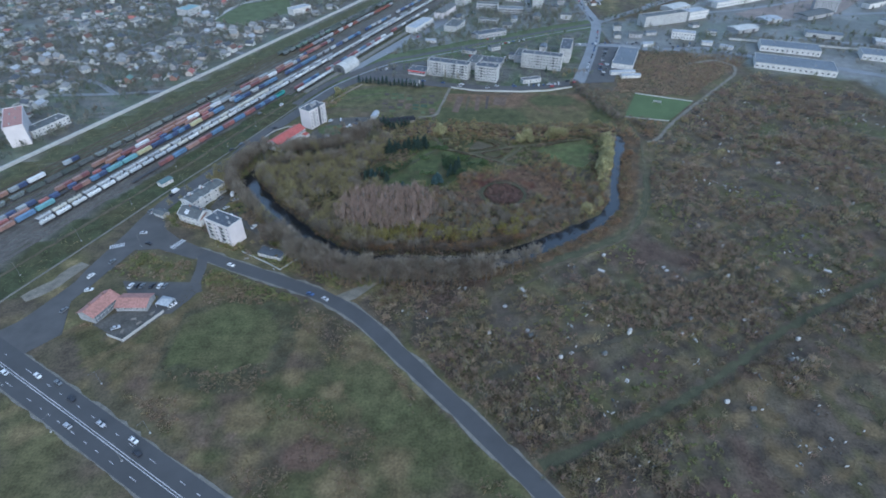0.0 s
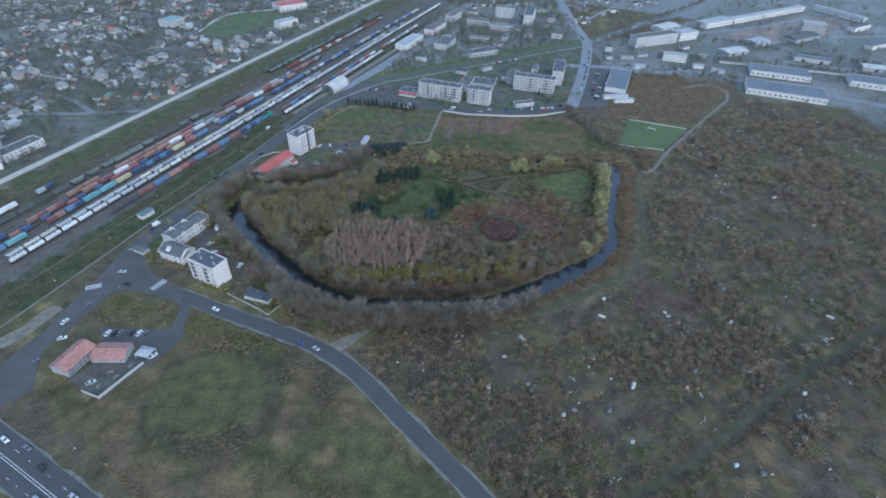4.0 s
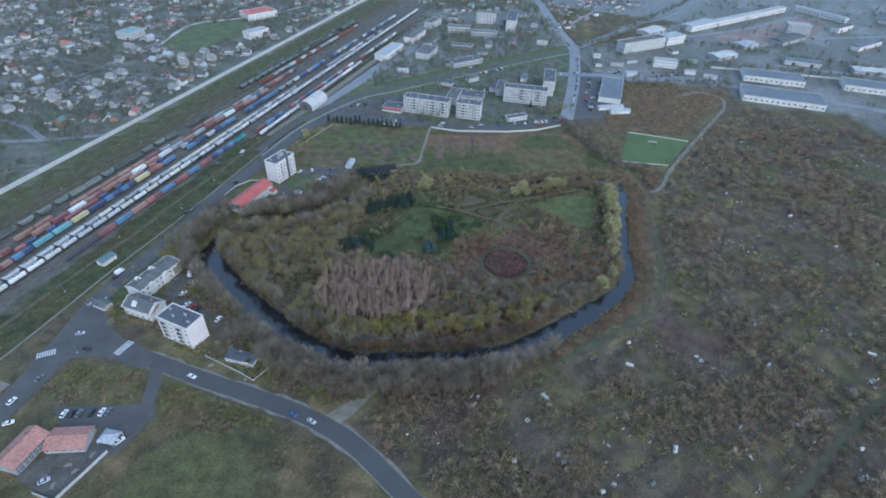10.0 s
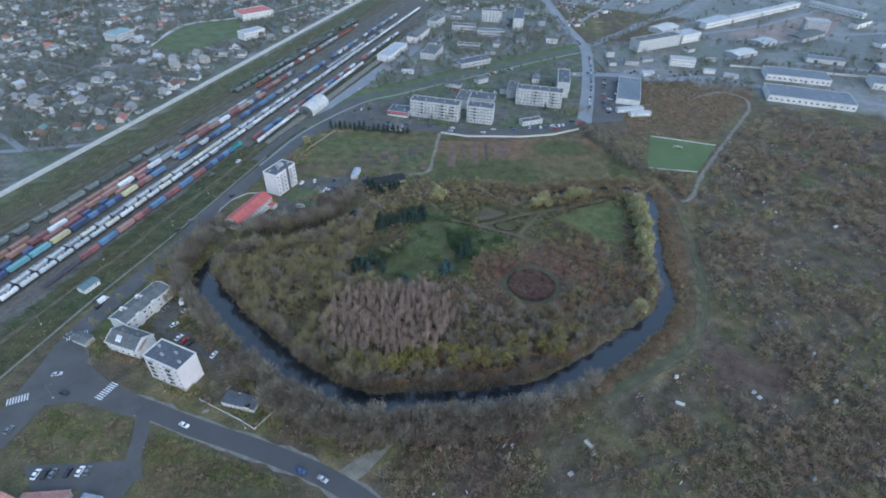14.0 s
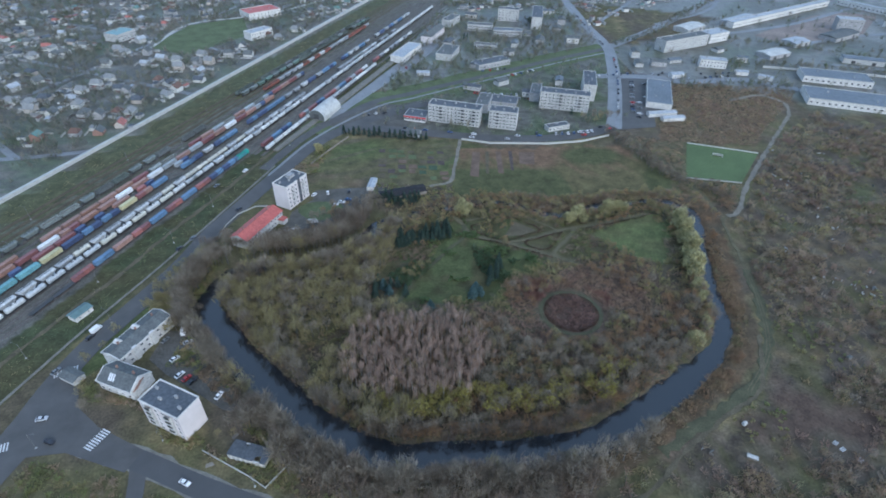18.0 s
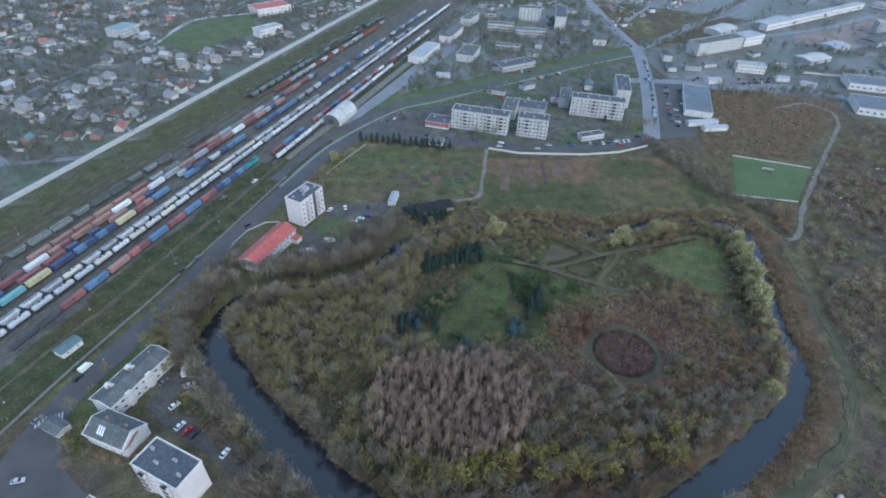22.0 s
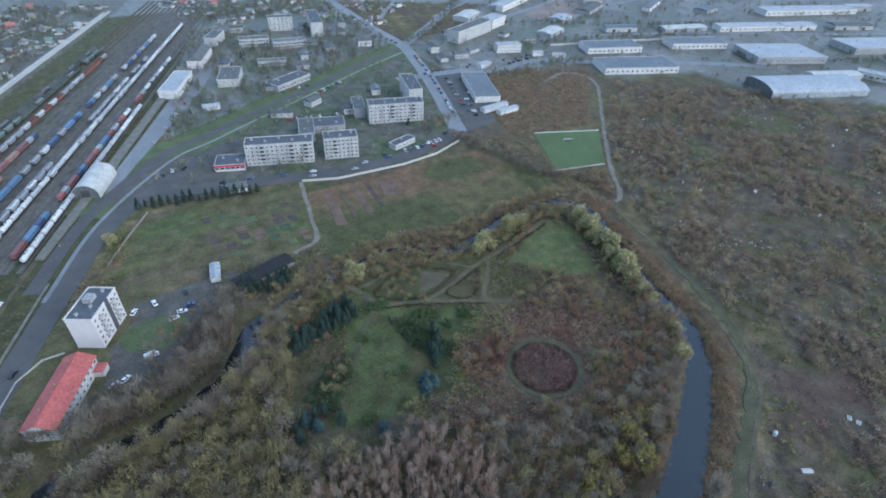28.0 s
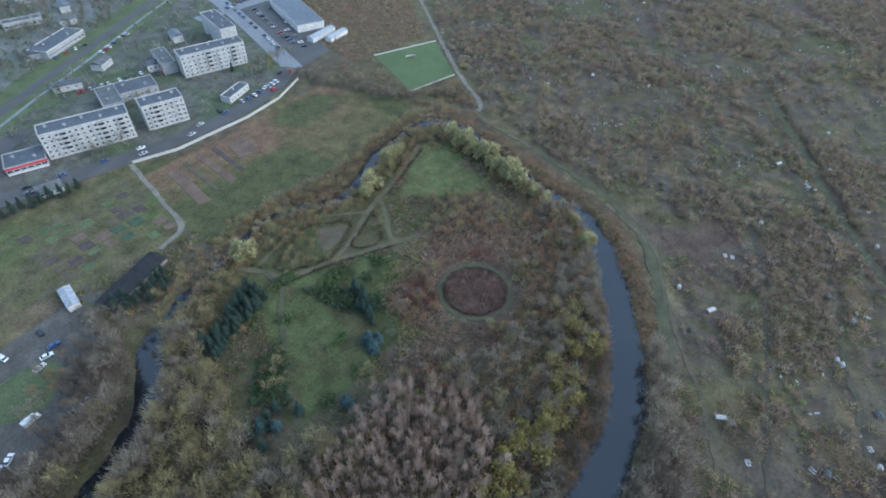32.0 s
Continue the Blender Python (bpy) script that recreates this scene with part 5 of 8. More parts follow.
arch_hall("arched_warehouse", "large pale blue warehouse with a shallow rounded roof", 485, 462, -23, 100, 42, 5.0, 5.0, M_STEELROOF, M_SLATE, 8, False)
fence("industry_wall", [(353, 679), (440, 655), (520, 630)], "long white concrete wall of the industrial yard", 8.0, 2.2, post=False)
_h = np.random.default_rng(77)


def hall(x, y, yaw, L, W, H, roof_m, wall_m):
    b = thing("storage_hall", "low pale storage hall in the industrial area", "warehouse", (x, y, 0), yaw, "storage halls")
    part("wall", Geo().box(0, 0, -0.2, L, W, H + 0.2).mesh("wall", wall_m), b)
    part("roof", Geo().extrude_y([(-W / 2 - 0.4, H + 0.02), (W / 2 + 0.4, H + 0.02), (W / 2 + 0.4, H + 0.2), (0, H + W * 0.09), (-W / 2 - 0.4, H + 0.2)], -L / 2 - 0.4, L / 2 + 0.4).mesh("roof", roof_m), b, "", pose(0, 0, 0, 0, 0, 90))
    for s in (-1, 1):
        part("gate", Geo().box(s * L * 0.25, -W / 2 - 0.06, 0, 4.0, 0.12, 3.2).mesh("gate", M_DARK), b)


def small_house(x, y, yaw):
    L, W, H = _h.uniform(9, 18), _h.uniform(7, 10), _h.uniform(3, 6.5)
    b = thing("town_building", "small pale town building with a grey pitched roof", "building", (x, y, 0), yaw, "town buildings")
    part("wall", Geo().box(0, 0, -0.2, L, W, H + 0.2).mesh("wall", [M_WHITE, M_GREYWALL, M_PANEL][int(_h.integers(3))]), b)
    part("roof", Geo().extrude_y([(-W / 2 - 0.4, H), (W / 2 + 0.4, H), (0, H + W * 0.24)], -L / 2 - 0.4, L / 2 + 0.4).mesh("roof", [M_SLATE, M_FELT, M_SLATE, M_BLUEROOF][int(_h.integers(4))]), b, "", pose(0, 0, 0.02, 0, 0, 90))
    for i in range(3):
        part("window", WIN, b, "", side_pose("front", L, W, (i - 1) * L / 3.2, H * 0.4))


for _x, _y, _w in [(470, 690, -20), (560, 660, -20), (660, 700, 10), (390, 720, 25), (450, 760, 28), (520, 780, 28), (620, 760, 30), (700, 590, -22), (780, 560, -22), (760, 470, -24), (830, 430, -24), (680, 440, -60), (720, 380, -60), (860, 520, -20), (900, 620, -20),
                   (640, 840, 28), (720, 800, 28), (820, 760, 10), (930, 720, -15), (980, 560, -20), (1050, 640, -20), (940, 450, -24), (1040, 480, -24), (760, 880, 30), (880, 860, 20), (540, 470, -24), (330, 830, 30), (420, 850, 30)]:
    hall(_x + _h.uniform(-10, 10), _y + _h.uniform(-10, 10), _w + _h.uniform(-4, 4), _h.uniform(26, 70), _h.uniform(10, 22), _h.uniform(4, 7), [M_STEELROOF, M_BLUEROOF, M_SLATE, M_CONCRETE][int(_h.integers(4))], [M_WHITE, M_GREYWALL, M_PANEL][int(_h.integers(3))])
for _x, _y, _w in [(20, 770, 66), (40, 690, 62), (84, 730, -14), (96, 758, 75), (120, 800, -14), (128, 770, 76), (160, 815, 74), (168, 770, -16), (150, 735, 70), (130, 706, -18), (92, 668, 20), (20, 668, 64), (48, 660, 66), (175, 850, 75), (170, 900, -10), (60, 880, -14), (80, 610, -18), (118, 640, 72), (30, 628, -22), (60, 640, 30),
                   (240, 690, -10), (262, 700, 12), (340, 700, -20), (330, 735, 22), (225, 720, 80), (240, 770, 75), (262, 800, 22), (218, 690, 80)]:
    if min(dist_line(np.array([_x]), np.array([_y]), q)[0][0] for q in (FAR_WEST, MAIN_FAR, FAR_EAST)) > 19:
        small_house(_x, _y, _w)
for _k, _q in enumerate(([(430, 690), (560, 640), (760, 540), (1100, 380)], [(330, 790), (480, 840), (640, 930)], [(360, 700), (420, 745), (600, 800), (900, 810)])):
    road("works_road", _q, 8, M_SLAB, "wet concrete works road between halls", 0.03 + 0.004 * _k)
area("building_site", [(409, 796), (546, 885), (612, 905), (640, 880), (560, 800), (436, 749)], M_SITE, "reddish tan bare earth of a building site", 0.02, "ground")
# houses beyond the railway
flat_block("apartment_house", "white apartment house with orange roof beyond the railway", "apartment house", -356, 414, -58, 44, 14, 17, 5, 12, M_WHITE_PINK, M_ORANGEROOF, 0, (1, 4, 7, 10), sides=("front",), vents=4, doors=3)
flat_block("public_hall", "long low white hall beyond the railway wall", "building", *rail(95, -128), RAIL_YAW, 34, 13, 6, 2, 9, M_WHITE, M_SLATE, 0, sides=("front",), vents=2, doors=1)
flat_block("sports_hall", "large hall with pinkish red roof in the village", "building", *rail(572, -195), RAIL_YAW - 30, 44, 28, 8, 2, 9, M_WHITE, M_REDROOF, 0, sides=("front",), vents=2, doors=1)
flat_block("public_hall", "pale flat-roofed hall by the village field", "building", *rail(492, -145), RAIL_YAW - 20, 30, 14, 8, 2, 8, M_WHITE, M_STEELROOF, 0, vents=2, doors=1)

HOUSE_ROOFS = [M_SLATE, M_SLATE, plain("weathered asbestos roofing", (0.2, 0.205, 0.205), 0.8, 0.3, 0.3), M_STEELROOF, plain("dull red roofing", (0.3, 0.12, 0.1), 0.6, 0.3, 0.3), plain("dark brown roofing", (0.12, 0.075, 0.06), 0.7, 0.3, 0.3), plain("green roofing", (0.12, 0.19, 0.17), 0.6, 0.3, 0.3), M_FELT]
# wall colours kept bright to stand in for haze over the village
HOUSE_WALLS = [plain("grubby whitewash", (0.47, 0.47, 0.445), 0.85, 0.3, 0.4), plain("grey pebbledash", (0.34, 0.34, 0.325), 0.85, 0.3, 0.4), plain("pale brick", (0.38, 0.345, 0.305), 0.85, 0.3, 0.4), M_GREYWALL, M_BRICK]
protos = []
for i in range(16):
    r = np.random.default_rng(40 + i)
    h = gable_building("village_house", ("white", "pale", "buff brick", "grey", "red-brick")[i % 5] + " village house with a " + ("grey", "grey", "pale grey", "bright metal", "red", "brown", "green", "dark")[i % 8] + " pitched roof", "house",
                       0, 0, 0, 7 + 3 * r.random(), 6 + 1.6 * r.random(), 2.8 + (i % 3) * 0.8, 2.2 + r.random() * 1.2, HOUSE_WALLS[i % 5], HOUSE_ROOFS[i % 8], 1, 1, (i % 3 == 1) * 2.0, 0.5, 0, 0, "village houses", win=WIN_SMALL)
    protos.append(h)
FIELD_ZONE = [(-325, 745), (-310, 860), (-240, 900), (-190, 975), (-165, 945), (-200, 800), (-262, 718)]
spots = []
for u in np.arange(20, 780, 20.5):
    for v in np.arange(-116, -600, -20):
        if rng.random() < 0.06 + 0.9 * float(vnoise(np.array([u]), np.array([v]), 45, 91)[0]) and not bool(inside(*(np.array([c]) for c in rail(u, v)), FIELD_ZONE)[0]) and not (20 < u < 150 and v > -160) and not (530 < u < 620 and -240 < v < -150) and not (405 < u < 450 and -310 < v < -260):
            spots.append((*rail(u + rng.uniform(-6, 6), v + rng.uniform(-6, 6)), RAIL_YAW + rng.choice((0, 90, 18, 108)) + rng.uniform(-8, 8)))
for x in np.arange(228, 620, 21):
    for y in np.arange(785, 1240, 22):
        if rng.random() < 0.55 and y > 800 + 0.9 * (x - 206) + 28:
            spots.append((x + rng.uniform(-9, 9), y + rng.uniform(-9, 9), rng.uniform(0, 180)))
for x in np.arange(20, 195, 20):
    for y in np.arange(915, 1220, 23):
        if rng.random() < 0.5:
            spots.append((x + rng.uniform(-9, 9), y + rng.uniform(-9, 9), rng.uniform(0, 180)))
spots.sort(key=lambda q: math.hypot(q[0] + 40, q[1] - 150))
HOUSE_SPOTS = np.array([q[:2] for q in spots])
NEAR_HOUSES = 150
for i, (x, y, w) in enumerate(spots[:NEAR_HOUSES]):
    if i < 16:
        protos[i].matrix_world = pose(x, y, 0, 0, 0, w)
    else:
        copy_thing(protos[int(rng.choice((0, 1, 2, 3, 7, 8, 10, 11, 15, 2, 10, 5, 3, 0, 13, 8)))], pose(x, y, 0, 0, 0, w))
far_walls, far_roofs = Geo(), Geo()
for x, y, w in spots[NEAR_HOUSES:]:
    L, W, H, R = rng.uniform(5, 9.5), rng.uniform(4.5, 7), rng.uniform(2.4, 4.5), rng.uniform(1.4, 3.2)
    far_walls.box(x, y, -0.2, L, W, H + 0.2, w, int(rng.choice((0, 0, 1, 2, 3, 3))))
    c, s_ = math.cos(radians(w)), math.sin(radians(w))
    v = [(-L / 2 - 0.4, -W / 2 - 0.4, H), (L / 2 + 0.4, -W / 2 - 0.4, H), (L / 2 + 0.4, W / 2 + 0.4, H), (-L / 2 - 0.4, W / 2 + 0.4, H), (-L / 2 - 0.4, 0, H + R), (L / 2 + 0.4, 0, H + R)]
    far_walls.add([(x + a * c - b * s_, y + a * s_ + b * c, z) for a, b, z in v], [(0, 1, 5, 4), (2, 3, 4, 5), (1, 2, 5), (3, 0, 4), (3, 2, 1, 0)], 5 + int(rng.choice((0, 0, 1, 1, 2, 2, 3, 4, 5, 5, 6, 7, 7, 7))))
sheds = Geo()
for _k in range(1500):
    x, y, w = spots[int(rng.integers(min(len(spots), 700)))]
    w += float(rng.choice((0, 90)))
    a = rng.uniform(0, 6.283)
    x, y, L, W, H = x + 11 * math.cos(a), y + 11 * math.sin(a), rng.uniform(2.5, 7), rng.uniform(2.2, 4), rng.uniform(1.9, 2.6)
    sheds.box(x, y, -0.2, L, W, H + 0.2, w, int(rng.choice((0, 1, 3))))
    c, s_ = math.cos(radians(w)), math.sin(radians(w))
    v = [(-L / 2 - 0.2, -W / 2 - 0.2, H), (L / 2 + 0.2, -W / 2 - 0.2, H), (L / 2 + 0.2, W / 2 + 0.2, H + 0.5), (-L / 2 - 0.2, W / 2 + 0.2, H + 0.5)]
    sheds.add([(x + p * c - q * s_, y + p * s_ + q * c, z + e) for e in (0, 0.12) for p, q, z in v], [(3, 2, 1, 0), (4, 5, 6, 7), (0, 1, 5, 4), (1, 2, 6, 5), (2, 3, 7, 6), (3, 0, 4, 7)], 5 + int(rng.choice((0, 1, 2, 2, 3, 4, 5, 7))))
for _k in range(900):
    x, y, w = spots[int(rng.integers(min(len(spots), 700)))]
    a = radians(w + float(rng.choice((0, 90))))
    sheds.box(x + 9.5 * math.cos(a), y + 9.5 * math.sin(a), -0.1, 0.12, rng.uniform(8, 18), 1.6, math.degrees(a), int(rng.choice((0, 1, 3))))
solid("garden_sheds", sheds.mesh("garden_sheds", *HOUSE_WALLS, *HOUSE_ROOFS), "small sheds and board fences between the village gardens", "sheds", "stuff")
solid("far_houses", far_walls.mesh("far_houses", *HOUSE_WALLS, *HOUSE_ROOFS), "small pale houses with pitched roofs far off in the village", "houses", "stuff")
for _k, _q in enumerate(([rail(120, -240), rail(150, -190), rail(175, -140), rail(203, -98)], [rail(175, -140), rail(190, -200), rail(180, -330), rail(200, -560)], [rail(320, -104), rail(330, -240), rail(350, -560)], [rail(190, -240), rail(330, -236), rail(560, -250), rail(900, -260)],
           [rail(430, -104), rail(440, -220), rail(460, -540)], [rail(180, -350), rail(500, -360), rail(900, -370)], [rail(600, -108), rail(620, -300), rail(640, -560)], [(230, 860), (330, 1000), (400, 1180)], [(300, 845), (420, 930), (520, 1100)])):
    road("village_street", _q, 5.5, M_SLAB, "pale wet village street between gardens", 0.026 + 0.004 * _k)
area("village_field", VILLAGE_FIELD, M_LAWN, "dull green sports field in the village", 0.08, "ground")
area("village_yard", [(-237, 885), (-205, 900), (-182, 950), (-224, 966)], M_SLAB, "pale wet yard beyond the village field", 0.07)
road("field_lane", [(-322, 742), (-312, 762), (-298, 850), (-236, 885), (-196, 912), (-140, 980)], 4.5, M_CONCRETE, "pale lane round the village field", 0.09)
flat_block("town_hall", "hall with pale blue-green metal roof in the village", "building", *rail(428, -285), RAIL_YAW, 26, 20, 8, 2, 7, M_PANEL, plain("pale teal roofing", (0.17, 0.27, 0.28), 0.6), 0, vents=1, doors=1)


# ---- railway: tracks, wagons, masts ----
TRACKS = [23.5, 17.5, 12, 6.6, 1.2, -4.4, -10, -16.5, -21.8, -27.5, -33, -39, -45, -50.5, -56, -62, -68]
for v in TRACKS:
    lo, hi = (240, 700) if v > 15 else (-220, 820)
    g = Geo()
    for o in (-0.76, 0.76):
        ribbon(g, np.array([rail(lo, v + o), rail((lo + hi) / 2, v + o), rail(hi, v + o)]), 0.12, 0.2, 0.3)
    ribbon(g, np.array([rail(lo, v), rail((lo + hi) / 2, v), rail(hi, v)]), 2.7, 0.03, 0.2, k=1)
    solid("railway_track", g.mesh("railway_track", M_RUST, M_WORN if v < -48 else M_BALLAST), "rusty railway track on dark sleepers and ballast", "railway track", "structure")

_bg = Geo()
for _x in (-0.93, 0.93):
    for _y in (-0.78, 0.78):
        _bg.tube((_x, _y - 0.07, 0.46), (_x, _y + 0.07, 0.46), 0.46, 0.46, 7)
_bg.box(0, 0, 0.45, 2.6, 1.9, 0.35)
BOGIE = _bg.mesh("bogie", M_DARK)


def wagon(name, label, L):
    w = thing(name, label, "railway wagon", (0, 0, 0), 0, "freight wagons")
    part("frame", Geo().box(0, 0, 0.85, L, 2.5, 0.35).box(L / 2 + 0.3, 0, 0.9, 0.6, 0.4, 0.25).box(-L / 2 - 0.3, 0, 0.9, 0.6, 0.4, 0.25).mesh("frame", M_DARK), w)
    for s in (-1, 1):
        part("bogie", BOGIE, w, "", pose(s * (L / 2 - 2.2), 0, 0.2 - 0.2))
    return w


def tank_wagon(colour, tone):
    w = wagon("tank_wagon", tone + " cylindrical railway tank wagon on the siding", 10.6)
    m = plain(tone + " tank paint", colour, 0.5, 0.5, 0.5, 0.75, 1.1, 2.0, vary=0.15)
    g = Geo().tube((-4.7, 0, 2.65), (4.7, 0, 2.65), 1.42, 1.42, 16).tube((4.7, 0, 2.65), (5.1, 0, 2.65), 1.42, 0.95, 16).tube((-4.7, 0, 2.65), (-5.1, 0, 2.65), 1.42, 0.95, 16)
    tk = part("tank", g.mesh("tank", m), w)
    part("dome", Geo().tube((0, 0, 3.95), (0, 0, 4.4), 0.6, 0.55, 10).mesh("dome", m), tk)
    part("walkway", Geo().box(0, 0, 4.02, 3.4, 1.0, 0.08).mesh("walkway", M_DARK), tk)
    return w


def hopper_wagon(colour, tone):
    w = wagon("hopper_wagon", tone + " covered hopper wagon with rounded roof", 10.2)
    m = plain(tone + " hopper paint", colour, 0.6, 0.4, 0.5, 0.7, 1.15, 2.0, vary=0.18)
    b = part("body", Geo().add([(-5, -1.5, 3.4), (5, -1.5, 3.4), (5, 1.5, 3.4), (-5, 1.5, 3.4), (-3.4, -1.2, 1.2), (3.4, -1.2, 1.2), (3.4, 1.2, 1.2), (-3.4, 1.2, 1.2)],
                               [(0, 1, 2, 3), (7, 6, 5, 4), (4, 5, 1, 0), (5, 6, 2, 1), (6, 7, 3, 2), (7, 4, 0, 3)]).mesh("body", m), w)
    part("roof", Geo().add([(s * 5.05, 1.55 * math.cos(a), 3.4 + 0.6 * math.sin(a)) for s in (-1, 1) for a in np.linspace(0, math.pi, 7)],
                           [(i, i + 1, i + 8, i + 7) for i in range(6)] + [tuple(range(6, -1, -1)), tuple(range(7, 14))]).mesh("roof", m), w)
    part("hatch", Geo().tube((0, 0, 3.95), (0, 0, 4.15), 0.45, 0.45, 8).box(0, 0, 4.0, 7.5, 0.5, 0.06).mesh("hatch", M_DARK), w)
    return w


def gondola_wagon(colour, tone, load=None):
    w = wagon("gondola_wagon", tone + " open gondola wagon" + (" loaded with rubble" if load else ", empty"), 12.6)
    m = plain(tone + " gondola paint", colour, 0.75, 0.3, 0.6, 0.65, 1.2, 2.0, vary=0.2)
    b = (Geo().box(0, 1.45, 1.2, 12.4, 0.12, 2.1).box(0, -1.45, 1.2, 12.4, 0.12, 2.1).box(6.14, 0, 1.2, 0.12, 2.78, 2.1).box(-6.14, 0, 1.2, 0.12, 2.78, 2.1).box(0, 0, 1.2, 12.1, 2.7, 0.15))
    for i in range(7):
        b.box(-5.4 + 1.8 * i, 1.56, 1.1, 0.16, 0.12, 2.2).box(-5.4 + 1.8 * i, -1.56, 1.1, 0.16, 0.12, 2.2)
    part("body", b.mesh("body", m), w)
    if load:
        part("load", Geo().box(0, 0, 1.36, 11.9, 2.6, 1.5, top=0.75).mesh("load", load), w)
    return w


def flat_wagon(colours, tone):
    w = wagon("container_wagon", "flat wagon carrying " + tone + " shipping containers", 13.4)
    n = len(colours)
    ln = 12.9 / n
    for i, (c, m) in enumerate(colours):
        if c is None:
            continue
        x = (i + 0.5 - n / 2) * ln
        n_ = int(ln / 0.6)
        edge = [(x - ln / 2 + 0.12 + (ln - 0.24) * j / n_, 1.2 + 0.05 * (j % 2)) for j in range(n_ + 1)]
        g = Geo().prism([(a, -b) for a, b in edge] + edge[::-1], 1.21, 3.76)
        part("container", g.mesh("container", m), w)
    return w


CP = {n: plain(n + " container paint", c, 0.55, 0.4, 0.4, 0.8, 1.15, 1.5, vary=0.15) for n, c in dict(orange=(0.25, 0.145, 0.11), maroon=(0.19, 0.085, 0.085), brown=(0.27, 0.165, 0.135), blue=(0.11, 0.18, 0.28), navy=(0.06, 0.08, 0.15), teal=(0.16, 0.32, 0.34),
                                                                                                        yellow=(0.45, 0.41, 0.24), white=(0.6, 0.6, 0.6), green=(0.05, 0.3, 0.24), grey=(0.3, 0.32, 0.33), red=(0.27, 0.11, 0.1)).items()}


def containers(*names):
    return flat_wagon([(n, CP[n]) if n else (None, None) for n in names], " and ".join(dict.fromkeys(n for n in names if n)))


W_TANKS = [tank_wagon((0.5, 0.51, 0.5), "white"), tank_wagon((0.34, 0.36, 0.37), "light grey"), tank_wagon((0.43, 0.42, 0.36), "cream")]
W_DARKTANK = [tank_wagon((0.1, 0.1, 0.105), "black")]
W_HOPPERS = [hopper_wagon((0.42, 0.43, 0.43), "pale grey"), hopper_wagon((0.28, 0.29, 0.3), "grey"), hopper_wagon((0.24, 0.26, 0.25), "dark grey")]
W_GREEN = [hopper_wagon((0.12, 0.17, 0.14), "dull green"), gondola_wagon((0.11, 0.13, 0.12), "dark green grey"), hopper_wagon((0.16, 0.18, 0.17), "dark grey-green")]
W_GOND = [gondola_wagon((0.2, 0.22, 0.21), "grey", M_GRAVEL), gondola_wagon((0.13, 0.14, 0.14), "dark grey"), gondola_wagon((0.22, 0.09, 0.07), "rusty red", M_SOIL_DARK)]
W_MIX = [containers("maroon", "red"), containers("blue", "blue"), containers("brown"), containers("red", "maroon"), containers("navy", "blue"), containers("blue")]
W_BIG = [containers("blue"), containers("maroon", "brown"), containers("teal"), containers("yellow"), containers("navy"), containers("maroon"), containers("blue", "navy"), containers("brown")]
W_ORANGE = [containers("orange"), containers("brown"), containers("brown", "orange"), containers("maroon"), containers("brown"), containers("grey")]
W_ORANGE += [containers("grey", "navy"), containers("white"), containers("brown", "maroon")]
W_THIN = [containers("maroon"), containers("navy", None), containers("grey", "navy"), containers("brown"), containers(None, "red")]
W_SIDE = [containers("navy", "blue"), containers("blue"), containers("red", "grey"), containers("maroon")]
W_FLAT = [containers(None, None), containers(None, None)]
W_GREENBOX = [containers("green")]
used = set()


def put_wagon(w, u, v):
    m = pose(*rail(u, v), 0.2, 0, 0, RAIL_YAW)
    if w in used:
        copy_thing(w, m)
    else:
        used.add(w)
        w.matrix_world = m


def train(v, u0, u1, kinds, pitch, skip=0.0, seed=1):
    r = np.random.default_rng(seed)
    for i, u in enumerate(np.arange(u0, u1, pitch)):
        if r.random() >= skip:
            put_wagon(kinds[int(r.integers(len(kinds)))], u + pitch / 2, v)


train(12, 56, 82, W_FLAT, 14.2, 0, 1)
train(12, 82, 226, W_MIX, 14.2, 0, 2)
train(12, 226, 240, W_GREENBOX, 14.2, 0, 2)
train(1.2, -8, 190, W_TANKS, 12.0, 0, 3)
train(1.2, 190, 690, [W_TANKS[0], W_HOPPERS[0], W_TANKS[1], W_TANKS[0]], 12.0, 0, 4)
train(-4.4, -6, 345, [W_HOPPERS[0], W_HOPPERS[1], W_HOPPERS[0], W_TANKS[2]], 11.6, 0, 5)
train(-4.4, 420, 560, W_HOPPERS, 11.6, 0.1, 6)
train(-16.5, -40, 210, W_BIG, 14.2, 0.04, 7)
train(-16.5, 210, 640, W_SIDE[:2] + [W_HOPPERS[1], W_BIG[4], W_HOPPERS[0]], 14.2, 0.06, 7)
train(-21.8, -40, 210, W_THIN, 14.2, 0.1, 8)
train(-27.5, -60, 330, W_ORANGE, 14.2, 0.03, 9)
train(-33, 60, 420, W_ORANGE + [W_GOND[0], W_HOPPERS[2]], 14.2, 0.15, 10)
train(-45, -80, 260, [W_GOND[0], W_GOND[1], W_GREEN[1], W_GREEN[2]], 13.8, 0.12, 11)
train(-45, 350, 575, [W_HOPPERS[0], W_HOPPERS[1], W_GOND[2]], 11.6, 0.03, 12)
train(-56, 330, 600, W_GREEN, 12.6, 0.05, 13)
train(-56, -60, 60, W_ORANGE, 14.2, 0.2, 14)
train(-62, 330, 600, [W_GOND[1], W_DARKTANK[0], W_GREEN[1]], 13.8, 0.06, 15)
train(17.5, 250, 400, W_SIDE, 14.2, 0.05, 16)
train(17.5, 400, 560, [W_TANKS[0], W_MIX[0], W_HOPPERS[1]], 14.2, 0.05, 16)
train(23.5, 246, 450, [W_TANKS[0], W_TANKS[1]], 12.0, 0, 17)
spare = 0
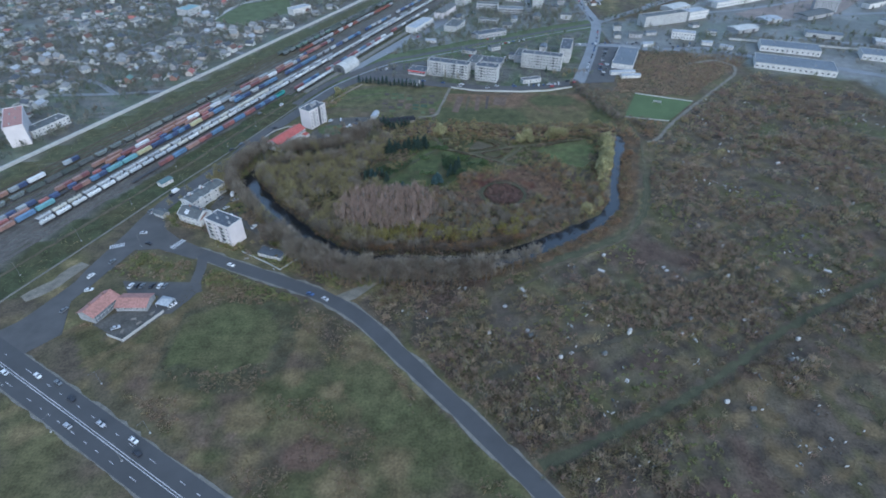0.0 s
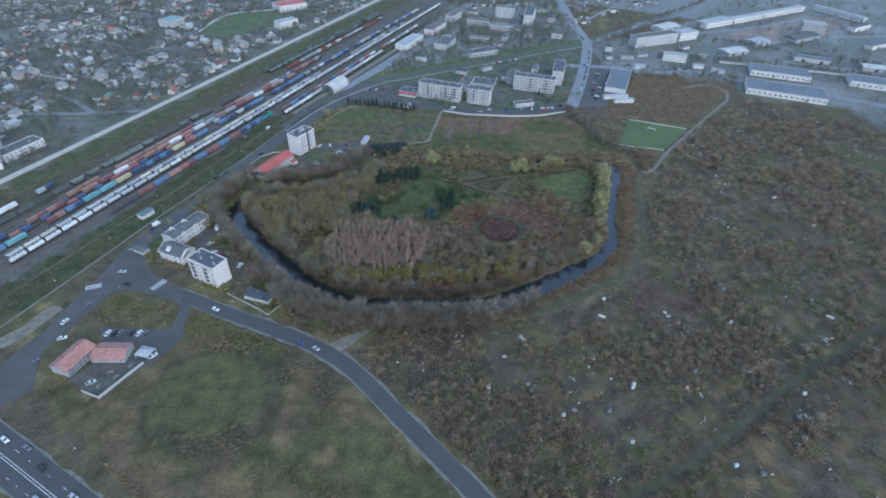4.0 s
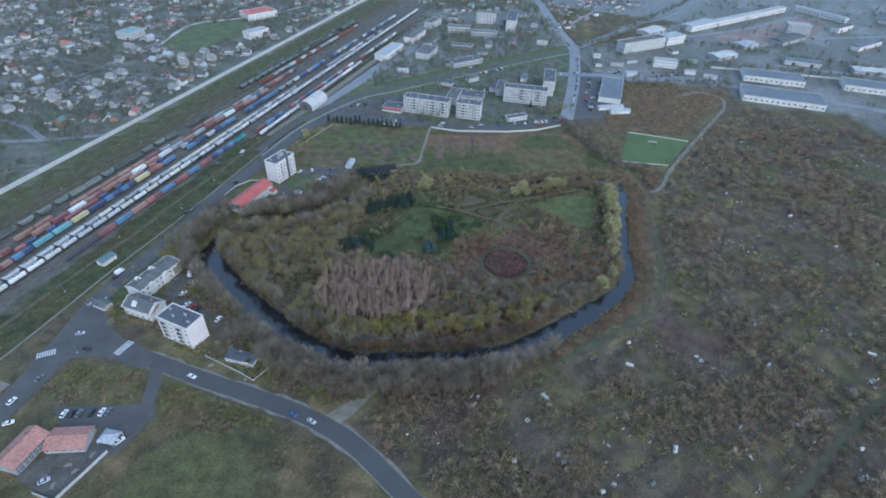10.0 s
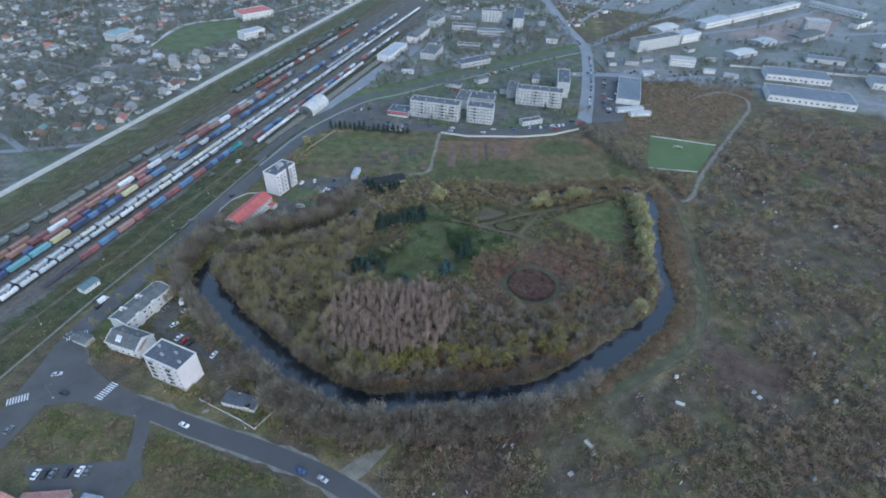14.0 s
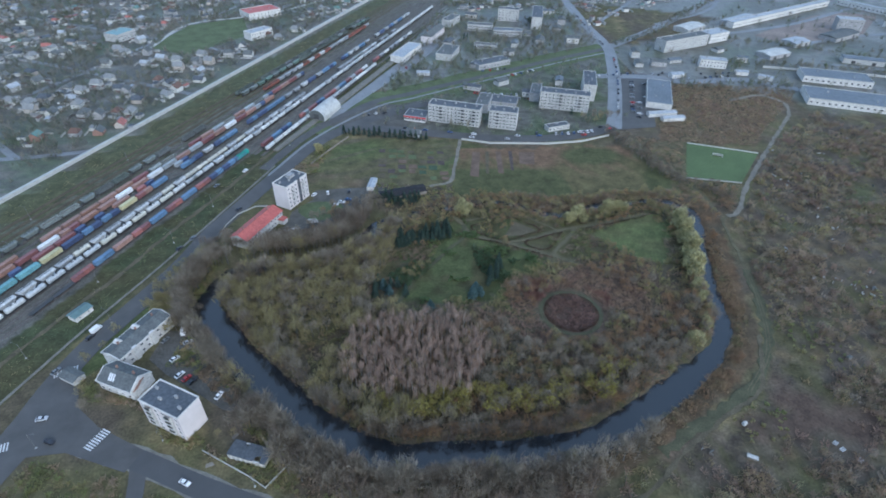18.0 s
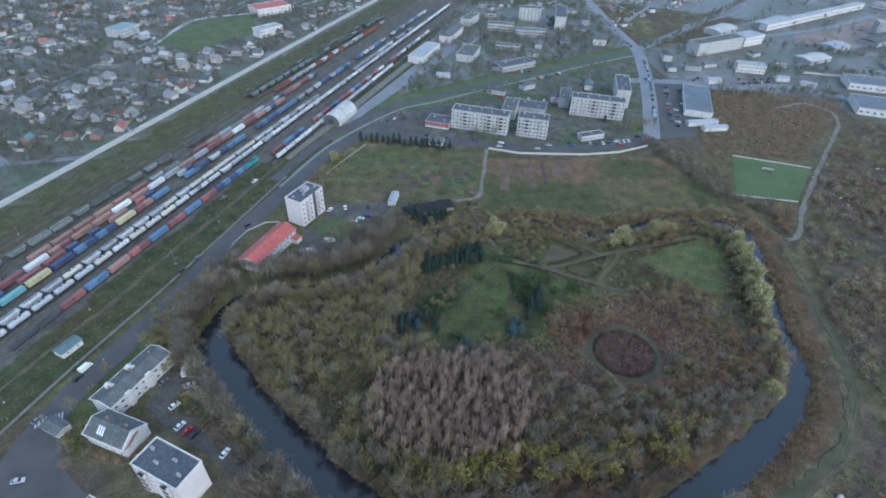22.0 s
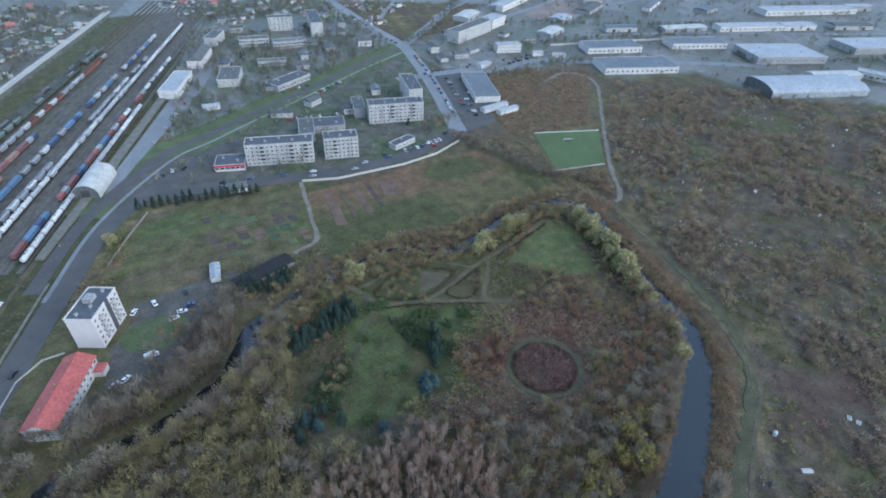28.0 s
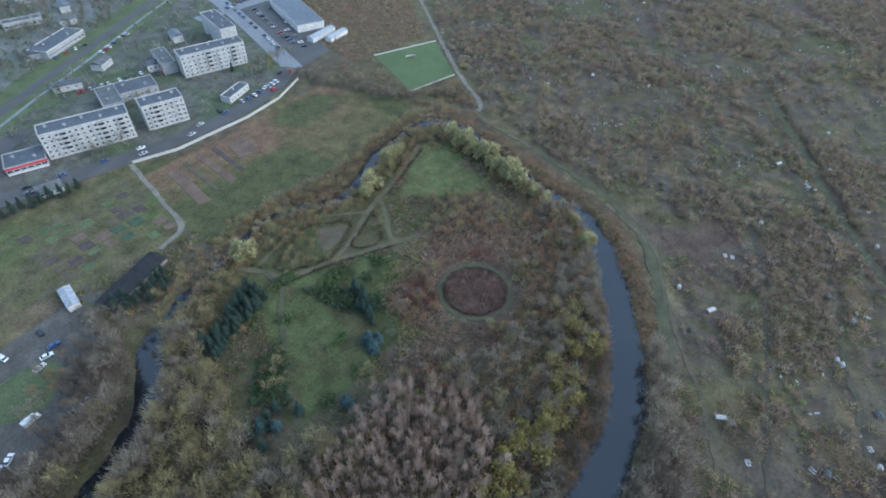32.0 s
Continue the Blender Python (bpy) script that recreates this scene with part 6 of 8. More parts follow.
for w in W_TANKS + W_DARKTANK + W_HOPPERS + W_GREEN + W_GOND + W_MIX + W_BIG + W_ORANGE + W_THIN + W_SIDE + W_FLAT + W_GREENBOX:
    if w not in used:
        put_wagon(w, 300 + 14.2 * spare, -39)
        spare += 1
solid("loading_platform", Geo().prism([rail(250, 27), rail(560, 33), rail(560, 39), rail(340, 35), rail(250, 31)], -0.3, 0.9).mesh("loading_platform", M_GRAVEL), "long grey concrete loading platform beside the trains", "platform", "structure")


def mast(x, y, yaw=0, height=9.5, arm=3.0, name="mast", label="thin steel railway lighting mast"):
    p = thing(name, label, "mast", (x, y, 0), yaw, "railway masts")
    part("pole", Geo().tube((0, 0, -0.3), (0, 0, height), 0.11, 0.06, 7).mesh("pole", M_MAST), p)
    part("arm", Geo().tube((0, 0, height - 0.4), (arm, 0, height + 0.1), 0.05, 0.035, 5).mesh("arm", M_MAST), p)
    part("lamp", Geo().box(arm, 0, height, 0.7, 0.25, 0.14).mesh("lamp", M_MAST), p)
    part("foot", Geo().box(0, 0, -0.2, 0.7, 0.7, 0.4).mesh("foot", M_CONCRETE), p)
    return p


_m = mast(-228, 267, 150)
for _u, _v in ((36, 33), (88, 22), (130, 36), (170, 33), (215, 26), (262, 34), (-45, 34), (40, -62), (120, -62), (200, -63), (290, -63), (380, -62), (470, -64), (560, -64), (90, -39), (230, -39), (370, -36), (500, -36)):
    copy_thing(_m, pose(*rail(_u, _v), 0, 0, 0, 160))
_s = mast(-132, 118, 120, 9, 2.6, "street_lamp", "pale street lamp beside the highway")
_s["group"] = "street lamps"
for _x, _y, _w in ((-169, 131.5, 60), (-126, 131, -120), (-96, 93, 60), (-206, 156, 60), (-160, 157, -120), (-52, 68, 60), (-188, 262, 0), (-140, 262, -70), (-100, 240, -70), (-186, 330, 150), (-160, 385, 150)):
    copy_thing(_s, pose(_x, _y, 0, 0, 0, _w))


# ---- vehicles ----
def car(paint_m, tone, van=False, far=False):
    name = "van" if van else "car"
    c = thing(name, tone + (" delivery van" if van else " passenger car") + " on asphalt", name)
    L, W = (5.6, 2.0) if van else (4.5, 1.8)
    if van:
        prof = [(-2.8, 0.45), (2.75, 0.45), (2.8, 0.95), (2.2, 1.2), (1.6, 2.3), (1.3, 2.45), (-2.7, 2.45), (-2.8, 2.3)]
        cab = [(1.62, 1.3), (2.1, 1.25), (1.58, 2.2)]
    else:
        prof = [(-2.2, 0.35), (2.2, 0.35), (2.25, 0.7), (1.9, 0.88), (1.0, 0.98), (-1.7, 1.0), (-2.2, 0.9)]
        cab = [(1.05, 0.97), (0.35, 1.42), (-1.1, 1.45), (-1.8, 0.98)]
    g = Geo().extrude_y(prof, -W / 2, W / 2)
    if far:
        for x in (-L * 0.3, L * 0.3):
            g.tube((x, -W / 2 - 0.02, 0.33), (x, W / 2 + 0.02, 0.33), 0.33, 0.33, 8, 1)
        g.box(-0.38, 0, 1.4, 1.45, W - 0.35, 0.08)
    part("body", g.mesh("body", paint_m, M_RUBBER), c)
    part("cabin_glass", Geo().extrude_y(cab, -W / 2 + (0.14 if not van else -0.01), W / 2 - (0.14 if not van else -0.01)).mesh("cabin_glass", M_GLASS), c)
    if far:
        return c
    if not van:
        part("roof", Geo().box(-0.38, 0, 1.4, 1.45, W - 0.35, 0.08).mesh("roof", paint_m), c)
    for x in (-L * 0.3, L * 0.3):
        for y in (-W / 2 + 0.1, W / 2 - 0.1):
            part("wheel", Geo().tube((x, y - 0.1, 0.33), (x, y + 0.1, 0.33), 0.33, 0.33, 10).mesh("wheel", M_RUBBER), c)
    return c


CAR_PAINT = {n: plain(n + " car paint", c, 0.3, 0.5, 0.5, 0.95, 1.05) for n, c in dict(white=(0.7, 0.7, 0.7), silver=(0.4, 0.41, 0.43), black=(0.025, 0.025, 0.03), blue=(0.05, 0.09, 0.2), red=(0.35, 0.03, 0.03), grey=(0.14, 0.15, 0.16)).items()}
CARS = {n: car(m, n) for n, m in CAR_PAINT.items()}
FAR_CARS = {n: car(m, n, False, True) for n, m in CAR_PAINT.items()}
VAN = car(CAR_PAINT["white"], "white", True)
parked = set()


def park(kind, x, y, yaw, z=0.08):
    c = VAN if kind == "van" else (FAR_CARS if y > 500 else CARS)[kind]
    if c in parked:
        return copy_thing(c, pose(x, y, z, 0, 0, yaw))
    parked.add(c)
    c.matrix_world = pose(x, y, z, 0, 0, yaw)
    return c


HW = math.degrees(math.atan2(-65, 111))
for _k, _x, _y, _w in (("white", -209, 163, HW + 180), ("white", -192, 161, HW), ("grey", -180, 157, HW), ("black", -169, 148, HW), ("silver", -163, 134, HW + 180), ("silver", -149, 135, HW), ("white", -131, 127, HW), ("black", -127, 121, HW),
                       ("white", -126, 243, -28), ("blue", -74, 218, -27), ("silver", -65, 214, -35), ("white", -204, 233, 70), ("grey", -198, 246, 70), ("black", -184, 264, -20), ("silver", -192, 275, 10),
                       ("white", -177, 224.5, 80), ("black", -173.5, 224.5, 80), ("grey", -170.5, 224.5, 80), ("black", -165, 224.5, 80), ("white", -160.5, 224.5, 80), ("grey", -157.5, 224.5, 80), ("white", -199, 221, 20), ("grey", -204, 205, 70), ("white", -147, 209, 50), ("silver", -170, 192, 30),
                       ("van", -191, 325, 64), ("grey", -198, 300, 64), ("black", -192, 320, 64), ("van", -149, 321, 100), ("grey", -156, 316, 60), ("white", -148, 304, 50), ("white", -143, 294.5, 55), ("red", -139.5, 292.3, 55), ("black", -136.5, 290.5, 55), ("white", -123, 282, 65), ("silver", -145, 314, 30),
                       ("van", -97, 411, 8), ("silver", -112, 402, 30), ("white", -108, 403, 40), ("white", -100, 443, 60), ("white", -91, 445, 100), ("white", -85, 430, 10), ("white", -81, 433, -10), ("black", -77, 446, 90), ("blue", -77, 436, 0), ("silver", -86, 403, 10), ("white", -81, 404, 40),
                       ("white", -27, 442.5, 20), ("grey", -167, 458, 60), ("white", -152, 478, 64), ("black", -146, 428, 64), ("black", -171, 388, 64), ("grey", -166, 398, 64)):
    park(_k, _x, _y, _w, 0.1 if abs(_w - HW) < 1 or abs(_w - HW - 180) < 1 else 0.08)
_kinds = ["white", "silver", "black", "grey", "white", "blue", "silver", "red", "grey", "black"]
_r = np.random.default_rng(5)


def cars_along(pts, off, gap, keep=0.8, turn=0.0):
    p = smooth(pts, 1.0)
    i = 3
    while i < len(p) - 3:
        if _r.random() < keep:
            d = p[i + 1] - p[i - 1]
            w = math.degrees(math.atan2(d[1], d[0]))
            n = np.array((-d[1], d[0])) / np.linalg.norm(d)
            q = p[i] + n * off
            park(_kinds[int(_r.integers(10))], q[0], q[1], w + turn, 0.085)
        i += int(gap * _r.uniform(0.85, 1.3))


cars_along([(147, 556), (156, 584), (173, 634), (191, 694), (203, 745)], -3.0, 8, 0.8)
cars_along([(205, 760), (207, 844), (211, 930)], 3.0, 9, 0.8)
cars_along([(165, 560), (178, 600), (194, 645)], 0, 6, 0.7, 70)
cars_along([(196, 590), (204, 612), (212, 636)], 7.5, 5, 0.6, 90)
cars_along([(155, 655), (215, 661), (250, 646), (305, 652)], 3, 7, 0.7, 75)
cars_along([(215, 668), (270, 662), (320, 664)], 0, 8, 0.6, 60)
cars_along([(62, 665), (100, 686)], -8, 4, 0.8, 80)
cars_along([(40, 604), (90, 600)], 0, 4, 0.7, 80)
cars_along([(20, 620), (48, 614), (76, 610)], 0, 4, 0.7, 85)
cars_along([(44, 676), (60, 680), (74, 683)], 0, 4, 0.8, 60)
cars_along([(68, 530), (96, 528), (124, 533)], 0, 5, 0.6, 80)
cars_along([(158, 546), (168, 566), (182, 604)], -4, 6, 0.6, 75)
cars_along(BLOCK_STREET[1:], 4.0, 18, 0.6)
cars_along(BLOCK_STREET[1:], -2.0, 26, 0.5)
cars_along([rail(380, 50), rail(470, 56)], 0, 12, 0.7, 10)
cars_along([(-90, 565), (-60, 580), (-35, 575)], -6, 9, 0.6, 60)


# ---- plants ----
def grove(poly, gap, seed=1):
    """Scattered points in a polygon, about gap apart."""
    r = np.random.default_rng(seed)
    p = np.array(poly, float)
    lo, hi = p.min(0), p.max(0)
    X, Y = np.meshgrid(np.arange(lo[0], hi[0] + gap, gap), np.arange(lo[1], hi[1] + gap, gap * 0.87))
    X = X + (np.arange(X.shape[0]) % 2)[:, None] * gap / 2
    q = np.c_[X.ravel(), Y.ravel()] + r.uniform(-0.42, 0.42, (X.size, 2)) * gap
    q = q[inside(q[:, 0], q[:, 1], poly)]
    return q[r.permutation(len(q))]


def leaf_template(n, r, h, seed, size=0.4, z0=0.15):
    """A leafy clump: small leaf sprays in an uneven dome."""
    q = np.random.default_rng(seed)
    p = q.normal(size=(n, 3))
    p /= np.linalg.norm(p, axis=1)[:, None]
    lump = 0.75 + 0.35 * np.sin(p[:, 0] * 3.1 + seed) * np.cos(p[:, 1] * 2.7 + seed * 2)
    p *= (0.55 + 0.45 * q.random(n) ** 0.5)[:, None] * lump[:, None]
    p = p * [r, r, h / 2] + [0, 0, h / 2 + z0]
    a = q.normal(size=(n, 3))
    a /= np.linalg.norm(a, axis=1)[:, None]
    b = np.cross(a, q.normal(size=(n, 3)))
    b /= np.linalg.norm(b, axis=1)[:, None]
    s = size * (0.5 + q.random(n))[:, None]
    V = np.stack([p + a * s, p + b * s, p - a * s - b * s * 0.6], 1).reshape(-1, 3)
    return V, np.arange(3 * n).reshape(-1, 3)


def scatter(name, label, category, templates, pts, scale, tint, seed=1, material=None):
    """Many small plants joined into one mesh."""
    q = np.random.default_rng(seed)
    n = len(pts)
    V, F, C, o = [], [], [], 0
    z = land(pts[:, 0], pts[:, 1])
    which = q.integers(len(templates), size=n)
    ang, sc = q.random(n) * 2 * math.pi, scale * (0.6 + 0.8 * q.random(n))
    hs = 0.75 + 0.5 * q.random(n)
    for t, (tv, tf) in enumerate(templates):
        i = np.where(which == t)[0]
        if not len(i):
            continue
        c, s = np.cos(ang[i])[:, None], np.sin(ang[i])[:, None]
        x = (tv[None, :, 0] * c - tv[None, :, 1] * s) * sc[i][:, None] + pts[i, 0][:, None]
        y = (tv[None, :, 0] * s + tv[None, :, 1] * c) * sc[i][:, None] + pts[i, 1][:, None]
        zz = tv[None, :, 2] * (sc[i] * hs[i])[:, None] + z[i][:, None]
        V.append(np.stack([x, y, zz], 2).reshape(-1, 3))
        F.append((tf[None] + (np.arange(len(i)) * len(tv))[:, None, None] + o).reshape(-1, 3))
        C.append(np.repeat(tint[i], len(tv), 0))
        o += len(i) * len(tv)
    me = tri_mesh(name, np.concatenate(V), np.concatenate(F), material or M_PLANT, np.concatenate(C))
    return solid(name, me, label, category, "stuff")


def mixed(pts, colours, seed, spread=0.2, scale=13.0):
    """Colours that drift from patch to patch, with a little change from plant to plant."""
    q = np.random.default_rng(seed)
    c, n = np.array(colours), len(pts)
    t = 0.65 * vnoise(pts[:, 0], pts[:, 1], scale, seed) + 0.35 * vnoise(pts[:, 0], pts[:, 1], scale * 0.35, seed + 50) + q.normal(0, 0.07, n)
    t = np.clip((t - 0.2) / 0.6, 0, 0.999) * (len(c) - 1)
    i = t.astype(int)
    f = (t - i)[:, None]
    return (c[i] * (1 - f) + c[np.minimum(i + 1, len(c) - 1)] * f) * (1 + spread * (q.random((n, 1)) - 0.5) * 1.2)


def wool_template(n, r, h, seed, size=0.4, up=0.9):
    """A bare bush: fine twig sprays, mostly upright, in an uneven dome."""
    q = np.random.default_rng(seed)
    a, d = q.random(n) * 2 * math.pi, q.random(n) ** 0.6
    lump = 0.72 + 0.28 * np.sin(a * 2 + seed) + 0.15 * np.sin(a * 5 + seed * 3)
    p = np.c_[np.cos(a) * d * r * lump, np.sin(a) * d * r * lump, h * (0.2 + 0.6 * q.random(n)) * (1 - 0.7 * d * d) + 0.05]
    u = q.normal(size=(n, 3)) * 0.55 + np.c_[np.cos(a) * d * 0.6, np.sin(a) * d * 0.6, np.full(n, up)]
    u /= np.linalg.norm(u, axis=1)[:, None]
    w = np.cross(u, q.normal(size=(n, 3)))
    w /= np.linalg.norm(w, axis=1)[:, None]
    s = size * (0.5 + q.random(n))[:, None]
    return np.stack([p + u * s * 2.6, p + w * s * 0.22, p - w * s * 0.22], 1).reshape(-1, 3), np.arange(3 * n).reshape(-1, 3)


BARE = [wool_template(38, 2.3, 1.5, i, 0.53) for i in range(8)]
WOOLTREE = [wool_template(38, 2.2, 4.6, 10 + i, 0.64) for i in range(6)]
FARTREE = [wool_template(17, 2.0, 5.2, 80 + i, 1.1) for i in range(6)]
TUFT = [wool_template(7, 1.4, 0.35, 20 + i, 0.33, 0.35) for i in range(5)]
LEAFY = [leaf_template(24, 1.5, 1.5, 30 + i, 0.45) for i in range(5)]
TWIG_C = [(0.089, 0.070, 0.056), (0.079, 0.068, 0.050), (0.108, 0.086, 0.063), (0.097, 0.070, 0.052), (0.083, 0.076, 0.048)]
DRY_C = [(0.149, 0.114, 0.067), (0.112, 0.089, 0.054), (0.091, 0.080, 0.043), (0.166, 0.131, 0.081)]
GREEN_C = [(0.068, 0.076, 0.034), (0.060, 0.069, 0.031), (0.077, 0.079, 0.037), (0.086, 0.081, 0.041)]
RED_C = [(0.108, 0.072, 0.056), (0.088, 0.06, 0.05), (0.115, 0.085, 0.06)]
PLUM_C = [(0.071, 0.055, 0.048), (0.082, 0.060, 0.048), (0.061, 0.054, 0.042)]


def clear(p, gaps):
    """Drop the points that lie on roads, paths or buildings."""
    ok = np.ones(len(p), bool)
    for line, w in gaps:
        ok &= dist_line(p[:, 0], p[:, 1], line)[0] > w
    return p[ok]


GAPS = [(SOUTH_TRAIL, 3.6), (TRAIL_A, 1.2), (TRAIL_B, 1.1), (TRAIL_D, 2.2), (EAST_PATH, 3.2), (FORK_PATH, 2.0), (ROAD, 8.0), (HIGHWAY, 14), (STATION_ROAD, 8), (FIELD_PATH, 2)]


def plot_lines(p):
    """How near a place lies to the old hedges between the garden plots, 0 to 1, and how overgrown the land is."""
    along, across = p[:, 0] * 0.88 + p[:, 1] * 0.47, p[:, 1] * 0.88 - p[:, 0] * 0.47
    across = across + (vnoise(p[:, 0], p[:, 1], 40, 120) - 0.5) * 7
    a = np.abs((across / 19.0) % 1 - 0.5) * 19.0
    b = np.abs((along / 13.0 + np.floor(across / 19.0) * 0.37) % 1 - 0.5) * 13.0
    wild = 0.6 * vnoise(p[:, 0], p[:, 1], 42, 121) + 0.4 * vnoise(p[:, 0], p[:, 1], 15, 122)
    return np.maximum(np.clip(1 - a / 2.6, 0, 1), 0.75 * np.clip(1 - b / 1.8, 0, 1)), wild


# overgrown allotments: brush along old plot lines and in thickets, tufts of grass between, young trees
p = clear(grove(ALLOT, 2.9, 3), GAPS)
q = np.random.default_rng(301)
p = p[(np.hypot(p[:, 0] + 20, p[:, 1] - 180) < 300) | (q.random(len(p)) < 0.42)]
line, wild = plot_lines(p)
thick = line * 0.55 + (wild - 0.44) * 2.6 + (np.hypot(p[:, 0] - 60, p[:, 1] - 180) > 260) * 0.2 + q.normal(0, 0.16, len(p))
close = (np.hypot(p[:, 0] - 75, p[:, 1] - 195) < 95) | (np.hypot(p[:, 0] - 70, p[:, 1] - 110) < 90)
bush = p[thick > np.where(close, 0.2, 0.36)]
scatter("brush", "tangled bare brown brush over abandoned allotments", "brush", BARE, bush, np.where(np.hypot(bush[:, 0] + 20, bush[:, 1] - 180) < 300, 0.95, 1.35), mixed(bush, [PLUM_C[0], TWIG_C[1], DRY_C[1], PLUM_C[1], TWIG_C[0], RED_C[1], TWIG_C[4], DRY_C[2], TWIG_C[2], PLUM_C[2]], 1, 0.4, 24), 1)
tuft = p[(thick <= np.where(close, 0.2, 0.36)) & (q.random(len(p)) < 0.75)]
scatter("dry_grass", "tufts of dry tan and green grass between the bushes", "grass", TUFT, tuft, 1.0, 0.42 * cover(tuft[:, 0], tuft[:, 1])[:, :3], 2)
green = p[(vnoise(p[:, 0], p[:, 1], 26, 23) > 0.64) & (q.random(len(p)) < 0.4)]
scatter("green_brush", "dull green leafy bushes in the allotments", "brush", LEAFY, green, 0.75, mixed(green, GREEN_C + DRY_C[2:3], 3, 0.3), 3)
young = p[(thick > 0.52) & (q.random(len(p)) < 0.42)]
scatter("young_trees", "bare grey-brown young trees over the allotments", "brush", WOOLTREE, young, 0.95, mixed(young, TWIG_C + PLUM_C + DRY_C[1:2] + TWIG_C[2:3], 4, 0.35, 28), 4)
# hedgerow beside the lane
_s = smooth(SOUTH_TRAIL, 1.0)
_s = np.concatenate([_s + [2.6, -5.0] + rng.normal(0, 1.1, _s.shape), _s[::2] + [-2.4, 4.6] + rng.normal(0, 1.0, _s[::2].shape)])
scatter("hedgerow", "dark bare hedgerow beside a grassy lane", "hedge", BARE + WOOLTREE[:2], _s, 0.75, mixed(_s, [(0.05, 0.042, 0.034), (0.066, 0.052, 0.04), (0.046, 0.046, 0.03)], 57, 0.3), 57)
# meadow
p = clear(grove(MEADOW, 2.4, 9), GAPS)
p = p[~inside(p[:, 0], p[:, 1], MOWN) & ~inside(p[:, 0], p[:, 1], MOWN_EAST)]
scatter("dry_grass", "tufts of dry tan grass on the meadow", "grass", TUFT, p, 0.85, 0.42 * cover(*p.T)[:, :3], 5)
q = p[(vnoise(p[:, 0], p[:, 1], 18, 25) > 0.68)]
q = np.concatenate([q, smooth([(-133, 164), (-118, 162), (-104, 162), (-92, 154)], 1.6) + rng.normal(0, 1.3, smooth([(-133, 164), (-118, 162), (-104, 162), (-92, 154)], 1.6).shape), smooth([(-131, 228), (-112, 224), (-92, 216), (-78, 207)], 1.2) + rng.normal(0, 2.0, smooth([(-131, 228), (-112, 224), (-92, 216), (-78, 207)], 1.2).shape)])
scatter("brush", "low brown and reddish bushes on the meadow", "brush", BARE, q, 0.5, mixed(q, TWIG_C + DRY_C[1:2], 6, 0.2), 6)
# south of the highway and behind the camera
p = clear(points_in([(-300, 180), (-120, 75), (0, 0), (-200, -100), (-420, 60)], 2000, 0, 10), [(HIGHWAY, 13)])
scatter("brush", "low brown bushes beside the highway", "brush", BARE, p, 0.7, mixed(p, TWIG_C + GREEN_C, 7, 0.25), 7)
# roadside and junction islands
for _k, (_poly, _n) in enumerate((([(-196, 236), (-186, 256), (-152, 247), (-146, 238), (-150, 230), (-182, 231)], 190), ([(-186, 294), (-178, 284), (-160, 280), (-150, 275), (-140, 262), (-112, 250), (-126, 262), (-146, 284), (-178, 298)], 240),
                                  ([(-138, 240), (-100, 224), (-70, 210), (-120, 216), (-138, 226)], 240), ([(-110, 248), (-60, 222), (-40, 226), (-20, 236), (-60, 240), (-92, 258)], 420),
                                  ([(-176, 352), (-168, 340), (-150, 335), (-146, 356), (-146, 380), (-152, 395)], 420), ([(-150, 300), (-140, 298), (-112, 272), (-104, 258), (-88, 250), (-72, 246), (-100, 276), (-126, 306), (-146, 330)], 600),
                                  ([(-96, 520), (-108, 498), (-128, 460), (-120, 458), (-100, 476), (-96, 500)], 160), ([(-60, 458), (-30, 450), (-6, 452), (-4, 436), (-30, 428), (-50, 424), (-70, 440)], 260))):
    p = clear(points_in(_poly, _n, 0, 60 + _k), [(ROAD, 7), (STATION_ROAD, 7)])
    scatter("brush", "brown and dull green roadside bushes", "brush", BARE + LEAFY[:3], p, 0.7, mixed(p, TWIG_C + GREEN_C + DRY_C[1:2], 8 + _k, 0.25), 8 + _k)
# island scrub
ISLAND = [tuple(a) for a in MOAT]


def off_water(p):
    """The distance from the edge of the moat."""
    d, at = dist_line(p[:, 0], p[:, 1], MOAT_LINE)
    return d - np.interp(at / (len(MOAT_LINE) - 1) * (len(MOAT) - 1), range(len(MOAT)), MOAT_HALF)


RED_BED = [(-14, 318), (2, 336), (14, 352), (34, 362), (58, 362), (84, 350), (104, 336), (104, 318), (86, 304), (56, 296), (22, 300)]
PARK = [(-62, 334), (-56, 356), (-46, 384), (-20, 408), (4, 412), (60, 402), (118, 408), (120, 396), (112, 362), (92, 362), (60, 364), (34, 366), (16, 354), (4, 334), (-10, 322), (-40, 326)]
p = grove(ISLAND, 2.3, 11)
rr = np.hypot(p[:, 0] - CIRCLE[0], p[:, 1] - CIRCLE[1])
park = inside(p[:, 0], p[:, 1], PARK)
ok = (off_water(p) > 1.5) & ((rr > CIRCLE_R + 5.0) | (rr < CIRCLE_R - 0.9)) & ~park
p, rr = p[ok], rr[ok]
bed = inside(p[:, 0], p[:, 1], RED_BED)
keep = (rng.random(len(p)) < np.where(bed | (rr < CIRCLE_R), 0.9, 0.45))
p, rr, bed = p[keep], rr[keep], bed[keep]
red = (rr < CIRCLE_R) | (bed & (vnoise(p[:, 0], p[:, 1], 16, 26) + 10.0 / (rr + 8) > 0.78)) | ((vnoise(p[:, 0], p[:, 1], 24, 26) > 0.68) & (p[:, 0] > -60) & (p[:, 1] < 350))
t = mixed(p, TWIG_C[:3] + GREEN_C[2:] + DRY_C[1:3] + TWIG_C[3:], 20, 0.3, 22)
t[red] = mixed(p[red], RED_C + PLUM_C[1:2] + RED_C[1:2], 21, 0.3)
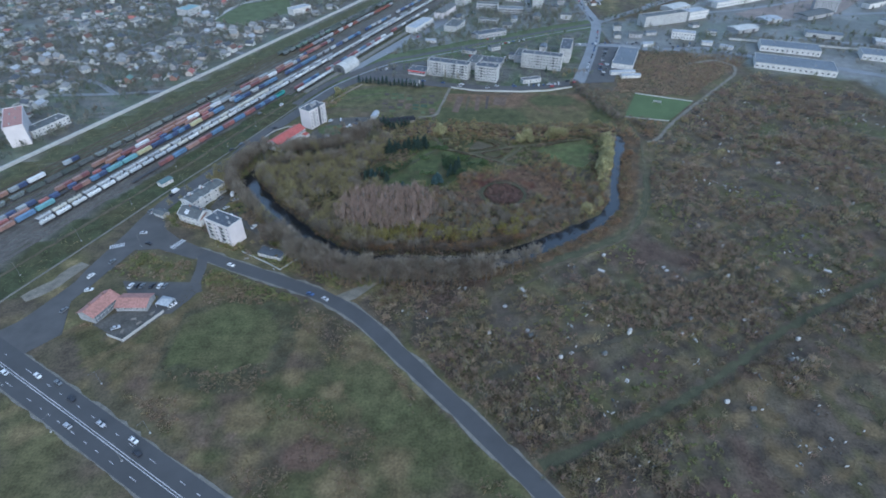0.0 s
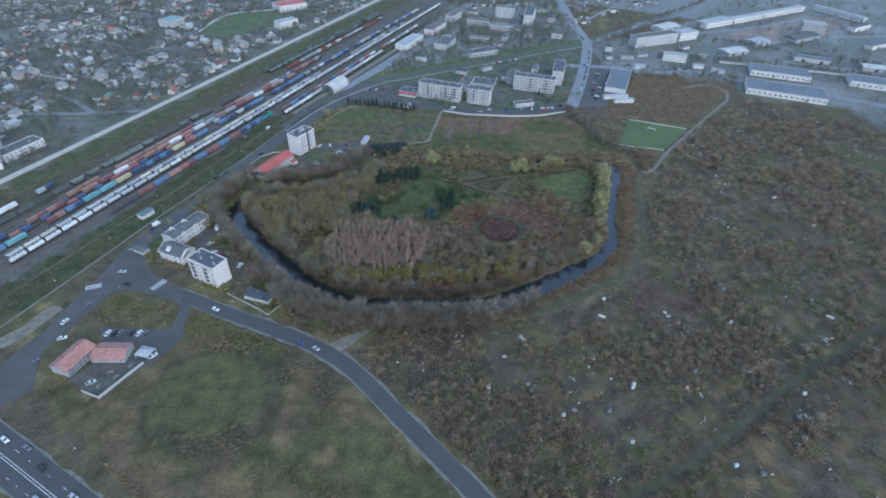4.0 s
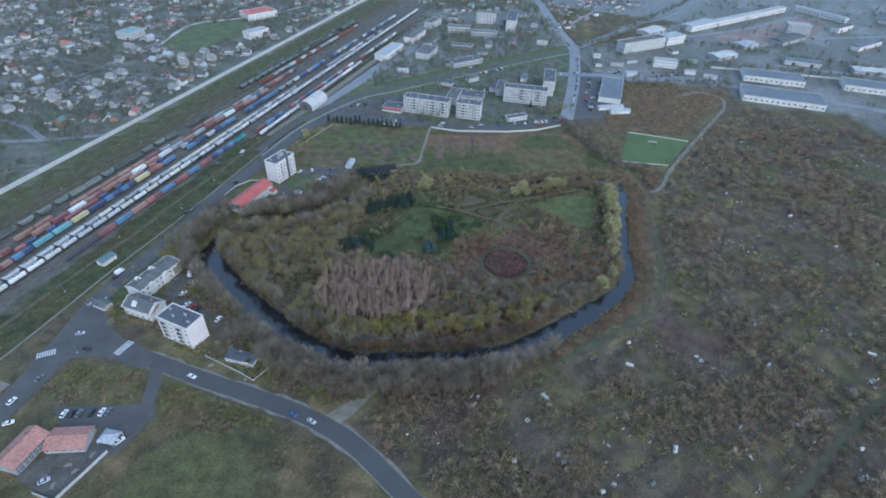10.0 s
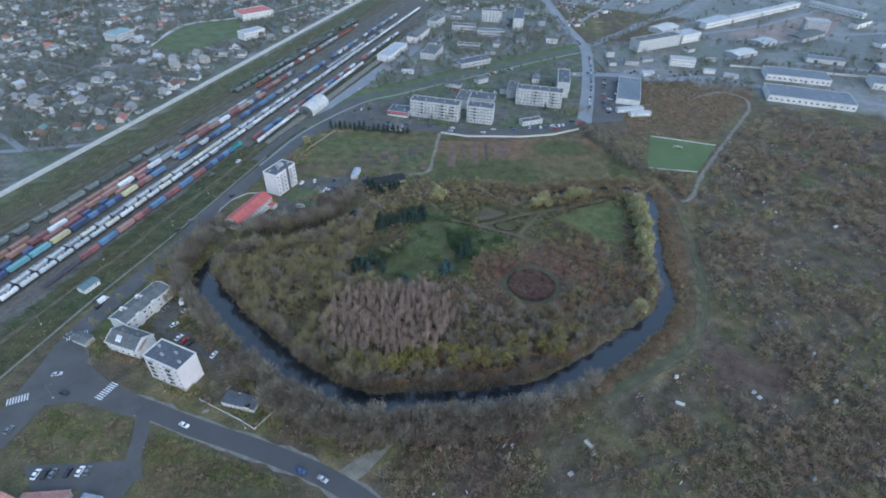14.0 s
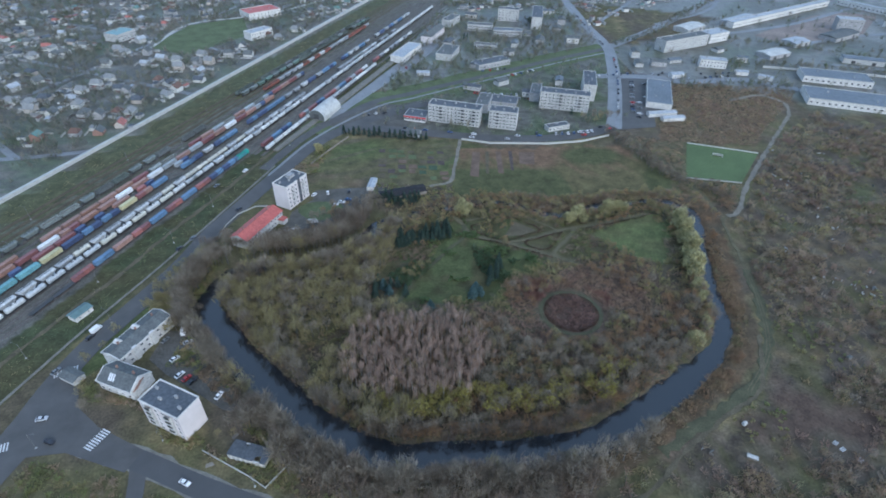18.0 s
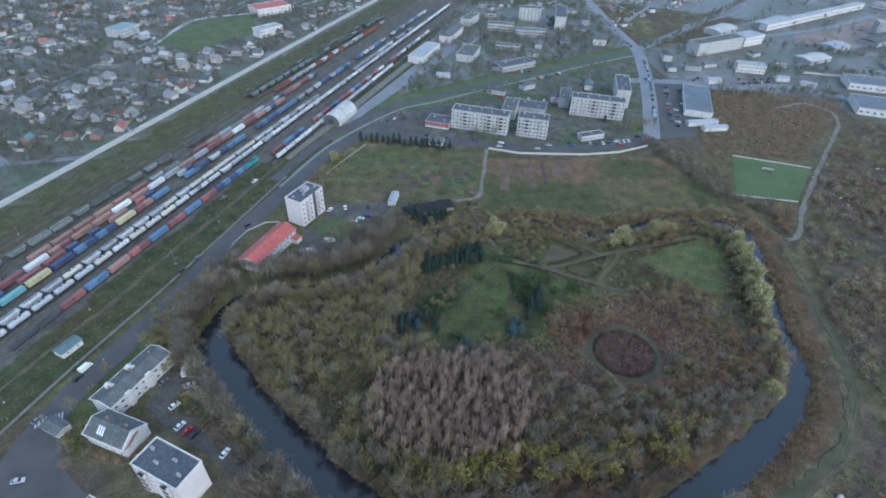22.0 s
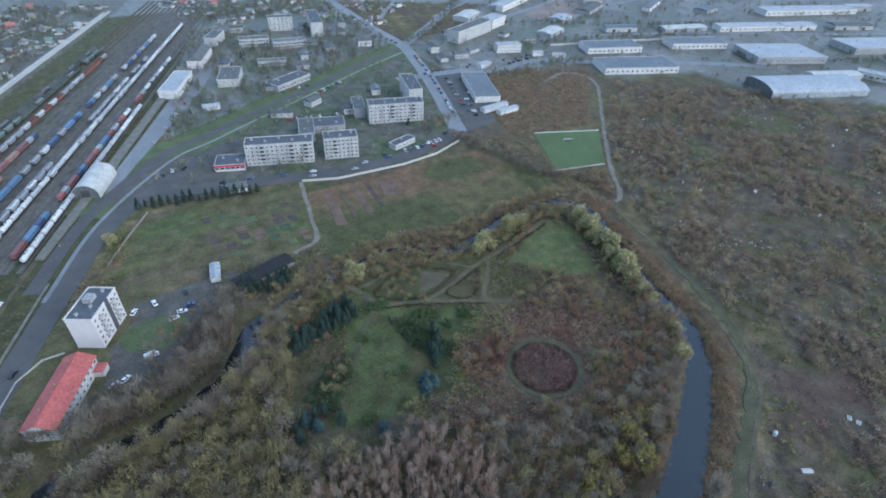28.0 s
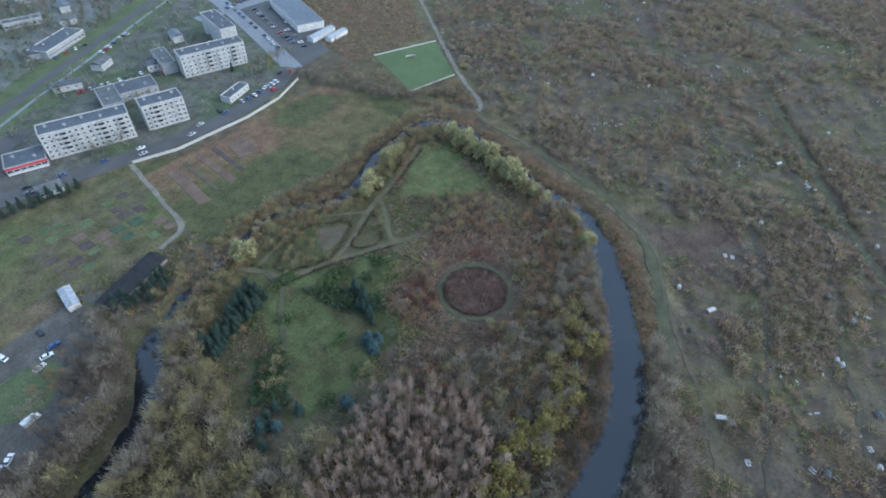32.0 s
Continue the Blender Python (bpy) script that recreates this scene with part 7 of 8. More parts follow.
t[rr < CIRCLE_R] = mixed(p[rr < CIRCLE_R], [(0.076, 0.051, 0.044), (0.068, 0.046, 0.039), (0.084, 0.058, 0.047)], 22, 0.2)
t[inside(p[:, 0], p[:, 1], BIRCHES)] *= (1.4, 1.25, 1.3)
scatter("undergrowth", "brown, red and dull green undergrowth on the island", "brush", BARE, p, 0.85, t, 20)
p = np.concatenate([grove(ISLAND_LAWN, 1.9, 12), grove([(-44, 340), (-36, 378), (-6, 404), (34, 378), (40, 356), (22, 344), (4, 330)], 2.1, 92)])
p = clear(p[(vnoise(p[:, 0], p[:, 1], 8, 27) > 0.63)], [([(-16, 396), (-24, 370), (-42, 340)], 3)])
scatter("green_brush", "green low bushes on the island lawn", "brush", LEAFY, p, 0.75, mixed(p, [(0.034, 0.05, 0.024), (0.044, 0.058, 0.027), (0.03, 0.044, 0.022), (0.05, 0.06, 0.03)], 23, 0.25), 23)
p = grove(PARK, 2.0, 221)
p = p[(vnoise(p[:, 0], p[:, 1], 11, 222) > 0.5) & ~inside(p[:, 0], p[:, 1], ISLAND_LAWN) & ~inside(p[:, 0], p[:, 1], TRIANGLE_LAWN) & ~inside(p[:, 0], p[:, 1], LOOPS[0])]
p = clear(p, [([(-9, 414), (0, 394), (20, 384), (46, 370), (68, 358)], 3.5), ([(117, 410), (66, 397), (36, 387), (21, 384)], 3.5), ([(60, 388), (46, 372), (28, 348)], 3), ([(-4, 408), (31, 414), (54, 394)], 3), ([(-4, 404), (-16, 378), (-38, 350)], 3)])
scatter("undergrowth", "brown and olive scrub in the old park", "brush", BARE + LEAFY[:1], p, 0.62, mixed(p, TWIG_C[:2] + GREEN_C[1:3] + PLUM_C[1:] + RED_C[1:2], 223, 0.3, 16), 223)
# reeds on the outer bank
p = points_in([(-30, 244), (10, 226), (60, 246), (96, 262), (126, 288), (140, 318), (146, 350), (154, 392), (140, 392), (118, 330), (100, 296), (60, 268), (20, 256)], 3200, 0, 13)
ow = off_water(p)
p = p[(ow > 0.4) & (ow < 8.5) & ~inside(p[:, 0], p[:, 1], ISLAND)]
scatter("reeds", "rusty brown reeds along the water", "reeds", TUFT + BARE[:2], p, 0.75, mixed(p, [(0.095, 0.063, 0.04), (0.08, 0.056, 0.038), (0.078, 0.062, 0.04), (0.1, 0.075, 0.05), (0.06, 0.058, 0.034)], 24, 0.3, 9), 24)
wr = smooth(MOAT[-3:-1] + MOAT, 0.9)
gr = np.gradient(wr, axis=0)
gr = np.c_[gr[:, 1], -gr[:, 0]] / np.linalg.norm(gr, axis=1)[:, None]
hw = np.interp(dist_line(wr[:, 0], wr[:, 1], MOAT)[1], range(len(MOAT)), MOAT_HALF)[:, None]
wr = np.concatenate([wr + gr * (hw + 0.6) + rng.normal(0, 1.0, wr.shape), wr - gr * (hw + 0.6) + rng.normal(0, 1.0, wr.shape)])
scatter("bank_grass", "dark brown sedge along the edge of the water", "reeds", TUFT + BARE[:3], wr, 0.55, mixed(wr, [(0.07, 0.055, 0.04), (0.1, 0.072, 0.046), (0.056, 0.048, 0.034)], 55, 0.3, 8), 55)
# hedge round the circle and along the old park paths
_h = []
for a in np.linspace(0, 2 * math.pi, 150):
    _h.append((CIRCLE[0] + (CIRCLE_R - 0.3) * math.cos(a), CIRCLE[1] + (CIRCLE_R - 0.3) * math.sin(a)))
for _p in LOOPS + [[(2, 389), (14, 384), (28, 377), (44, 368)], [(70, 401), (116, 412)], [(72, 395), (114, 406)]]:
    _h += [tuple(a) for a in smooth(_p, 0.8)]
_h = np.array(_h) + rng.normal(0, 0.3, (len(_h), 2))
scatter("hedge", "low dark trimmed hedge along the park paths", "hedge", LEAFY, _h, 0.5, mixed(_h, [(0.03, 0.029, 0.02), (0.04, 0.029, 0.023), (0.044, 0.033, 0.025)], 25, 0.25), 25)
_h = np.concatenate([grove([(28, 351), (38, 344), (28, 333), (19, 339)], 1.7, 205), grove([(56, 342), (68, 334), (64, 329), (58, 337)], 1.5, 207)])
scatter("brush", "dark maroon bushes round the shrub bed", "brush", BARE, _h, 0.9, mixed(_h, [(0.07, 0.04, 0.035), (0.058, 0.036, 0.031), (0.09, 0.052, 0.042)], 206, 0.3), 206)
for _k, _p in enumerate(([(-1, 383), (6, 376), (11, 368), (16, 353), (7, 348), (0, 361)], [(-14, 404), (-12, 397), (-18, 389), (-22, 394)], [(-25, 370), (-30, 357), (-42, 346), (-50, 357), (-38, 368)], [(19, 369), (24, 366), (21, 362), (17, 365)])):
    p = grove(_p, 1.8, 211 + _k)
    scatter("green_brush", "dark green bushes on the island lawn", "brush", LEAFY, p, 1.05, mixed(p, [(0.022, 0.034, 0.02), (0.028, 0.04, 0.022), (0.036, 0.044, 0.027)], 215 + _k, 0.25), 215 + _k)
# village and town greenery
p = np.array([rail(u, v) for u, v in zip(rng.uniform(0, 780, 11500), rng.uniform(-610, -108, 11500))])
near_h = np.concatenate([np.min(np.abs(c[:, None, 0] - HOUSE_SPOTS[None, :, 0]) + np.abs(c[:, None, 1] - HOUSE_SPOTS[None, :, 1]), 1) for c in np.array_split(p, 8)])
p = p[(near_h > 6.5) & ~inside(p[:, 0], p[:, 1], VILLAGE_FIELD) & (vnoise(p[:, 0], p[:, 1], 30, 140) > 0.25)]
# tree tints lightened, distance haze put into the colour
scatter("village_trees", "bare grey garden trees between village houses", "trees", FARTREE, p, 0.95, mixed(p, [(0.062, 0.059, 0.054), (0.052, 0.057, 0.044), (0.07, 0.064, 0.056), (0.048, 0.056, 0.04)], 26, 0.35, 40), 26)
p = np.concatenate([points_in(TOWN, 1700, 0, 14), points_in([(200, 860), (560, 1200), (300, 1280), (20, 1250), (20, 930), (195, 960)], 1700, 0, 15), points_in(BLOCKS_AREA, 330, 0, 16), points_in([(480, 380), (900, 240), (1100, 420), (660, 330)], 1100, 0, 17), points_in(INDUSTRY, 3000, 0, 44), points_in(TOWN, 500, 0, 45)])
p = clear(p, [(MAIN_FAR, 9), (FAR_EAST, 8), (FAR_WEST, 12), (BLOCK_STREET, 9)])
p = p[vnoise(p[:, 0], p[:, 1], 34, 141) > 0.3]
for _b in ([(236, 628), (252, 626), (331, 630), (352, 618)], [(350, 790), (434, 747), (487, 713), (553, 680), (640, 655)], [(290, 700), (350, 690), (440, 668), (520, 642)], [(210, 760), (260, 790), (340, 870), (480, 1010)], [(520, 560), (600, 500), (700, 450)]):
    _t = smooth(_b, 2.2)
    p = np.concatenate([p, _t + rng.normal(0, 3.5, _t.shape)])
scatter("town_trees", "bare grey trees between town buildings", "trees", FARTREE, p, 0.95, mixed(p, [(0.066, 0.063, 0.056), (0.056, 0.063, 0.046), (0.076, 0.07, 0.06), (0.052, 0.06, 0.042)], 27, 0.3, 40), 27)
p = np.concatenate([grove(BROWNFIELD, 3.4, 18), points_in([(150, 520), (186, 512), (164, 455), (150, 445)], 160, 0, 19), points_in([(152, 442), (164, 450), (200, 440), (178, 410), (150, 418)], 200, 0, 29), points_in([(-2, 432), (35, 441), (60, 433), (110, 434), (150, 438), (140, 428), (98, 428), (56, 416), (20, 434)], 300, 0, 39)])
scatter("brush", "rusty brown brush beside the fields", "brush", BARE, clear(p, [(EAST_PATH, 3), (FORK_PATH, 2)]), 0.8, mixed(clear(p, [(EAST_PATH, 3), (FORK_PATH, 2)]), TWIG_C + RED_C[2:] + PLUM_C[1:2], 28, 0.25), 28)
p = np.array([rail(u, v) for u, v in zip(rng.uniform(-160, 500, 1500), np.where(rng.random(1500) < 0.5, rng.uniform(20, 42, 1500), rng.uniform(-92, -70, 1500)))])
scatter("dry_grass", "rough green and tan grass beside the railway", "grass", TUFT, p, 0.8, mixed(p, GREEN_C + DRY_C[1:3], 29, 0.25), 29)


# ---- trees ----
def bare_tree(seed, h, spread, limbs, twigs, bark, tint, birch=False):
    """A leafless tree: trunk, limbs that end in tufts, and a crown of fine upright twigs with gaps."""
    q = np.random.default_rng(seed)
    g = Geo()
    lean = q.normal(0, 0.03 * h, 2)
    knee = (lean[0] * 0.5, lean[1] * 0.5, h * 0.42)
    g.tube((0, 0, -0.6), knee, 0.022 * h * (0.55 if birch else 1), 0.013 * h, 5)
    g.tube(knee, (lean[0], lean[1], h * 0.86), 0.012 * h, 0.003 * h, 4)
    ends = []
    for i in range(limbs):
        a, d = i * 2.4 + q.uniform(-0.5, 0.5), spread * 0.8 * math.sqrt((i + 0.4) / limbs) * q.uniform(0.8, 1.15)
        e = np.array((lean[0] + math.cos(a) * d, lean[1] + math.sin(a) * d, h * (0.82 - 0.34 * (d / spread) ** 2 + q.normal(0, 0.05))))
        t = q.uniform(0.3, 0.55)
        g.tube((lean[0] * t, lean[1] * t, h * t), e, 0.007 * h, 0.0025 * h, 3)
        ends.append(e)
    c = np.array(ends)[q.integers(limbs, size=twigs)]
    p = c + q.normal(size=(twigs, 3)) * [spread * 0.2, spread * 0.2, h * 0.09]
    out = (p - [lean[0], lean[1], 0]) / spread
    d = np.c_[out[:, 0] * 0.55, out[:, 1] * 0.55, np.full(twigs, 1.3 if birch else 0.85)] + q.normal(size=(twigs, 3)) * 0.3
    d /= np.linalg.norm(d, axis=1)[:, None]
    s = np.cross(d, q.normal(size=(twigs, 3)))
    s /= np.linalg.norm(s, axis=1)[:, None]
    ln = h * (0.12 + 0.13 * q.random(twigs))[:, None]
    w = (0.006 if birch else 0.0088) * h * (0.6 + 0.8 * q.random(twigs))[:, None]
    V = np.stack([p - d * ln * 0.4 - s * w, p - d * ln * 0.4 + s * w, p + d * ln * 0.6], 1).reshape(-1, 3)
    F = np.arange(3 * twigs).reshape(-1, 3)
    col = np.repeat(np.array(tint) * (0.85 + 0.3 * q.random((twigs, 1))), 3, 0)
    wood = np.array(g.v)
    tri = np.array([t for f in g.f if len(f) == 4 for t in ((f[0], f[1], f[2]), (f[0], f[2], f[3]))])
    both = (np.concatenate([wood, V]), np.concatenate([tri, F + len(wood)]), np.concatenate([np.full((len(wood), 3), 0.13 if birch else 0.05), col]))
    return g.mesh("trunk", bark), tri_mesh("crown", V, F, M_PLANT, col), both


def leaf_tree(seed, h, r, bark, tints, leaves=420, conifer=False, droop=False):
    """A tree in leaf: trunk, limbs and clumps of small leaves with gaps."""
    q = np.random.default_rng(seed)
    g = Geo().tube((0, 0, -0.6), (0, 0, h * 0.75), 0.03 * h, 0.008 * h, 6)
    cl = []
    if conifer:
        n = leaves
        t = q.random(n) ** 0.75
        tier = np.round(t * 9) / 9 + q.normal(0, 0.015, n)
        a = q.random(n) * 6.283
        rad = r * (1.02 - tier) * (0.35 + 0.65 * q.random(n)) * (0.85 + 0.2 * np.sin(a * 5 + tier * 20))
        p = np.c_[np.cos(a) * rad, np.sin(a) * rad, h * (0.08 + 0.9 * tier) - rad * 0.25]
        d = np.c_[np.cos(a), np.sin(a), np.full(n, -0.45)]
        s = np.c_[-np.sin(a), np.cos(a), q.normal(0, 0.3, n)]
        ln, w = r * 0.22 * (0.6 + q.random(n))[:, None], r * 0.11 * (0.6 + q.random(n))[:, None]
        V = np.stack([p + d * ln, p + s * w, p - s * w - d * ln * 0.3], 1).reshape(-1, 3)
    else:
        for i in range(9):
            a, e = q.random() * 6.283, q.uniform(0.35, 0.95)
            c = np.array((math.cos(a) * r * 0.62 * q.random() ** 0.4, math.sin(a) * r * 0.62 * q.random() ** 0.4, h * e * (0.92 if not droop else 0.8)))
            cl.append((c, r * q.uniform(0.32, 0.5)))
            g.tube((0, 0, h * 0.3), c * 0.9, 0.010 * h, 0.003 * h, 4)
        n = leaves
        i = q.integers(9, size=n)
        cc, cr = np.array([c for c, _ in cl])[i], np.array([b for _, b in cl])[i][:, None]
        p = q.normal(size=(n, 3))
        p /= np.linalg.norm(p, axis=1)[:, None]
        p = cc + p * cr * (0.45 + 0.55 * q.random((n, 1)) ** 0.5) * [1, 1, 0.85]
        if droop:
            p[:, 2] -= 0.25 * h * q.random(n) ** 2 * (np.hypot(p[:, 0], p[:, 1]) / r)
        p[:, 2] = np.maximum(p[:, 2], 0.5)
        a = q.normal(size=(n, 3)) * ([0.6, 0.6, 1.5] if droop else [1, 1, 1])
        a /= np.linalg.norm(a, axis=1)[:, None]
        b = np.cross(a, q.normal(size=(n, 3)))
        b /= np.linalg.norm(b, axis=1)[:, None]
        s = r * 0.085 * (0.6 + 0.8 * q.random(n))[:, None]
        V = np.stack([p + a * s * (1.8 if droop else 1.2), p + b * s, p - a * s * 0.9 - b * s * 0.6], 1).reshape(-1, 3)
    F = np.arange(3 * n).reshape(-1, 3)
    col = np.repeat(np.array(tints)[q.integers(len(tints), size=n)] * (0.75 + 0.5 * q.random((n, 1))), 3, 0)
    return g.mesh("trunk", bark), tri_mesh("crown", V, F, M_PLANT, col), (V, F, col)


def plant(species, spots, name, label, group, seed=1, lo=0.75, hi=1.25):
    q = np.random.default_rng(seed)
    z = land(spots[:, 0], spots[:, 1])
    for (x, y), g in zip(spots, z):
        trunk, crown = species[int(q.integers(len(species)))][:2]
        s = q.uniform(lo, hi)
        t = thing(name, label, "tree", (x, y, float(g)), q.uniform(0, 360), group)
        t.scale = (s, s, s * q.uniform(0.9, 1.1))
        part("trunk", trunk, t)
        part("crown", crown, t)


def forest(species, spots, name, label, seed=1, lo=0.75, hi=1.25):
    """Trees past those that stand as things of their own, joined."""
    q = np.random.default_rng(seed)
    V, F, C, o = [], [], [], 0
    z = land(spots[:, 0], spots[:, 1])
    for (x, y), g in zip(spots, z):
        v, f, c = species[int(q.integers(len(species)))][2]
        a, s = q.uniform(0, 6.283), q.uniform(lo, hi)
        V.append(np.c_[(v[:, 0] * math.cos(a) - v[:, 1] * math.sin(a)) * s + x, (v[:, 0] * math.sin(a) + v[:, 1] * math.cos(a)) * s + y, v[:, 2] * s + g])
        F.append(f + o)
        C.append(c * q.uniform(0.8, 1.2))
        o += len(v)
    solid(name, tri_mesh(name, np.concatenate(V), np.concatenate(F), M_PLANT, np.concatenate(C)), label, "trees", "stuff")


GREY = [bare_tree(100 + i, 10.5, 3.6, 9, 210, M_BARK, (0.083, 0.073, 0.059)) for i in range(5)]
OLIVE = [bare_tree(120 + i, 10, 3.6, 9, 210, M_BARK, (0.09, 0.079, 0.043)) for i in range(5)]
BIRCH = [bare_tree(140 + i, 12, 1.9, 8, 130, M_BIRCH, (0.12, 0.091, 0.075), True) for i in range(5)]
BROWNT = [bare_tree(150 + i, 8, 3.1, 8, 190, M_BARK, (0.1, 0.066, 0.04)) for i in range(4)]
DARKT = [bare_tree(155 + i, 9.5, 3.3, 8, 190, M_BARK, (0.06, 0.049, 0.04)) for i in range(3)]
# allotment trees: tints lightened and greyed, haze painted into the colour
LOW = [bare_tree(157 + i, 5.5, 2.7, 4, 66, M_BARK, c) for i, c in enumerate(((0.1, 0.086, 0.072), (0.112, 0.096, 0.068), (0.094, 0.084, 0.072), (0.1, 0.1, 0.06), (0.116, 0.09, 0.068)))]
SPRUCE = [leaf_tree(160 + i, 11, 3.4, M_BARK, [(0.016, 0.025, 0.021), (0.02, 0.03, 0.024), (0.014, 0.022, 0.02)], 420, True) for i in range(3)]
BLUESPRUCE = [leaf_tree(170 + i, 7, 3.6, M_BARK, [(0.024, 0.039, 0.041), (0.03, 0.046, 0.048), (0.02, 0.034, 0.035)], 420, True) for i in range(2)]
WILLOW = [leaf_tree(180 + i, 10, 5.4, M_BARK, [(0.128, 0.12, 0.066), (0.108, 0.104, 0.058), (0.142, 0.132, 0.073), (0.092, 0.09, 0.055)], 1100, False, True) for i in range(4)]
YELLOW = [leaf_tree(190 + i, 8.5, 3.4, M_BARK, [(0.1, 0.089, 0.026), (0.082, 0.075, 0.026), (0.112, 0.1, 0.032), (0.066, 0.055, 0.03)], 300) for i in range(4)]
b = grove([(x + 1.12 * (x + 38) * 0.12, y + 0.12 * (y - 298)) for x, y in BIRCHES], 3.1, 31)
b = b[inside(*(b + np.random.default_rng(311).normal(0, 4.5, b.shape)).T, BIRCHES)]
plant(BIRCH, b[:80], "birch_tree", "slender leafless birch with white trunk and pinkish twigs", "birch grove", 1, 0.75, 1.1)
forest(BIRCH, b[80:], "woodland", "slender leafless birches with white trunks and pinkish twigs", 1, 0.75, 1.1)
isl = grove(ISLAND, 4.2, 32)
isl = isl[(off_water(isl) > 2.5) & (~inside(isl[:, 0], isl[:, 1], BIRCHES) | (np.random.default_rng(312).random(len(isl)) < 0.3)) & (np.hypot(isl[:, 0] - CIRCLE[0], isl[:, 1] - CIRCLE[1]) > CIRCLE_R + 5.5) & ~inside(isl[:, 0], isl[:, 1], TRIANGLE_LAWN)]
q = np.random.default_rng(320)
park = inside(isl[:, 0], isl[:, 1], PARK)
bed = inside(isl[:, 0], isl[:, 1], RED_BED) & ~park
gaps = vnoise(isl[:, 0], isl[:, 1], 17, 321)
west = (isl[:, 0] < -40) & ~park & ~bed & (gaps > 0.16)
plant(OLIVE + GREY[:2], isl[west][:70], "bare_tree", "leafless grey-green tree with spreading twigs on the island", "island trees", 2, 0.75, 1.2)
forest(OLIVE + GREY[:2] + DARKT[:1], isl[west][70:], "woodland", "leafless grey-green trees with spreading twigs on the island", 2, 0.7, 1.2)
south = (isl[:, 0] >= -40) & (isl[:, 1] < 340) & ~park & ~bed & (gaps > 0.14)
plant(GREY + BROWNT, isl[south][:60], "bare_tree", "leafless grey-brown tree on the island", "island trees", 3, 0.6, 1.0)
forest(GREY + BROWNT + OLIVE[:2], isl[south][60:], "woodland", "leafless grey-brown trees on the island", 3, 0.55, 1.0)
mid = bed & (gaps > 0.42)
plant(BROWNT + GREY[:1], isl[mid][:30], "bare_tree", "small leafless reddish-brown tree on the island", "island trees", 5, 0.45, 0.8)
forest(BROWNT + OLIVE[:1] + GREY[:1], isl[mid][30:], "woodland", "small leafless reddish-brown trees on the island", 5, 0.45, 0.8)
east = ~west & ~south & ~bed & ~park & (isl[:, 0] > -40) & (gaps > 0.3)
forest(OLIVE + BROWNT, isl[east], "woodland", "small leafless trees round the old park", 4, 0.4, 0.75)
some = isl[park & (gaps > 0.56) & ~inside(isl[:, 0], isl[:, 1], ISLAND_LAWN)]
forest(OLIVE + BROWNT, some, "woodland", "scattered small trees in the old park", 325, 0.4, 0.65)
# banks outside the moat
bank = [(-160, 345), (-158, 372), (-140, 384), (-118, 386), (-92, 390), (-80, 400), (-70, 418), (-62, 410), (-74, 392), (-94, 382), (-120, 379), (-146, 370), (-152, 340), (-132, 306), (-106, 276), (-82, 252), (-52, 238), (0, 236), (30, 240), (30, 228), (0, 224), (-56, 226), (-90, 244), (-116, 268), (-138, 294)]
bk = grove(bank, 2.9, 33)
bk = clear(bk, [([(-136, 388), (-121, 418)], 15), ([(-166, 318), (-150, 312), (-137, 290), (-118, 278)], 11), ([(-166, 315), (-137, 271)], 12), ([(-104, 253), (-103, 254)], 9)])
bk = bk[(off_water(bk) > 1.2) & (vnoise(bk[:, 0], bk[:, 1], 12, 331) > 0.2)]
plant(GREY, bk[:60], "bare_tree", "leafless grey tree on the bank of the moat", "bank trees", 6, 0.7, 1.4)
forest(GREY + DARKT * 3, bk[60:], "woodland", "leafless grey trees on the bank of the moat", 6, 0.7, 1.45)
plant(OLIVE + YELLOW[:1], points_in([(-174, 350), (-164, 340), (-152, 340), (-148, 362), (-150, 388), (-160, 380)], 22, 4, 34), "bare_tree", "thin olive-green tree between road and moat", "bank trees", 7, 0.6, 0.9)
plant(GREY[:3] + BROWNT, points_in([(-100, 404), (-88, 396), (-66, 420), (-58, 434), (-80, 428), (-96, 418)], 26, 3.5, 35), "bare_tree", "leafless tree round the parking place", "bank trees", 8, 0.6, 0.95)
nl = smooth([(149, 412), (133, 425), (98, 424), (76, 417), (54, 412), (38, 424), (19, 430), (-2, 424), (-24, 421), (-43, 414), (-57, 406)], 1.2)
nl = np.concatenate([nl + rng.normal(0, 1.6, nl.shape) + [0, 4.5], nl + rng.normal(0, 1.6, nl.shape) - [0, 4.5], nl + rng.normal(0, 2.5, nl.shape) + [0, 7]])
scatter("reeds", "tan and brown reeds along the narrow moat", "reeds", BARE[:4] + TUFT, nl, 0.75, mixed(nl, DRY_C + TWIG_C[:2] + RED_C[2:], 47, 0.25), 47)
forest(OLIVE + BROWNT, nl[::9] + rng.normal(0, 1.5, nl[::9].shape), "woodland", "small leafless trees along the narrow moat", 48, 0.45, 0.75)
wl = smooth([(-57, 406), (-69, 387), (-94, 374), (-118, 371), (-138, 364), (-144, 340), (-123, 310), (-97, 281), (-74, 259), (-50, 248), (-20, 246), (20, 247), (50, 258), (70, 269)], 2.6)
wn_ = np.gradient(wl, axis=0)
wn_ = np.c_[wn_[:, 1], -wn_[:, 0]] / np.linalg.norm(wn_, axis=1)[:, None]
side = np.where(inside(*(wl + wn_ * 9).T, ISLAND), -1.0, 1.0)[:, None]
lean = np.concatenate([wl[:-14] + (wn_ * side)[:-14] * 9.4 + rng.normal(0, 1.4, wl[:-14].shape), (wl - wn_ * side * 9.6 + rng.normal(0, 0.9, wl.shape))[wl[:, 0] < -48]])
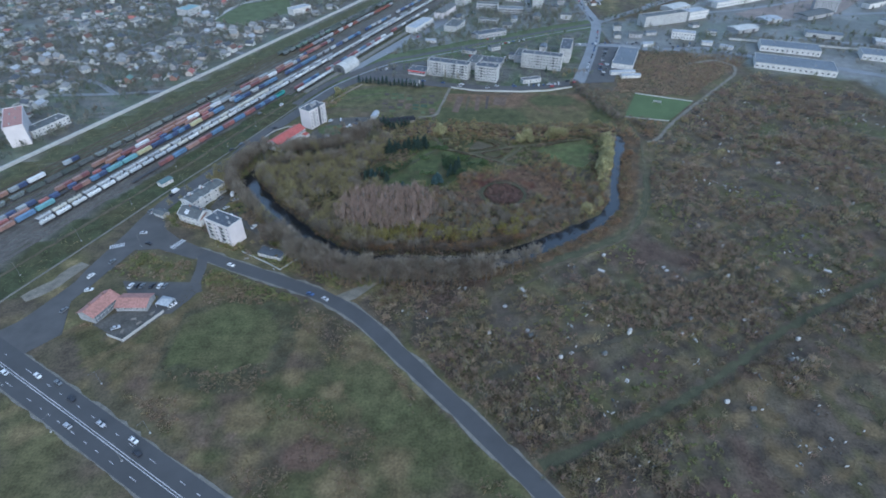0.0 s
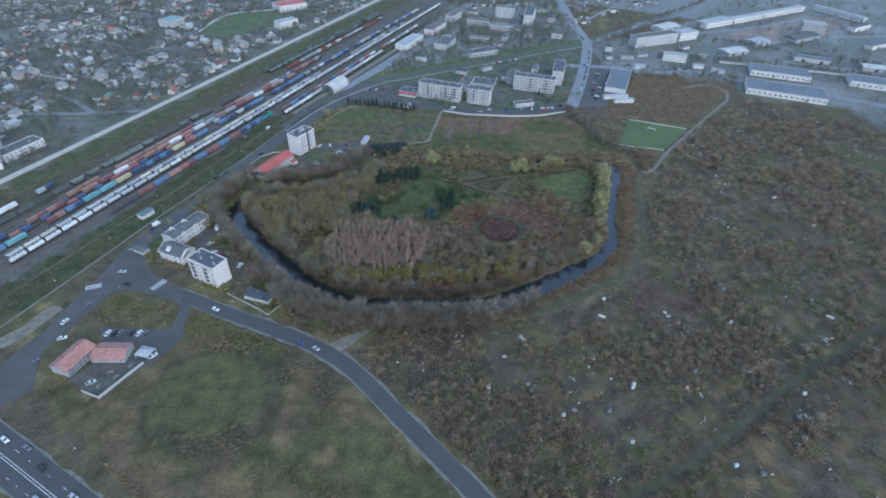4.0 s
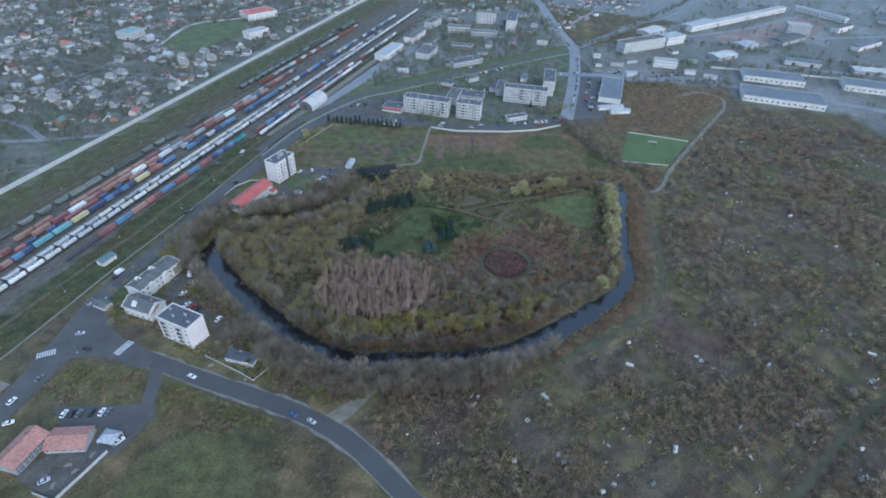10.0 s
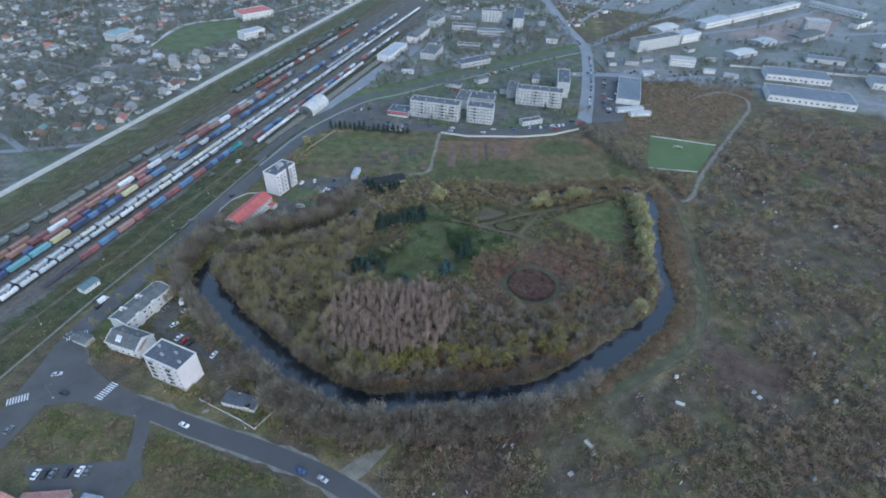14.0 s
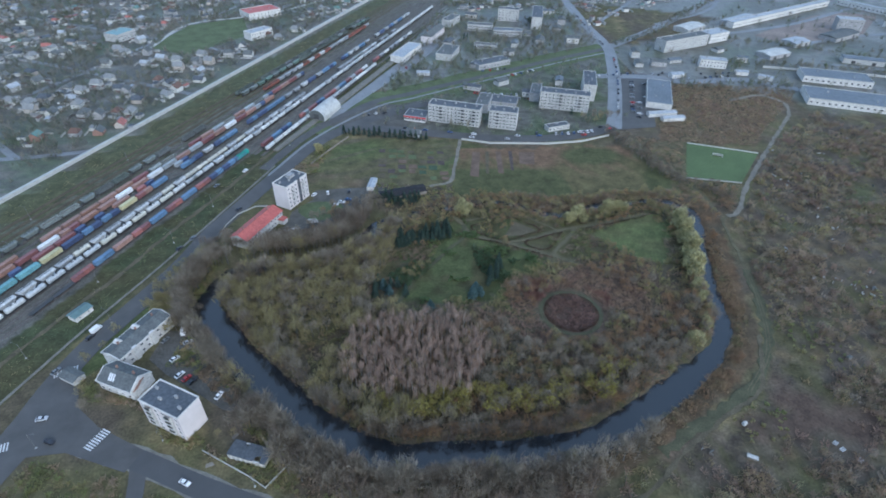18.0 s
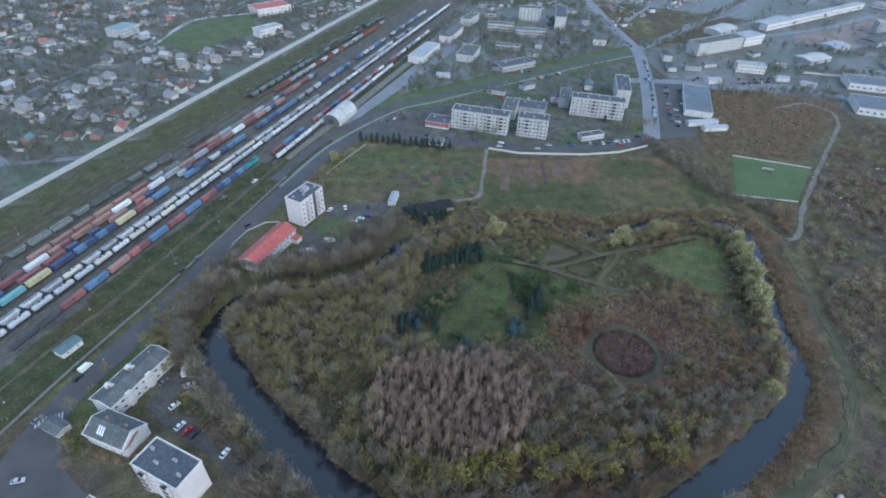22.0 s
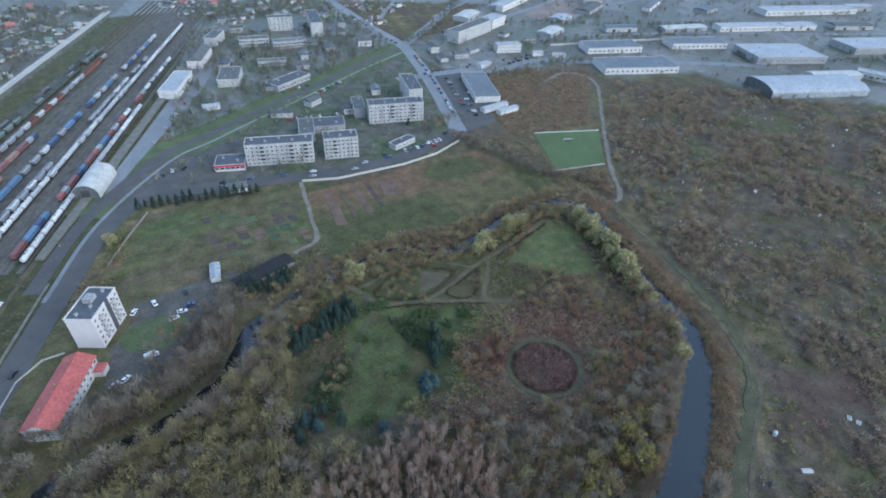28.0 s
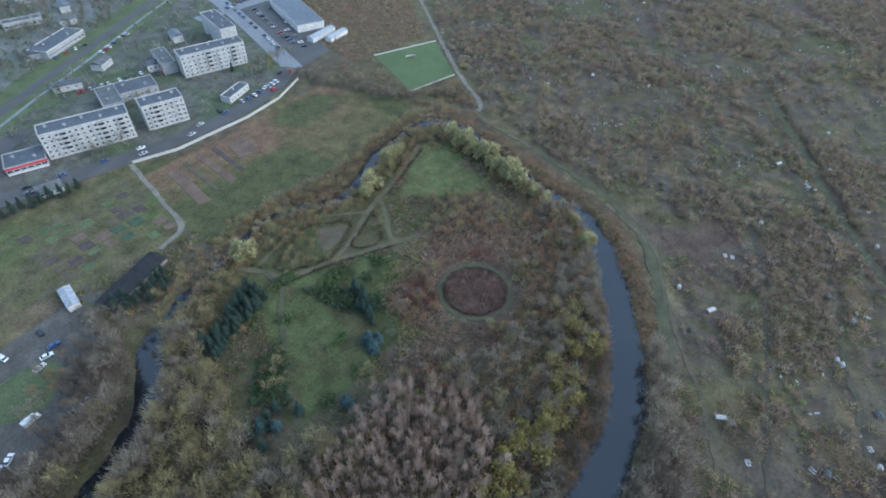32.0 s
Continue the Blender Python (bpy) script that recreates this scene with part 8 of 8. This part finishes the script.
lean = clear(lean, [([(-136, 388), (-121, 418)], 14)])
lean = lean[(off_water(lean) > 0.5) & (vnoise(lean[:, 0], lean[:, 1], 11, 332) > 0.2)]
forest(GREY + OLIVE[:2] + DARKT, lean, "woodland", "leafless grey trees leaning over the moat", 49, 0.85, 1.4)
fringe = wl - wn_ * side * 9.0 + rng.normal(0, 0.8, wl.shape)
fringe = np.concatenate([fringe, fringe + rng.normal(0, 1.2, fringe.shape)])
fringe = fringe[(off_water(fringe) > 0.3) & inside(fringe[:, 0], fringe[:, 1], ISLAND)]
low = (fringe[:, 0] > -60) & (fringe[:, 1] < 300)
forest(DARKT + BROWNT[:2], fringe[~low], "woodland", "low dark trees along the shore of the island", 51, 0.4, 0.75)
forest(DARKT + BROWNT[:2], fringe[low], "woodland", "dark trees along the southern shore of the island", 52, 0.65, 1.0)
outer = wl + wn_ * side * rng.uniform(8.5, 12.5, (len(wl), 1)) + rng.normal(0, 1.0, wl.shape)
outer = clear(outer[(off_water(outer) > 0.5) & (outer[:, 1] < 345) & (outer[:, 0] < 60)], [([(-166, 318), (-150, 312), (-137, 290), (-118, 278)], 9)])
forest(GREY, outer, "woodland", "leafless grey trees along the outer bank", 53, 0.9, 1.4)
forest(DARKT + GREY[:2], np.concatenate([points_in([(-152, 392), (-140, 384), (-120, 382), (-104, 388), (-112, 396), (-134, 388), (-146, 400)], 40, 2.5, 81), points_in([(-92, 396), (-78, 394), (-60, 416), (-52, 428), (-58, 436), (-72, 422), (-84, 406)], 44, 2.5, 82)]), "woodland", "dark leafless trees round the yard", 83, 0.6, 0.95)
_w1 = grove([(-178, 346), (-166, 330), (-154, 318), (-150, 330), (-152, 360), (-150, 382), (-160, 388), (-168, 372)], 3.4, 93)
_w2 = grove([(-158, 388), (-146, 376), (-120, 384), (-98, 384), (-82, 394), (-66, 420), (-74, 424), (-92, 404), (-116, 394), (-142, 392)], 3.4, 94)
_w3 = points_in([(-40, 424), (-20, 428), (10, 438), (40, 434), (60, 428), (100, 434), (140, 434), (152, 424), (140, 430), (98, 430), (58, 420), (30, 431), (-10, 427), (-40, 418)], 110, 2.4, 95)
_w4 = smooth([(132, 528), (137, 509), (141, 492), (144, 476), (147, 460), (166, 440), (174, 424)], 1.6)
_w4 = np.concatenate([_w4 + rng.normal(0, 3.0, _w4.shape), _w4[::2] + [5, 0] + rng.normal(0, 4.0, _w4[::2].shape)])
forest(DARKT + GREY[:2], clear(_w4, [(FORK_PATH, 2.2)]), "woodland", "dark leafless tree belt beside the football pitch", 99, 0.4, 0.75)
forest(OLIVE, clear(_w1, [(STATION_ROAD, 8)]), "woodland", "thin olive and grey trees between road and moat", 96, 0.55, 0.95)
_w2 = clear(_w2, [([(-136, 388), (-121, 418)], 14), ([(-104, 402), (-78, 404), (-66, 424)], 8)])
forest(DARKT, _w2[off_water(_w2) > 0.8], "woodland", "dark leafless trees between the yard and the moat", 97, 0.65, 1.05)
forest(BROWNT + OLIVE, _w3[off_water(_w3) > 0.5], "woodland", "brown leafless trees along the field edge", 98, 0.35, 0.65)
# yellow willows and olive trees
plant(WILLOW, np.array([(134, 397), (131, 390), (129, 383), (128, 376), (126, 369), (124, 362), (123, 355), (120, 348)], float), "willow_tree", "round yellow-green willow beside the water", "willows", 9, 1.05, 1.35)
plant(WILLOW, np.array([(117, 335), (115, 328), (107, 309), (97, 298), (102, 415), (96, 412), (90, 414), (70, 404), (64, 404), (0, 415), (-104, 506), (-5, 417)], float), "willow_tree", "round yellow-green willow beside the water", "willows", 29, 0.8, 1.15)
_y = np.concatenate([points_in([(-56, 268), (-54, 276), (20, 276), (42, 284), (58, 286), (56, 276), (30, 264), (0, 262), (-40, 264)], 46, 3.0, 36), np.array([(42, 268), (45, 272), (38, 274)], float)])
plant(YELLOW, _y[off_water(_y) > 1], "yellowing_tree", "small tree with sparse yellow-olive leaves on the shore", "olive trees", 10, 0.9, 1.35)
# conifers
plant(SPRUCE, np.concatenate([np.array([(-45 + 2.55 * i, 382.5 + 0.75 * i + 3.3 * j) for i in range(13) for j in range(3)], float) + np.random.default_rng(371).normal(0, 0.6, (39, 2)), points_in([(-60, 340), (-58, 352), (-44, 352), (-40, 340)], 8, 3.4, 38), points_in([(2, 344), (14, 352), (16, 366), (6, 360)], 8, 3, 40)]), "spruce_tree", "dark green spruce on the island", "spruces", 11, 0.5, 0.85)
plant(BLUESPRUCE, np.array([(-6, 338), (-2, 339), (-4, 342), (-29, 330), (-53, 347), (-50, 343)], float), "blue_spruce", "bluish spruce on the island", "spruces", 12, 0.75, 1.1)
plant(SPRUCE, np.array([(-86 + 4.1 * i, 536 - 0.9 * i + 1.5 * math.sin(i * 2.1)) for i in range(17)] + [(110, 566), (-52, 436), (-44, 433), (-36, 434), (-30, 437), (-48, 435), (-40, 434.5), (-33, 435.5), (-46, 430), (-39, 430), (-32, 431), (-50, 431), (-42, 427), (-35, 427), (-54, 432), (40, 785), (44, 790)], float), "spruce_tree", "dark green spruce beside the plots", "spruces", 13, 0.45, 0.8)
plant(GREY[:3] + OLIVE[:2], clear(points_in([(112, 528), (134, 534), (150, 560), (128, 566), (112, 552)], 16, 4, 41), [(BLOCK_STREET, 7)]), "bare_tree", "leafless tree beside the apartment blocks", "street trees", 14, 0.6, 0.9)
plant(OLIVE[:2] + BROWNT, clear(points_in([(150, 430), (152, 400), (158, 380), (176, 398), (184, 420), (200, 436), (164, 446)], 26, 5, 42), [(EAST_PATH, 4), (FORK_PATH, 3)]), "bare_tree", "leafless tree near the fork of the path", "bank trees", 15, 0.5, 0.85)
p = clear(grove(ALLOT, 6.1, 43), GAPS)
line, wild = plot_lines(p)
far = np.hypot(p[:, 0] - 60, p[:, 1] - 200) > 230
p = p[(line * 0.35 + (wild - 0.4) * 2.2 + far * 0.28 + np.random.default_rng(44).normal(0, 0.15, len(p))) > 0.36]
forest(LOW, p, "woodland", "leafless trees in the overgrown allotments", 16, 0.55, 1.25)
plant(GREY + OLIVE, np.array([(-176, 306), (-182, 312), (-180, 322), (-186, 304), (-112, 262), (-118, 262), (-100, 258), (-146, 336), (-150, 322), (-130, 300), (-120, 292), (-112, 284), (-180, 286), (-172, 282), (-176, 278)], float), "bare_tree", "leafless tree beside the white houses", "bank trees", 17, 0.5, 0.8)


# ---- allotment sheds and scraps ----
_g, _q = Geo(), np.random.default_rng(88)
_c = clear(points_in(ALLOT, 520, 0, 89), GAPS)
_c = _c[vnoise(_c[:, 0], _c[:, 1], 30, 90) > 0.42]
for _x, _y in _c:
    for _j in range(int(_q.integers(1, 6))):
        _g.box(_x + _q.normal(0, 2.2), _y + _q.normal(0, 2.2), 0.1, _q.uniform(0.4, 2.0), _q.uniform(0.1, 0.35), _q.uniform(0.5, 1.2), _q.choice((28, 118)) + _q.normal(0, 12), int(_q.integers(4)))
solid("scraps", _g.mesh("scraps", M_PANEL, M_WOOD, M_SLATE, M_WHITE), "pale boards, frames and scrap left on the allotments", "scrap", "stuff")
SHED = [gable_building("garden_shed", "tiny white garden shed with pale metal roof in the brush", "shed", 0, 0, 0, 2.4, 1.8, 1.7, 0.4, M_WHITE, M_PANEL, 0, 1, 0, 0.1, 0, 0, "garden sheds"),
        gable_building("garden_shed", "small grey wooden garden shed in the brush", "shed", 0, 0, 0, 3.0, 2.2, 1.8, 0.6, M_WOOD, M_SLATE, 0, 1, 0, 0.25, 0, 0, "garden sheds"),
        gable_building("garden_shed", "low garden shed with a long pale roof in the brush", "shed", 0, 0, 0, 5.4, 2.4, 1.5, 0.4, M_WOOD, M_PANEL, 0, 1, 0, 0.1, 0, 0, "garden sheds")]
FRAME_ = thing("cold_frame", "white slatted greenhouse frame lying in the grass", "cold frame", (0, 0, 0), 0, "cold frames")
for _i in range(5):
    part("slat", Geo().box(-1.4 + 0.7 * _i, 0, 0, 0.16, 1.9, 0.4).mesh("slat", M_FRAME), FRAME_)
for _s in (-1, 1):
    part("rail", Geo().box(0, _s * 0.95, 0, 3.2, 0.16, 0.42).mesh("rail", M_FRAME), FRAME_)
_seen = set()


def set_down(ob, x, y, yaw):
    m = pose(x, y, float(land(x, y)[0]), 0, 0, yaw) @ Matrix.Scale(0.72, 4)
    if ob in _seen:
        copy_thing(ob, pose(x, y, float(land(x, y)[0]), 0, 0, yaw))
    else:
        _seen.add(ob)
        ob.matrix_basis = m


for _k, _x, _y, _w in ((2, 226, 238, -30), (1, 223, 252, 10), (0, 174, 262, 30), (0, 96, 189, 20), (0, 123, 188, 50), (0, 129, 147, 10), (1, 139, 143, 0), (0, 98, 253, 20), (2, 93, 238, -30), (1, 45, 187, 10), (2, 45, 221, -60), (0, 24, 189, 0), (1, 80, 175, 30), (3, 87, 159, 60), (1, 170, 171, 20),
                       (0, 167, 160, 0), (2, 260, 367, 20), (1, 233, 418, 0), (1, 167, 284, 20), (3, 132, 239, 20), (0, 166, 234, 40), (1, 186, 241, 0), (1, 229, 272, 30), (2, 310, 359, 10), (1, 326, 427, 0), (3, 46, 217, 20), (3, 34, 209, 30), (3, 44, 191, 70), (3, 46, 184, 70), (0, 97, 191, 10),
                       (3, 131, 242, 30), (3, 136, 234, 30), (1, 174, 266, 0), (3, 64, 176, 40), (0, 58, 173, 10), (1, 131, 199, 30), (0, 181, 185, 10), (3, 160, 199, 10), (1, 290, 290, 20), (2, 330, 300, 40), (0, 280, 220, 10), (1, 250, 180, 0), (0, 380, 380, 0), (1, 360, 330, 30), (2, 420, 390, 10), (0, 210, 130, 20), (0, 270, 330, 0), (3, 200, 300, 20), (1, 215, 330, 60)):
    set_down(FRAME_ if _k == 3 else SHED[_k], _x, _y, _w)
for _i, (_x, _y, _w) in enumerate(((-119, 250, 20), (-112, 262, 60), (-94, 262, 10), (-106, 268, 80), (-152, 330, 20), (-144, 310, 60), (-171, 194, 30), (-166, 190, 100), (-160, 196, 55), (-164, 199, 10), (-156, 203, 80))):
    _t = thing("timber_stack", "untidy stack of pale timber and scrap on the ground", "timber", (_x, _y, float(land(_x, _y)[0])), _w, "timber stacks")
    for _j in range(4):
        part("plank", Geo().box(0, -0.6 + 0.4 * _j, -0.05, 3.2 - 0.3 * _j, 0.3, 0.35).mesh("plank", M_WOOD), _t)
